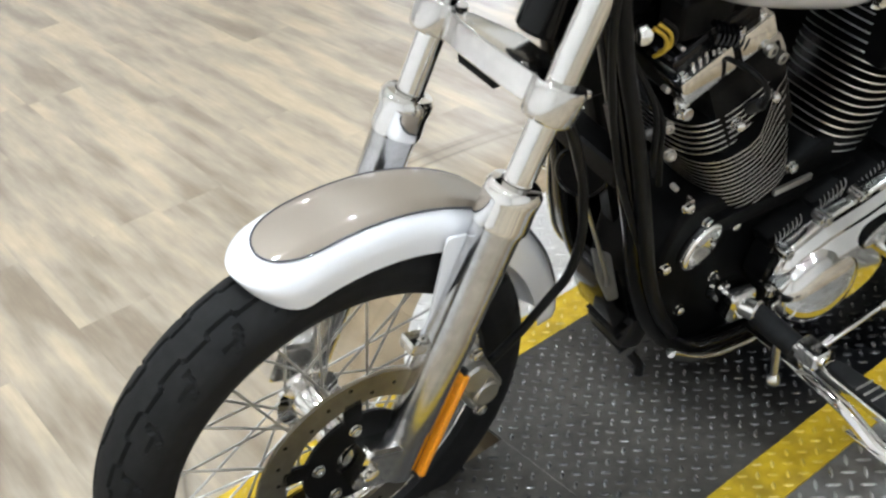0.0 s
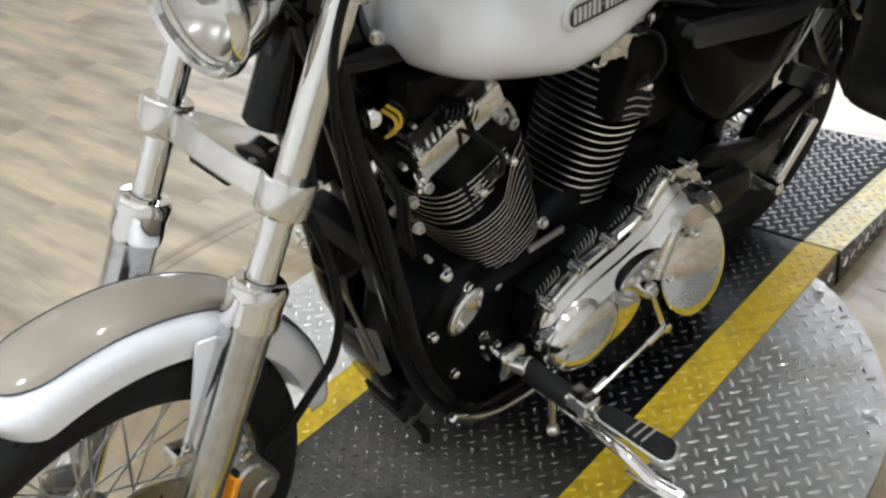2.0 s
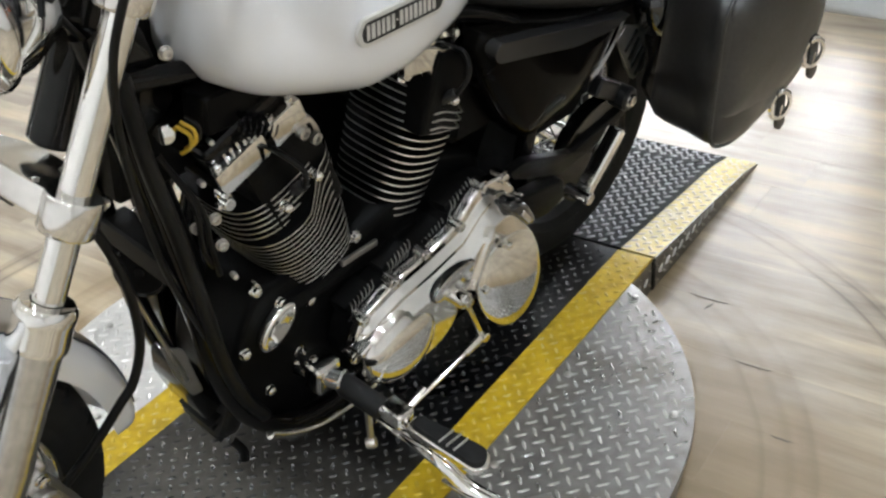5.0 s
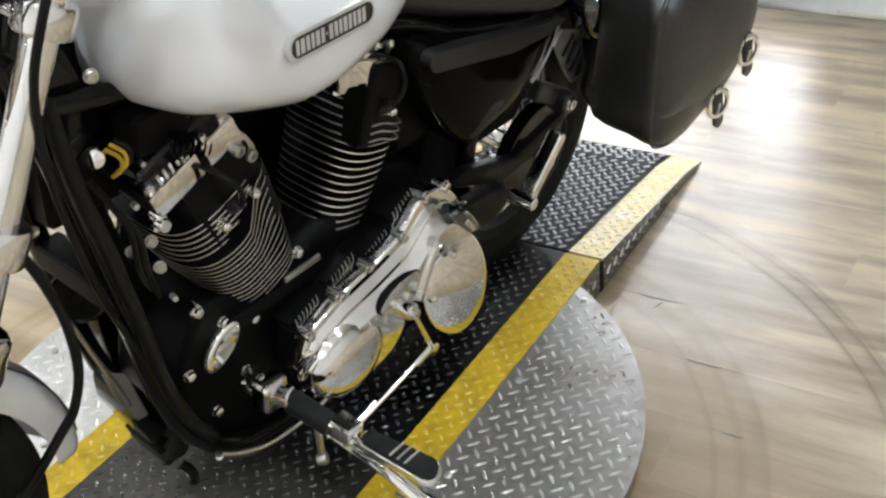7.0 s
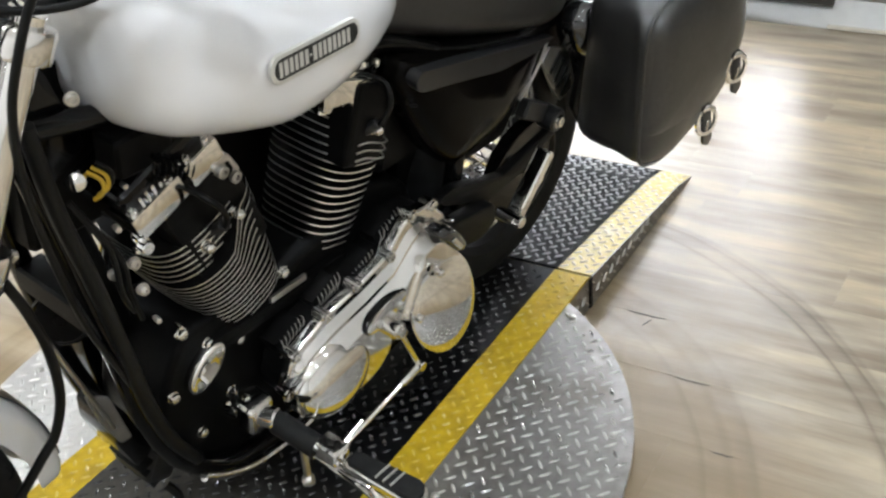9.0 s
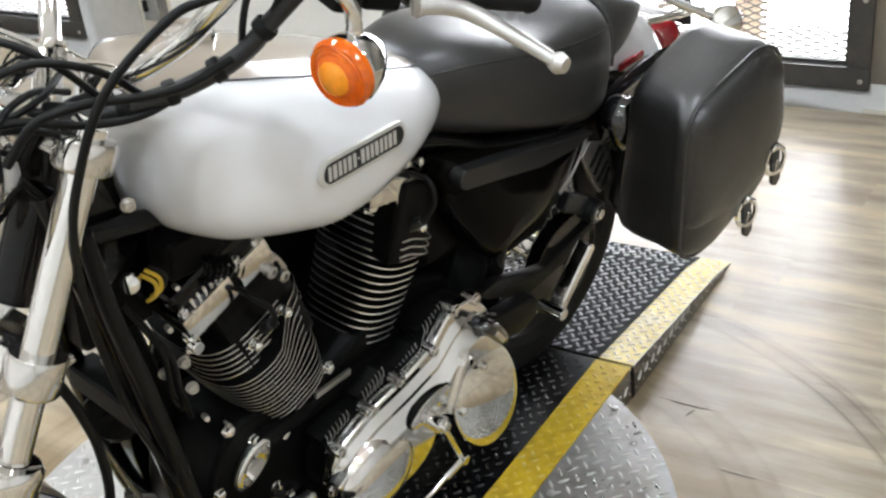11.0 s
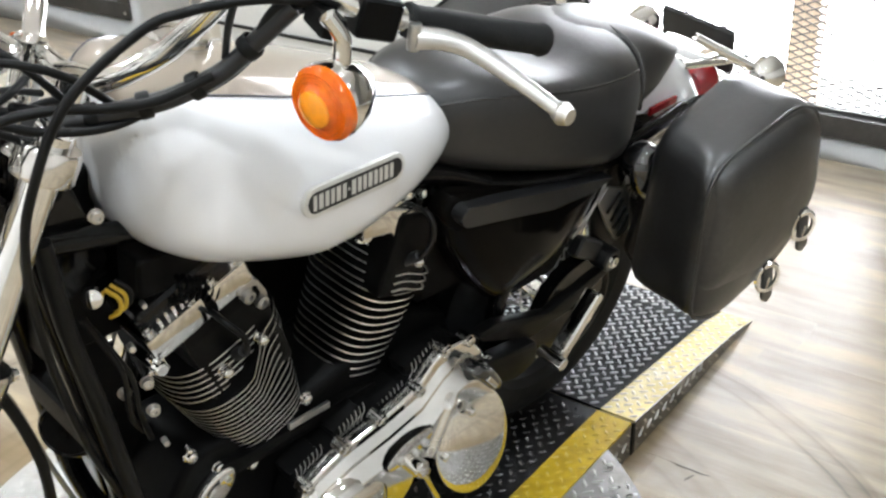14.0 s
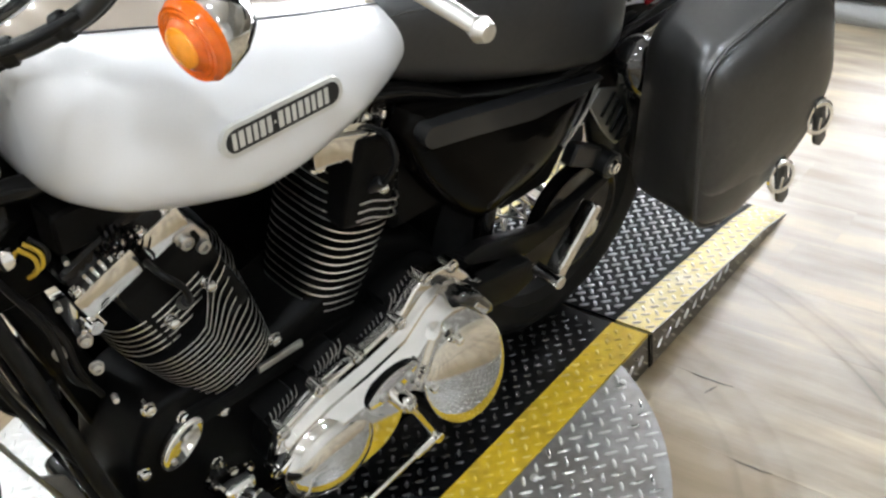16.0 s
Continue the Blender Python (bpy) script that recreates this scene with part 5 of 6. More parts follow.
part("oil_line", box(0.078, 0.006, 0.011, Matrix.Translation((0.733, -0.088, 0.373)) @ Matrix.Rotation(radians(-1), 4, "Y"), 0.001), satin_metal, eng)
# small oval cover at the front
ov = [(0.559 + 0.040 * math.cos(t) * 0.85 - 0.030 * math.sin(t) * 0.5, 0.325 + 0.040 * math.cos(t) * 0.75 + 0.022 * math.sin(t)) for t in [2 * math.pi * i / 28 for i in range(28)]]
oc = part("timing_cover", prism(ov, 0.020, side(-0.074), 0.007, 3), chrome, eng, "chrome oval cover")
for k in (-1, 1):
    part("cover_screw", hexbolt((0.559 + k * 0.020, -0.093, 0.325 + k * 0.018), (0, -1, 0), 0.005, 0.004), steel, oc)
# pushrod-side tappet fins seen between the cylinders and the primary
for x0, z0, k0 in ((0.706, 0.303, 0.62), (0.790, 0.338, 0.66), (0.872, 0.346, 0.45), (0.938, 0.384, 0.80)):
    fb = part("starter_fin_block", box(0.060, 0.04, 0.060 * k0, Matrix.Translation((x0, -0.098, z0)) @ Matrix.Rotation(radians(-24), 4, "Y"), 0.010), black_satin, eng)
    for k in range(7):
        q = Vector((x0 - 0.024 + 0.0078 * k, -0.1225, z0 - 0.010 + 0.0036 * k))
        line = [(0.006, 0.010, 0.030), (0.003, 0.001, 0.025), (0.002, -0.002, 0.014), (-0.004, -0.002, 0.002), (-0.006, -0.002, -0.012), (-0.003, 0.004, -0.022)]
        part("fin_edge", tube([q + Vector(v) * k0 for v in line], 0.0007, 6, 4), satin_metal, fb)
# primary cover
pout = rounded([(0.657, 0.225), (0.670, 0.274), (0.683, 0.301), (0.756, 0.335), (0.834, 0.349), (0.906, 0.370), (0.949, 0.421), (1.012, 0.421), (1.056, 0.374), (1.090, 0.312), (1.100, 0.250), (1.088, 0.175), (1.045, 0.130), (0.978, 0.138), (0.950, 0.185), (0.940, 0.245), (0.884, 0.250), (0.872, 0.195), (0.838, 0.163), (0.780, 0.152), (0.715, 0.157), (0.676, 0.190)], [0.02, 0.02, 0.015, 0.02, 0.02, 0.03, 0.022, 0.022, 0.02, 0.03, 0.03, 0.04, 0.04, 0.03, 0.02, 0.012, 0.012, 0.02, 0.03, 0.03, 0.03, 0.03], 5)
part("primary_housing", prism([(0.885 + (x - 0.885) * 0.97, 0.285 + (z - 0.285) * 0.94) for x, z in pout], 0.046, side(-0.084), 0.003), black_satin, eng, "black primary housing")
prim = part("primary_cover", prism(pout, 0.022, side(-0.128), 0.006, 3), chrome, eng, "chrome primary drive cover", 40)
PC = Vector((0.885, 0.290))
UPPER = ((0.660, 0.255), (0.680, 0.281), (0.700, 0.298), (0.756, 0.320), (0.836, 0.335), (0.906, 0.354), (0.951, 0.395), (0.987, 0.406), (1.020, 0.398), (1.060, 0.345), (1.100, 0.260))


def cover_height(x, z):
    """How far the cast cover stands out: two long steps under its upper edge, a leg towards the clutch, a dished top."""
    d = (float(np.interp(x, [p[0] for p in UPPER], [p[1] for p in UPPER])) - z) * 0.95
    h = 0.002 + 0.014 * min(1, max(0, d / 0.014)) + 0.001 * ease(0.014, 0.020, d) + 0.021 * min(1, max(0, (d - 0.020) / 0.022)) + 0.03 * max(0, d - 0.046)
    leg = abs((x - 0.932) - (z - 0.300) * 0.42)
    if 0.240 < z < 0.360:
        h += 0.009 * (1 - ease(0.004, 0.012, leg)) * (1 - ease(0.335, 0.360, z))
    h -= 0.010 * ease(0.955, 1.0, x) * ease(0.352, 0.400, z)
    return max(0.002, h * ease(0.655, 0.695, x))


def sculpted(outline, rings):
    """The cover's skin: rings that close in on its middle and follow its height."""
    line = []
    for p, q in zip(outline, outline[1:] + outline[:1]):
        p, q = Vector(p), Vector(q)
        k = max(1, int((q - p).length / 0.004))
        line += [p.lerp(q, i / k) for i in range(k)]
    secs = [[Vector((p.x, -0.128, p.y)) for p in line]]
    for i in range(rings):
        k = 1 - (i / rings) ** 1.1 * 0.985
        edge = ease(0.0, 0.035, 1 - k)
        row = []
        for p in line:
            q = PC + (p - PC) * k
            row.append(Vector((q.x, -0.146 - cover_height(q.x, q.y) * edge, q.y)))
        secs.append(row)
    return loft(secs)


pin = [(PC.x + (x - PC.x) * 0.965, PC.y + (z - PC.y) * 0.925) for x, z in pout]
part("cover_face", sculpted(pin, 84), chrome, prim, "sculpted chrome face of the cover", 38)
dc = (1.008, 0.230)
der = [(dc[0] + 0.088 * math.cos(t) - 0.010 * math.sin(t), dc[1] + 0.106 * math.sin(t)) for t in [2 * math.pi * i / 56 for i in range(56)]]
def tipped(bm, c, deg):
    """The same mesh, its face turned a little upward about c."""
    return xform(bm, Matrix.Translation(c) @ Matrix.Rotation(radians(-deg), 4, "X") @ Matrix.Translation(-Vector(c)))


derby = part("derby_cover", tipped(pillow(der, [(1.0, -0.012), (1.0, 0.040), (0.998, 0.0425), (0.990, 0.0450), (0.965, 0.0472), (0.88, 0.0515), (0.72, 0.0565), (0.48, 0.0605), (0.25, 0.0625), (0.06, 0.0630)], side(-0.150)), (1.008, -0.19, 0.23), 13), chrome, prim, "domed chrome clutch cover", 50)
for x, z in ((0.985, 0.312), (0.933, 0.243), (0.962, 0.158), (1.06, 0.16)):
    part("cover_bolt", hexbolt((x, -0.193, z), (0, -1, 0), 0.0075, 0.012, False), chrome, derby)
fo = [(0.745 + 0.083 * math.cos(t) - 0.010 * math.sin(t), 0.228 + 0.012 * math.cos(t) + 0.066 * math.sin(t)) for t in [2 * math.pi * i / 48 for i in range(48)]]
foval = part("alternator_cover", tipped(pillow(fo, [(1.0, -0.010), (1.0, 0.022), (0.995, 0.025), (0.98, 0.0275), (0.92, 0.0335), (0.82, 0.0400), (0.70, 0.0450), (0.5, 0.0490), (0.15, 0.051)], side(-0.150)), (0.745, -0.17, 0.228), 14), chrome, prim, "domed chrome oval cover", 50)
part("cover_step", box(0.030, 0.030, 0.034, Matrix.Translation((0.676, -0.158, 0.246)) @ Matrix.Rotation(radians(-28), 4, "Y"), 0.007, 3), chrome, foval)
ins = [(0.858 + 0.050 * math.cos(t) * 0.96 - 0.021 * math.sin(t) * 0.28, 0.299 + 0.050 * math.cos(t) * 0.28 + 0.021 * math.sin(t) * 0.96) for t in [2 * math.pi * i / 36 for i in range(36)]]
part("plate_recess", prism([(0.858 + (x - 0.858) * 1.06, 0.299 + (z - 0.299) * 1.08) for x, z in ins], 0.003, side(-0.1850), 0.0005), black_gloss, prim)
ip = part("inspection_plate", prism(ins, 0.005, side(-0.1860), 0.002), chrome, prim)
for x, z in ((0.836, 0.289), (0.869, 0.286), (0.889, 0.296)):
    part("plate_screw", lathe([(0, 0), (0.0075, 0), (0.0075, 0.003), (0.005, 0.006), (0.003, 0.004), (0, 0.004)], axis((x, -0.1905, z), (0, -1, 0)), 16), steel, ip)
plug = rounded([(0.990, 0.378), (1.012, 0.386), (1.044, 0.366), (1.076, 0.322), (1.078, 0.300), (1.050, 0.312), (1.018, 0.346)], 0.009)
fp = part("filler_plug", pillow(plug, [(1.0, -0.020), (1.0, 0.004), (0.95, 0.010), (0.80, 0.015), (0.50, 0.018), (0.10, 0.019)], side(-0.176)), piano_black, prim, "glossy black filler plug")
part("plug_slot", box(0.010, 0.004, 0.040, Matrix.Translation((1.036, -0.1955, 0.344)) @ Matrix.Rotation(radians(-40), 4, "Y"), 0.0015), chrome, fp, "bright slot of the plug")
for x, z in ((0.682, 0.299), (0.752, 0.337), (0.825, 0.352), (0.907, 0.367), (0.961, 0.421), (1.014, 0.415), (0.664, 0.230), (0.700, 0.165), (1.07, 0.345)):
    part("bolt_boss", rod((x, -0.128, z), (x, -0.151, z), 0.0110, seg=16), chrome, prim)
    part("rim_bolt", hexbolt((x, -0.150, z), (0, -1, 0), 0.0095, 0.008), chrome, prim)
# shifter
sh = new("shift_linkage")
sh.parent = bike
tagged(sh, "chrome gear shift linkage")
part("shift_boss", rod((0.876, -0.15, 0.252), (0.876, -0.205, 0.252), 0.016, seg=20), chrome, sh)
part("shift_arm", join(rod((0.876, -0.200, 0.252), (0.935, -0.200, 0.134), 0.0065, seg=12), hexbolt((0.876, -0.205, 0.252), (0, -1, 0), 0.010, 0.008)), chrome, sh)
part("shift_rod", join(rod((0.935, -0.204, 0.134), (0.735, -0.204, 0.088), 0.0048, seg=12), rod((0.935, -0.204, 0.134), (0.885, -0.204, 0.124), 0.0085, seg=12), rod((0.74, -0.20, 0.089), (0.79, -0.197, 0.099), 0.0085, seg=12)), chrome, sh, "chrome shift rod")
part("rod_end", rod((0.935, -0.190, 0.134), (0.935, -0.214, 0.134), 0.010, seg=14), chrome, sh)
part("shift_lever", join(rod((0.735, -0.190, 0.088), (0.665, -0.195, 0.115), 0.007, seg=12), rod((0.735, -0.182, 0.088), (0.735, -0.214, 0.088), 0.010, seg=14)), chrome, sh)
# footpeg: chrome clevis, rubber toe peg, and the long rider peg
pg = new("footpeg")
pg.parent = bike
tagged(pg, "chrome rider footpeg with black rubber pad")
ud = (Vector((0.655, -0.440, 0.215)) - Vector((0.615, -0.225, 0.235))).normalized()
part("mount", join(box(0.05, 0.05, 0.055, Matrix.Translation((0.60, -0.135, 0.235)), 0.012, 3), rod((0.585, -0.10, 0.235), (0.61, -0.18, 0.238), 0.018)), chrome, pg, "chrome peg mount")
part("toe_peg", lathe([(0, 0), (0.017, 0), (0.019, 0.004), (0.019, 0.075), (0.017, 0.08), (0, 0.08)], axis((0.612, -0.175, 0.228), (0.10, -1, -0.10)), 24), rubber, pg, "black rubber toe peg")
part("clevis", join(box(0.035, 0.045, 0.03, Matrix.Translation((0.630, -0.275, 0.222)), 0.008, 3), rod((0.62, -0.25, 0.225), (0.635, -0.30, 0.22), 0.012)), chrome, pg)
pm = Matrix.Translation(Vector((0.645, -0.372, 0.214))) @ ud.to_track_quat("X", "Z").to_matrix().to_4x4()
po = rounded([(-0.072, -0.016), (0.058, -0.024), (0.072, 0.0), (0.058, 0.024), (-0.072, 0.016)], 0.012)
part("peg_body", prism(po, 0.014, pm @ Matrix.Translation((0, 0, -0.010)), 0.004, 3), chrome, pg, "chrome peg body")
pad = part("peg_pad", prism([(x * 0.9, y * 0.86) for x, y in po], 0.010, pm @ Matrix.Translation((0, 0, 0.003)), 0.004, 3), rubber, pg, "black ribbed rubber pad")
for k in range(3):
    part("pad_rib", rod(pm @ Vector((-0.012 + 0.013 * k, -0.016, 0.0135)), pm @ Vector((-0.006 + 0.013 * k, 0.017, 0.0135)), 0.0018, seg=8), satin_metal, pad)
part("lean_feeler", rod((0.625, -0.215, 0.215), (0.632, -0.222, 0.105), 0.006, seg=10), satin_metal, pg)
part("feeler_knob", lathe([(0, -0.010), (0.009, -0.008), (0.011, 0), (0.009, 0.008), (0, 0.01)], axis((0.630, -0.224, 0.112), (0.5, -0.6, 0.3)), 14), satin_metal, pg)
# side stand, down on the plate
st = new("side_stand")
st.parent = bike
tagged(st, "chrome side stand folded down onto the plate")
part("stand_leg", tube([(0.690, -0.10, 0.100), (0.672, -0.22, 0.125), (0.668, -0.33, 0.128), (0.672, -0.395, 0.106), (0.682, -0.445, 0.099)], (0.009, 0.015), 16, 8, flat=0.45), chrome, st, "chrome stand leg")
part("stand_paddle", prism(rounded([(0.655, -0.350), (0.690, -0.365), (0.700, -0.445), (0.680, -0.462), (0.662, -0.440)], 0.008), 0.006, Matrix.Translation((0, 0, 0.098)), 0.002), chrome, st)
part("stand_foot", box(0.092, 0.026, 0.009, Matrix.Translation((0.722, -0.477, 0.0925)) @ pose(0, 0, 0, -10, 0, -31), 0.004, 3), steel, st, "dark worn steel foot")

# -- frame --
fr = new("frame")
fr.parent = bike
tagged(fr, "gloss black tubular frame")
for s in (-1, 1):
    part("down_tube", tube([(0.335, s * 0.04, 0.88), (0.355, s * 0.06, 0.76), (0.385, s * 0.075, 0.60), (0.415, s * 0.085, 0.44), (0.44, s * 0.088, 0.31), (0.48, s * 0.09, 0.20), (0.545, s * 0.09, 0.12), (0.62, s * 0.09, 0.085), (0.80, s * 0.09, 0.075), (1.04, s * 0.09, 0.10), (1.12, s * 0.10, 0.22), (1.13, s * 0.11, 0.42), (1.16, s * 0.11, 0.60)], 0.0165, 16, 10), black_gloss, fr, "black frame tube")
    part("seat_rail", tube([(0.36, s * 0.03, 0.80), (0.60, s * 0.045, 0.76), (0.95, s * 0.08, 0.715), (1.16, s * 0.11, 0.63), (1.40, s * 0.125, 0.64), (1.58, s * 0.125, 0.66)], 0.015, 14, 8), black_gloss, fr)
part("frame_hose", tube([(0.349, -0.085, 0.84), (0.362, -0.095, 0.723), (0.385, -0.105, 0.61), (0.412, -0.11, 0.47), (0.435, -0.112, 0.35), (0.47, -0.11, 0.25), (0.51, -0.105, 0.18)], 0.011, 12, 8), hose_rubber, fr, "black hose along the frame tube")
part("neck_gusset", prism(rounded([(0.33, 0.90), (0.42, 0.86), (0.46, 0.74), (0.40, 0.70), (0.34, 0.77)], 0.012), 0.05, side(0.025), 0.004), black_gloss, fr)
part("front_brace", box(0.045, 0.15, 0.04, Matrix.Translation((0.405, 0, 0.52)), 0.01, 3), black_satin, fr)
for x, y, z in ((0.428, -0.06, 0.832), (0.44, -0.07, 0.57), (0.476, -0.075, 0.525), (0.475, -0.065, 0.565)):
    part("frame_bolt", hexbolt((x, y, z), (-0.3, -1, 0.1), 0.0075, 0.009), satin_metal, fr)
# ignition coil, wiring
coil = part("coil", box(0.09, 0.05, 0.06, Matrix.Translation((0.515, -0.045, 0.725)), 0.012, 3), black_satin, bike, "black ignition coil")
for k in range(7):
    part("coil_rib", lathe([(0.016, -0.002), (0.020, 0), (0.016, 0.002), (0.012, 0)], axis((0.515 + 0.009 * k, -0.073, 0.700 - 0.004 * k), (1, 0, -0.4)), 18, True), black_gloss, coil)
part("chrome_switch", lathe([(0, 0), (0.013, 0), (0.015, 0.006), (0.012, 0.014), (0.004, 0.018), (0, 0.018)], axis((0.418, -0.055, 0.722), (-0.5, -0.8, 0.3)), 24), chrome, bike, "chrome ignition switch")
for k in range(3):
    o = Vector((0.012 * k, 0, 0.006 * k))
    part("wire", tube([Vector((0.430, -0.062, 0.730)) + o * 0.6, Vector((0.441, -0.074, 0.718)) + o * 0.6, Vector((0.440, -0.076, 0.702)) + o * 0.6, Vector((0.432, -0.066, 0.690)) + o * 0.6], 0.0028, 8, 6), [yellow_cable, yellow_cable, hose_rubber][k], bike, "yellow wiring sleeve" if k < 2 else "")
for k in range(2):
    part("wire", tube([(0.40 + 0.01 * k, -0.06, 0.70 - 0.02 * k), (0.43 + 0.012 * k, -0.085, 0.62 - 0.015 * k), (0.44 + 0.012 * k, -0.082, 0.54), (0.47 + 0.01 * k, -0.06, 0.48 - 0.02 * k)], 0.0045, 8, 6), hose_rubber, bike)
part("electrics_box", box(0.23, 0.05, 0.27, Matrix.Translation((0.50, 0.045, 0.715)), 0.02, 3), black_satin, bike, "black electrics box under the tank")
part("frame_web", box(0.055, 0.04, 0.40, Matrix.Translation((0.490, 0.05, 0.42)) @ Matrix.Rotation(radians(-14), 4, "Y"), 0.015, 3), black_satin, bike, "black web between the frame tubes")
part("battery_tray", box(0.16, 0.10, 0.18, Matrix.Translation((1.14, 0.02, 0.38)), 0.02, 3), black_satin, bike)
# small connectors, clips and bolts in the dark behind the frame tube
for x, y, z, r, q in ((0.452, -0.070, 0.640, 0.007, satin_metal), (0.470, -0.078, 0.598, 0.006, chrome), (0.486, -0.080, 0.470, 0.0070, satin_metal), (0.442, -0.066, 0.610, 0.005, yellow_cable), (0.520, -0.082, 0.435, 0.0055, chrome), (0.478, -0.060, 0.688, 0.006, satin_metal)):
    part("connector", rod((x, y, z), (x - 0.004, y - 0.014, z + 0.003), r * 0.6, seg=10), q, bike)
# horn behind the fork, regulator low in front
hn = part("horn", lathe([(0, 0), (0.014, 0.0), (0.018, 0.012), (0.034, 0.016), (0.037, 0.022), (0.035, 0.030), (0, 0.032)], axis((0.425, 0.035, 0.457), (-0.75, -0.55, 0.2)), 36), black_satin, bike, "round black horn")
part("horn_rim", lathe([(0.035, 0.022), (0.040, 0.024), (0.042, 0.028), (0.039, 0.032), (0.035, 0.030)], axis((0.425, 0.035, 0.457), (-0.75, -0.55, 0.2)), 40, True), black_gloss, hn, "black horn rim")
part("horn_boss", lathe([(0, 0.030), (0.010, 0.030), (0.008, 0.035), (0, 0.036)], axis((0.425, 0.035, 0.457), (-0.75, -0.55, 0.2)), 20), black_gloss, hn)
part("steel_line", tube([(0.285, -0.07, 0.665), (0.301, -0.072, 0.628), (0.333, -0.074, 0.512), (0.387, -0.072, 0.349), (0.405, -0.06, 0.30)], 0.0034, 8, 6), steel, bike, "thin steel brake line")
part("steel_line", tube([(0.345, -0.085, 0.66), (0.364, -0.088, 0.59), (0.386, -0.09, 0.52), (0.409, -0.09, 0.444), (0.42, -0.08, 0.41)], 0.0026, 8, 6), steel, bike)
part("front_panel", prism(rounded([(0.372, 0.385), (0.408, 0.358), (0.434, 0.256), (0.414, 0.258), (0.390, 0.314)], 0.006), 0.006, side(-0.052), 0.002), grey_panel, bike, "dusty grey flat front panel")
rg = part("regulator", box(0.05, 0.095, 0.060, Matrix.Translation((0.482, -0.012, 0.148)) @ Matrix.Rotation(radians(25), 4, "Y"), 0.018, 4), black_plastic, bike, "black finned voltage regulator")
for k in range(5):
    part("regulator_fin", box(0.003, 0.080, 0.028, Matrix.Translation((0.456 + 0.004 * k, -0.012, 0.166 - 0.012 * k)) @ Matrix.Rotation(radians(65), 4, "Y"), 0.001), black_satin, rg)
part("regulator_lead", tube([(0.49, -0.04, 0.085), (0.50, -0.055, 0.065), (0.498, -0.06, 0.045)], 0.008, 8, 5), hose_rubber, rg)
part("radiator_shield", prism(rounded([(0.412, 0.295), (0.435, 0.305), (0.47, 0.19), (0.44, 0.175), (0.412, 0.25)], 0.01), 0.09, side(0.04), 0.004), black_gloss, bike, "black front cover plate")
# air cleaner on the far side
ac = part("air_cleaner", prism(rounded([(0.478, 0.40), (0.55, 0.42), (0.66, 0.38), (0.67, 0.22), (0.60, 0.13), (0.530, 0.128), (0.494, 0.19), (0.477, 0.29)], 0.03), -0.10, side(0.10), 0.014, 4), black_gloss, bike, "black right-hand engine cover with bright rim")
rim_ = [Vector((x, 0.196, z)) for x, z in rounded([(0.478, 0.40), (0.55, 0.42), (0.66, 0.38), (0.67, 0.22), (0.60, 0.13), (0.530, 0.128), (0.494, 0.19), (0.477, 0.29)], 0.03)]
part("cover_rim", tube(rim_ + rim_[:1], 0.0055, 10, 1, False), chrome, ac, "thin chrome rim")
part("brake_pedal", join(rod((0.56, 0.15, 0.27), (0.490, 0.236, 0.305), 0.009), tube([(0.486, 0.232, 0.306), (0.500, 0.270, 0.296), (0.530, 0.335, 0.250), (0.552, 0.385, 0.216)], 0.009, 12, 6)), chrome, bike, "chrome foot lever on the far side")
# brake hose dropping behind the wheel
part("brake_hose", tube([(0.262, -0.080, 0.72), (0.285, -0.095, 0.652), (0.298, -0.10, 0.606), (0.311, -0.10, 0.545), (0.314, -0.10, 0.466), (0.297, -0.10, 0.408), (0.272, -0.098, 0.378), (0.225, -0.092, 0.325), (0.17, -0.085, 0.275)], 0.0068, 10, 8), hose_rubber, bike, "black brake hose")
# exhaust under the engine
part("exhaust_pipe", tube([(0.60, 0.09, 0.55), (0.56, 0.12, 0.46), (0.56, 0.13, 0.32), (0.62, 0.14, 0.20), (0.80, 0.15, 0.14), (1.3, 0.17, 0.17)], 0.022, 16, 8), chrome, bike, "chrome exhaust pipe")
# bright tube added in place of the highlight on the lower frame tube
part("frame_glint", tube([(0.52, -0.103, 0.125), (0.56, -0.106, 0.097), (0.62, -0.108, 0.071), (0.70, -0.108, 0.062), (0.76, -0.105, 0.066)], 0.0085, 12, 6), chrome, bike)

# -- seat --


def superloft(rows, n=36, e_top=2.6, e_bot=4.0, dish=None):
    """Rows of x, half width, bottom, top, centre y: a soft closed body along x; dish sinks its top."""
    secs = []
    for x, w, zb, zt in rows:
        zm = zb + 0.45 * (zt - zb)
        s_ = []
        for i in range(n):
            a = 2 * math.pi * i / n
            c, s = math.cos(a), math.sin(a)
            e = e_top if s > 0 else e_bot
            s_.append(Vector((x, w * math.copysign(abs(c) ** (2 / e), c), zm + ((zt - zm) if s > 0 else (zm - zb)) * math.copysign(abs(s) ** (2 / e), s) - (dish(x) * max(0, s) ** 3 if dish else 0))))
        secs.append(s_)
    return secs


def dense(rows, n):
    xs = [r[0] for r in rows]
    k = len(rows[0])
    out = []
    for i in range(n + 1):
        u = (1 - math.cos(math.pi * i / n)) / 2
        x = xs[0] + (xs[-1] - xs[0]) * u
        out.append([x] + [float(np.interp(x, xs, [r[j] for r in rows])) for j in range(1, k)])
    for _ in range(3):
        out = [out[0]] + [[out[i][0]] + [(out[i - 1][j] + 2 * out[i][j] + out[i + 1][j]) / 4 for j in range(1, k)] for i in range(1, n)] + [out[-1]]
    return out


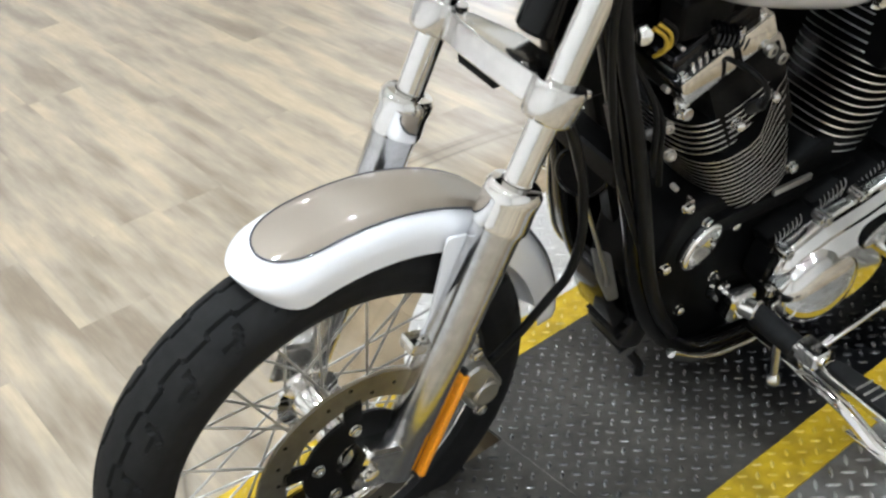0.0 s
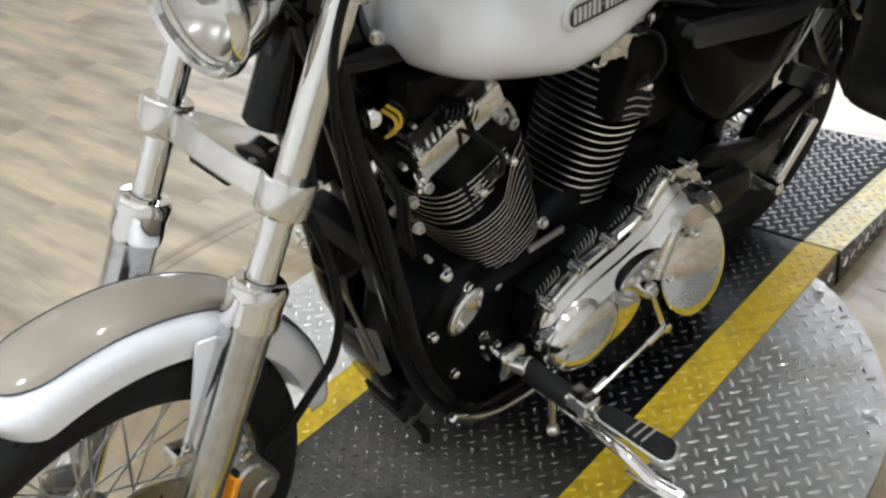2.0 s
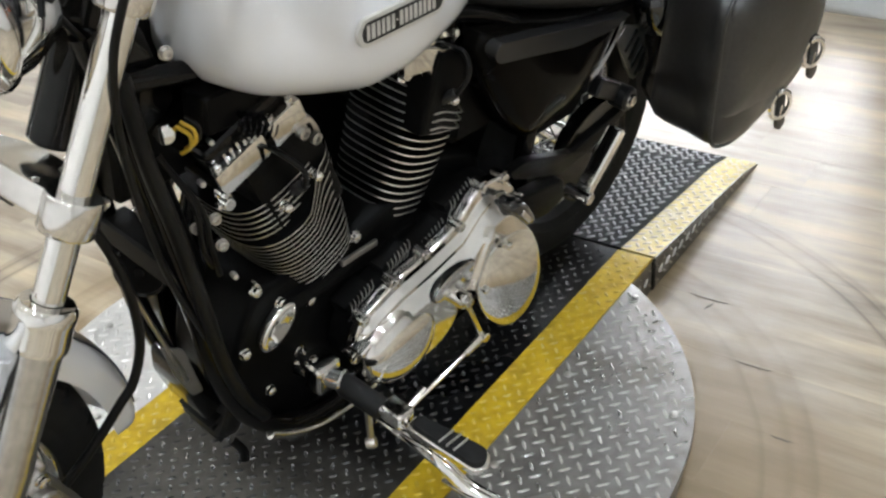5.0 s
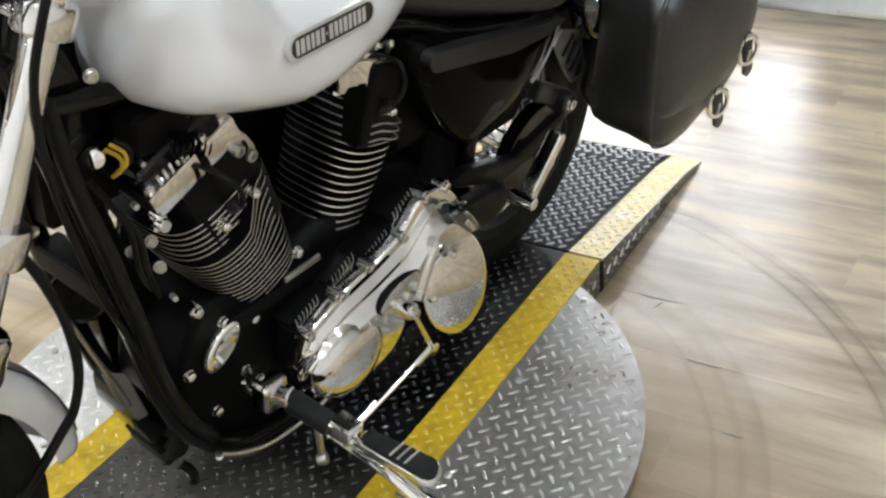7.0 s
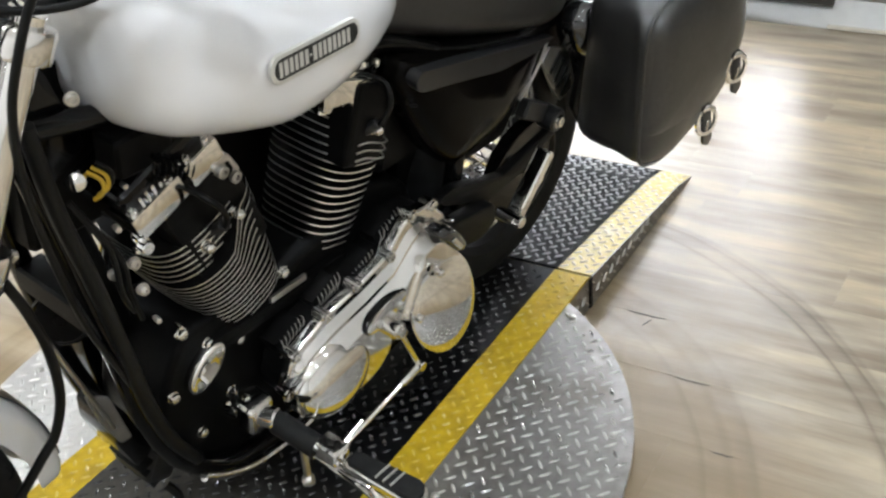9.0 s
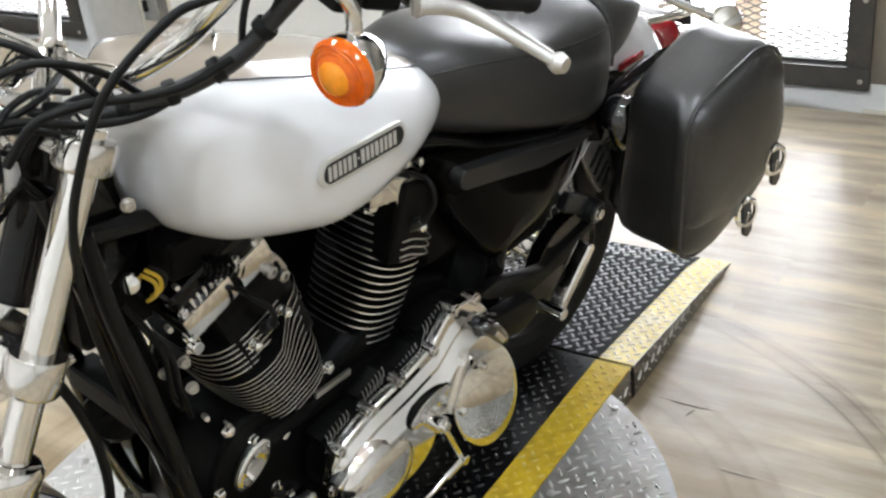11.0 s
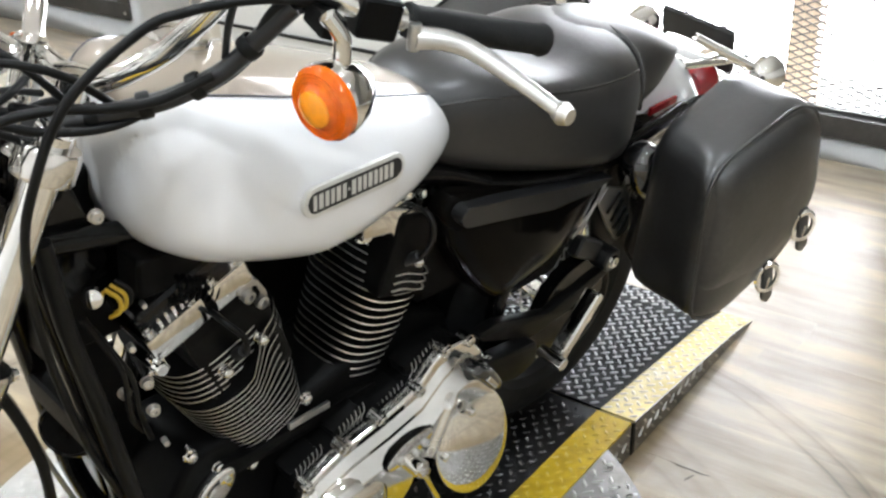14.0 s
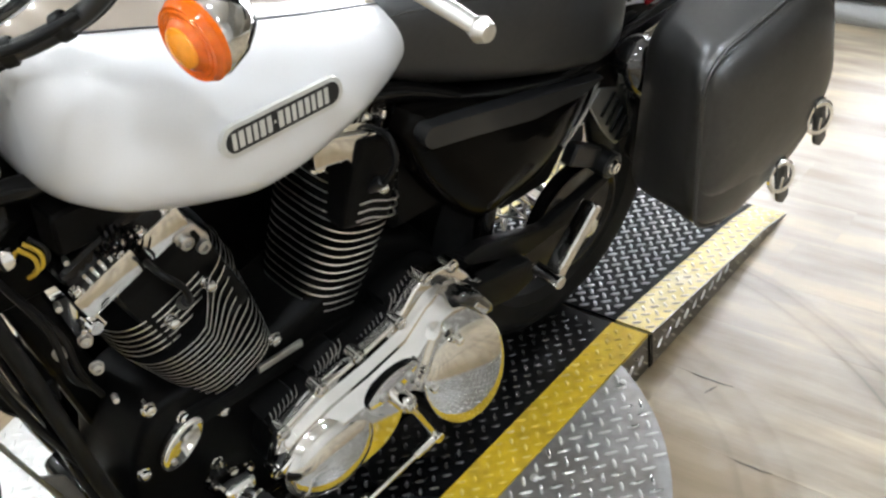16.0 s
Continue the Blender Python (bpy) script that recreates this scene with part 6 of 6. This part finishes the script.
seat = new("seat")
seat.parent = bike
tagged(seat, "black leather two-up seat")
rider = [(0.93, 0.05, 0.75, 0.82), (0.96, 0.085, 0.722, 0.85), (1.02, 0.115, 0.698, 0.862), (1.10, 0.138, 0.675, 0.86), (1.18, 0.15, 0.652, 0.852), (1.26, 0.158, 0.63, 0.845), (1.33, 0.16, 0.612, 0.845), (1.385, 0.15, 0.61, 0.84), (1.41, 0.12, 0.64, 0.82)]
sunk = lambda x: 0.026 * math.exp(-((x - 1.19) / 0.085) ** 2)
part("rider_seat", loft(superloft(dense(rider, 40), 56, 3.0, 4.0, sunk)), seat_leather, seat, "black leather rider seat, worn shine", 60)
pill = [(1.33, 0.09, 0.70, 0.842), (1.37, 0.112, 0.672, 0.846), (1.43, 0.120, 0.672, 0.840), (1.49, 0.118, 0.700, 0.824), (1.535, 0.106, 0.735, 0.806), (1.585, 0.085, 0.745, 0.782), (1.63, 0.045, 0.745, 0.755)]
part("pillion_pad", loft(superloft(dense(pill, 30))), seat_leather, seat, "black leather pillion pad", 60)
ring = superloft(dense(rider, 40), 36, 3.0, 4.0, sunk)
for k in (3, 15):
    part("seat_seam", tube([r[k] for r in ring[6:36]], 0.0022, 6, 1, False), leather, seat, "stitched seam along the seat")
part("seat_piping", tube([p + Vector((0.006, 0, 0.002)) for p in ring[35][0:19]], 0.0045, 8, 1, False), leather, seat)
part("seat_base", loft(superloft(dense([(0.95, 0.07, 0.690, 0.72), (1.10, 0.125, 0.640, 0.68), (1.30, 0.14, 0.60, 0.64), (1.42, 0.13, 0.60, 0.66)], 20))), black_gloss, seat)
# -- rear fender, lights --
rf_secs = []
for k in range(40):
    a = radians(92 - 82 * k / 39)
    r = 0.42
    cx, cz = 1.42, 0.36
    row = []
    for i in range(17):
        t = -1 + 2 * i / 16
        y = 0.088 * math.sin(t * math.pi / 2)
        rr = r + 0.012 - 0.19 * max(0, abs(t) - 0.2) ** 2
        row.append(Vector((cx + rr * math.cos(a), y, cz + rr * math.sin(a))))
    inn = [p + (Vector((cx, p.y, cz)) - p).normalized() * 0.003 for p in row]
    rf_secs.append(row + inn[::-1])
part("rear_fender", loft(rf_secs), white_pearl, bike, "white pearl rear fender", 50)
part("inner_fender", box(0.36, 0.150, 0.13, Matrix.Translation((1.43, 0, 0.635)), 0.02, 3), black_satin, bike, "black inner fender over the tyre")
part("fender_strut", prism(rounded([(1.36, 0.575), (1.45, 0.630), (1.66, 0.652), (1.76, 0.640), (1.70, 0.615), (1.46, 0.590)], 0.01), 0.012, side(-0.098), 0.004), black_gloss, bike, "black fender strut")
part("strut_trim", tube([(1.42, -0.113, 0.612), (1.46, -0.113, 0.629), (1.56, -0.113, 0.638), (1.70, -0.113, 0.646)], 0.004, 10, 6), chrome, bike)
part("side_marker", box(0.085, 0.008, 0.017, Matrix.Translation((1.552, -0.098, 0.664)) @ Matrix.Rotation(radians(-2), 4, "Y"), 0.004, 3), red_lens, bike, "red side marker on the fender")
part("tail_lamp", lathe([(0, -0.03), (0.03, -0.03), (0.042, -0.01), (0.042, 0.02), (0.034, 0.03), (0, 0.034)], axis((1.845, 0, 0.595), (1, 0, 0.1)), 32), red_lens, bike, "red tail lamp")
for s in (-1, 1):
    ts = new("turn_signal")
    ts.parent = bike
    tagged(ts, "chrome bullet turn signal at the rear")
    c = Vector((1.84, s * 0.15, 0.675))
    part("shell", lathe([(0, -0.05), (0.014, -0.047), (0.028, -0.03), (0.036, 0), (0.034, 0.004), (0, 0.006)], axis(c, (1, 0, 0)), 32), chrome, ts)
    part("lens", lathe([(0.035, 0.004), (0.03, 0.014), (0, 0.02)], axis(c, (1, 0, 0)), 32), red_lens, ts)
    part("stalk", rod(c + Vector((-0.01, 0, 0)), (1.70, s * 0.05, 0.745), 0.009), chrome, ts)
part("fender_bracket", join(rod((1.66, -0.06, 0.70), (1.83, -0.10, 0.69), 0.008), box(0.05, 0.12, 0.02, Matrix.Translation((1.74, -0.02, 0.70)), 0.005)), chrome, bike, "chrome bracket behind the seat")
part("plate_bracket", box(0.014, 0.17, 0.10, Matrix.Translation((1.86, 0.03, 0.675)) @ Matrix.Rotation(radians(-20), 4, "Y"), 0.006), black_plastic, bike, "dark grey plate bracket")
# -- side cover, shock, belt guard, swingarm --
sc = rounded([(0.948, 0.665), (0.965, 0.692), (1.15, 0.648), (1.345, 0.592), (1.31, 0.525), (1.228, 0.472), (1.095, 0.448), (1.028, 0.512), (0.972, 0.60)], [0.02, 0.012, 0.05, 0.008, 0.03, 0.03, 0.03, 0.04, 0.04], 5)
sc = [(1.15 + (x - 1.15) * 1.05, 0.565 + (z - 0.565) * 1.05) for x, z in sc]
sco = part("side_cover", pillow(sc, [(1.0, 0), (1.0, 0.022), (0.985, 0.030), (0.95, 0.038), (0.88, 0.046), (0.76, 0.053), (0.6, 0.058), (0.4, 0.062), (0.2, 0.0635), (0.05, 0.064)], side(-0.095)), cover_black, bike, "gloss black side cover")
part("cover_brow", prism(rounded([(0.950, 0.674), (0.962, 0.690), (1.05, 0.672), (1.20, 0.640), (1.345, 0.612), (1.29, 0.600), (1.18, 0.606), (1.05, 0.636), (0.962, 0.654)], 0.012), 0.024, side(-0.132), 0.0115, 8), black_plastic, sco, "satin black upper lip of the side cover")
part("cover_trim", tube([(1.352, -0.138, 0.603), (1.336, -0.138, 0.562), (1.306, -0.138, 0.525), (1.276, -0.138, 0.503)], 0.003, 8, 8), steel, sco, "chrome trim line")
part("oil_tank", box(0.22, 0.16, 0.24, Matrix.Translation((1.07, 0, 0.58)), 0.03, 3), black_satin, bike)
for s in (-1, 1):
    sk = new("shock_absorber")
    sk.parent = bike
    tagged(sk, "black shock absorber with gloss black cover")
    a, b = Vector((1.405, s * 0.168, 0.622)), Vector((1.530, s * 0.155, 0.39))
    d = (b - a).normalized()
    part("cover", lathe([(0, -0.040), (0.016, -0.038), (0.032, -0.028), (0.042, -0.010), (0.045, 0.010), (0.044, 0.045), (0.040, 0.050), (0, 0.050)], axis(a, d), 40), piano_black, sk, "gloss black domed shock cover")
    part("cover_nut", hexbolt(a + Vector((-0.004, s * 0.042, 0.012)), (-0.25, s, 0.2), 0.010, 0.010, False), chrome, sk)
    part("damper", rod(a + d * 0.02, b, 0.016, seg=18), black_gloss, sk)
    for k in range(10):
        part("spring_coil", lathe([(0.024, -0.0045), (0.0285, 0), (0.024, 0.0045), (0.0195, 0)], axis(a + d * (0.040 + 0.0170 * k), d + Vector((0.08, 0, 0.0))), 24, True), black_satin, sk)
    part("lower_eye", rod(b + Vector((0, -0.018, 0)), b + Vector((0, 0.018, 0)), 0.019, seg=20), chrome, sk)
    part("swingarm", box(0.40, 0.030, 0.05, Matrix.Translation((1.20, s * 0.115, 0.30)) @ Matrix.Rotation(radians(3), 4, "Y"), 0.010, 3), black_gloss, bike, "black swingarm leg")
    part("axle_plate", hexbolt((REAR.x, s * 0.132, REAR.z), (0, s, 0), 0.018, 0.014, False), chrome, bike)
stp = part("strut_plate", prism(rounded([(1.318, 0.565), (1.338, 0.590), (1.405, 0.565), (1.436, 0.470), (1.400, 0.455), (1.362, 0.498)], 0.006), 0.006, side(-0.146), 0.002), satin_metal, bike, "slotted metal bracket")
for k in range(4):
    part("bracket_slot", box(0.046, 0.003, 0.008, Matrix.Translation((1.362 + 0.016 * k, -0.1532, 0.552 - 0.022 * k)) @ Matrix.Rotation(radians(-62 if k % 2 else -52), 4, "Y"), 0.001), black_satin, stp)
boss = part("hinge_boss", join(box(0.080, 0.026, 0.040, Matrix.Translation((1.345, -0.125, 0.448)) @ Matrix.Rotation(radians(28), 4, "Y"), 0.010, 3), rod((1.400, -0.115, 0.412), (1.400, -0.156, 0.412), 0.024, seg=24)), black_plastic, bike, "dark cast hinge boss under the bracket")
part("boss_bolt", hexbolt((1.400, -0.155, 0.412), (0, -1, 0), 0.011, 0.008), chrome, boss)
part("inner_panel", prism(rounded([(1.16, 0.56), (1.30, 0.60), (1.36, 0.55), (1.345, 0.47), (1.30, 0.40), (1.18, 0.40)], 0.012), 0.008, side(-0.088), 0.002), black_satin, bike, "black inner panel behind the side cover")
part("belt_guard", prism(rounded([(1.045, 0.405), (1.09, 0.410), (1.24, 0.360), (1.40, 0.392), (1.42, 0.380), (1.30, 0.335), (1.20, 0.325), (1.06, 0.385)], 0.008), 0.020, side(-0.125), 0.004), black_satin, bike, "black belt guard")
pf = new("pillion_footpeg")
pf.parent = bike
tagged(pf, "folded chrome pillion footpeg")
part("peg", join(box(0.030, 0.024, 0.122, axis((1.250, -0.200, 0.372), (0.09, 0, 0.11)), 0.008, 3)), chrome, pf, "polished folded peg")
part("peg_hinge", join(rod((1.196, -0.17, 0.315), (1.196, -0.225, 0.315), 0.012, seg=18), box(0.02, 0.03, 0.045, Matrix.Translation((1.208, -0.20, 0.318)) @ Matrix.Rotation(0.6, 4, "Y"), 0.004)), chrome, pf)
part("peg_bracket", prism(rounded([(1.02, 0.36), (1.19, 0.335), (1.20, 0.285), (1.15, 0.27), (1.00, 0.31)], 0.012), 0.03, side(-0.135), 0.005), black_satin, pf)
part("pulley", lathe([(0.02, -0.006), (0.10, -0.006), (0.106, -0.014), (0.110, -0.014), (0.110, 0.014), (0.106, 0.014), (0.10, 0.008), (0.02, 0.008)], Matrix.Translation((REAR.x, -0.095, REAR.z)) @ Y_AXIS, 56, True), black_gloss, bike, "black rear belt pulley")
part("frame_side_plate", prism(rounded([(1.30, 0.655), (1.47, 0.665), (1.48, 0.55), (1.455, 0.40), (1.385, 0.44), (1.345, 0.56)], 0.01), 0.010, side(-0.104), 0.002), black_satin, bike, "black frame side plate")
part("bag_mount", prism(rounded([(1.440, 0.665), (1.52, 0.69), (1.58, 0.62), (1.57, 0.37), (1.470, 0.365), (1.398, 0.45), (1.412, 0.54)], 0.015), 0.012, side(-0.170), 0.004), black_satin, bike, "black saddlebag mounting plate")
# -- saddlebags --


def saddlebag(s):
    """A stiff leather bag: back board, gusset, lid with piping, straps and buckles."""
    bag = new("saddlebag")
    bag.parent = bike
    tagged(bag, "black leather saddlebag with buckled straps")
    o = rounded([(1.322, 0.722), (1.540, 0.790), (1.612, 0.765), (1.652, 0.610), (1.610, 0.490), (1.425, 0.408), (1.345, 0.425)], [0.065, 0.05, 0.035, 0.06, 0.06, 0.04, 0.035], 8)
    cx, cz = 1.49, 0.60
    secs = []
    for y, k in ((0.215, 0.95), (0.225, 0.985), (0.245, 1.0), (0.27, 1.006), (0.30, 1.008), (0.325, 1.003), (0.340, 0.992), (0.352, 0.972), (0.361, 0.943), (0.368, 0.905), (0.373, 0.85), (0.378, 0.77), (0.382, 0.66), (0.385, 0.50), (0.387, 0.30), (0.388, 0.08)):
        row = []
        for x, z in o:
            inner = max(0, 0.345 - y) / 0.13
            px = cx + (x - cx) * k + 0.040 * inner * min(1, max(0, (1.52 - x) / 0.16)) * (0.15 + 0.85 * min(1, max(0, (z - 0.42) / 0.30)))
            pz = cz + (z - cz) * k + (0.0 if y < 0.3 else -0.012 * (y - 0.3) / 0.07)
            # the soft sag and pucker of worn leather
            sag = 0.007 * math.sin(math.pi * min(1, max(0, (y - 0.215) / 0.13)))
            pk = 0.0022 * math.sin(31 * pz + 40 * y) + 0.0016 * math.sin(57 * px - 23 * pz)
            row.append(Vector((px + (sag if x < 1.40 else 0) + pk, s * (y + 0.6 * pk), pz - (0.7 * sag if z > 0.70 else 0) + pk * 0.7)))
        secs.append(row)
    part("bag_body", loft(secs), leather, bag, "black leather bag body", 50)
    loop = [Vector((cx + (x - cx) * 0.97, s * 0.357, cz - 0.010 + (z - cz) * 0.97)) for x, z in o]
    part("piping", tube(loop + loop[:1], 0.0036, 8, 1, False), leather, bag)
    # the lid's flap: a stiff sheet over the upper face, ending in a curved edge
    lo = rounded([(1.336, 0.716), (1.540, 0.780), (1.603, 0.757), (1.640, 0.612), (1.606, 0.535), (1.530, 0.486), (1.430, 0.468), (1.345, 0.492)], [0.034, 0.038, 0.034, 0.05, 0.04, 0.05, 0.05, 0.02], 5)
    lx, lz = 1.485, 0.60
    flap = [[Vector((lx + (x - lx) * k, s * y, lz - 0.010 + (z - lz) * k)) for x, z in lo] for k, y in ((0.985, 0.350), (0.988, 0.3600), (0.976, 0.3665), (0.950, 0.3725), (0.90, 0.3785), (0.80, 0.3840), (0.62, 0.3885), (0.40, 0.3910), (0.1, 0.3920))]
    part("lid_flap", loft(flap), leather, bag, "black leather lid flap", 50)
    for (x, z, yb) in ((1.521, 0.458, 0.370), (1.586, 0.545, 0.377)):
        b = part("strap", prism(rounded([(x - 0.046, z + 0.040), (x - 0.034, z + 0.060), (x + 0.012, z + 0.026), (x + 0.010, z + 0.000), (x - 0.012, z + 0.004)], 0.004), 0.005 * -s, side(s * (yb + 0.004)), 0.0015), leather, bag, "black leather strap")
        bm = axis((x, s * (yb + 0.014), z + 0.002), (-0.45, s, -0.02))
        part("buckle", lathe([(0.0170, -0.002), (0.0225, -0.002), (0.0245, 0.001), (0.0220, 0.005), (0.0170, 0.004)], bm @ Matrix.Diagonal((1.0, 1.36, 1, 1)), 28, True), chrome, b, "oval chrome buckle")
        part("strap_tail", prism(rounded([(x - 0.018, z + 0.034), (x + 0.010, z + 0.036), (x + 0.034, z - 0.048), (x + 0.020, z - 0.060), (x + 0.004, z - 0.050)], 0.006), 0.006 * -s, side(s * (yb + 0.008)), 0.002), leather, b)
        part("buckle_pin", rod(bm @ Vector((0, -0.020, 0.006)), bm @ Vector((0, 0.004, 0.007)), 0.002, seg=8), chrome, b)
    turn = Matrix.Translation((1.45, s * 0.30, 0.6)) @ pose(0, 0, 0, s * 4, 0, s * 6) @ Matrix.Translation((-1.45, s * -0.30, -0.6))
    bag.matrix_local = turn
    part("bag_rivet", hexbolt((1.38, s * 0.30, 0.50), (-1, s * 0.3, 0), 0.006, 0.003, False), steel, bag)
    return bag


saddlebag(-1)
saddlebag(1)

# ---- floor ----
fl = tagged(part("floor", box(6.75, 10.4, 0.1, Matrix.Translation((-1.225, 0.9, FLOOR - 0.0535))), plank_vinyl), "pale grey-beige wood-look vinyl plank floor, scuffed", "floor", "", "structure")
# lifted seams in the vinyl beside the turntable
for x, y, l, a in ((0.025, -0.425, 0.085, 150), (-0.005, -0.437, 0.030, 40), (-0.1485, -0.585, 0.070, 150), (-0.322, -0.70, 0.040, 150)):
    arc = [Vector((l * (u - 0.5), 0.004 * math.sin(u * 3.0) + 0.0012 * math.sin(u * 9), 0)) for u in [i / 10 for i in range(11)]]
    o2 = [(p.x, p.y + 0.0011 * math.sin(math.pi * i / 10)) for i, p in enumerate(arc)] + [(p.x, p.y - 0.0011 * math.sin(math.pi * i / 10) - 0.0004) for i, p in reversed(list(enumerate(arc)))][1:-1]
    part("lifted_seam", prism(o2, 0.0012, Matrix.Translation((x, y, FLOOR)) @ Matrix.Rotation(radians(-60 + a), 4, "Z")), torn_edge, fl, "dark torn seam in the vinyl")
PW, PL_ = 0.1735, 0.92


def plank_mesh(w, l):
    bm = bmesh.new()
    c = 0.0002
    vs = [[bm.verts.new((x, y, z)) for x, y in ((-a, -b), (a, -b), (a, b), (-a, b))] for a, b, z in ((w / 2 - 0.0001, l / 2 - 0.0001, -0.0035), (w / 2 - 0.0001, l / 2 - 0.0001, -c * 0.4), (w / 2 - c, l / 2 - c, 0))]
    for p, q in zip(vs, vs[1:]):
        for i in range(4):
            bm.faces.new((p[i], p[(i + 1) % 4], q[(i + 1) % 4], q[i]))
    bm.faces.new(vs[2])
    me = bpy.data.meshes.new("plank")
    bm.to_mesh(me)
    bm.free()
    me.materials.append(plank_vinyl)
    return me


pm_ = plank_mesh(PW, PL_)
rng = random.Random(7)
ix = 0
x = -3.01125
while x < WALL_X - PW / 2 - 0.02:
    y = -2.7 - rng.random() * PL_
    while y < 4.8:
        ob = new("plank", pm_)
        ob.location = (x, y, FLOOR)
        ob.parent = fl
        y += PL_
        ix += 1
    x += PW
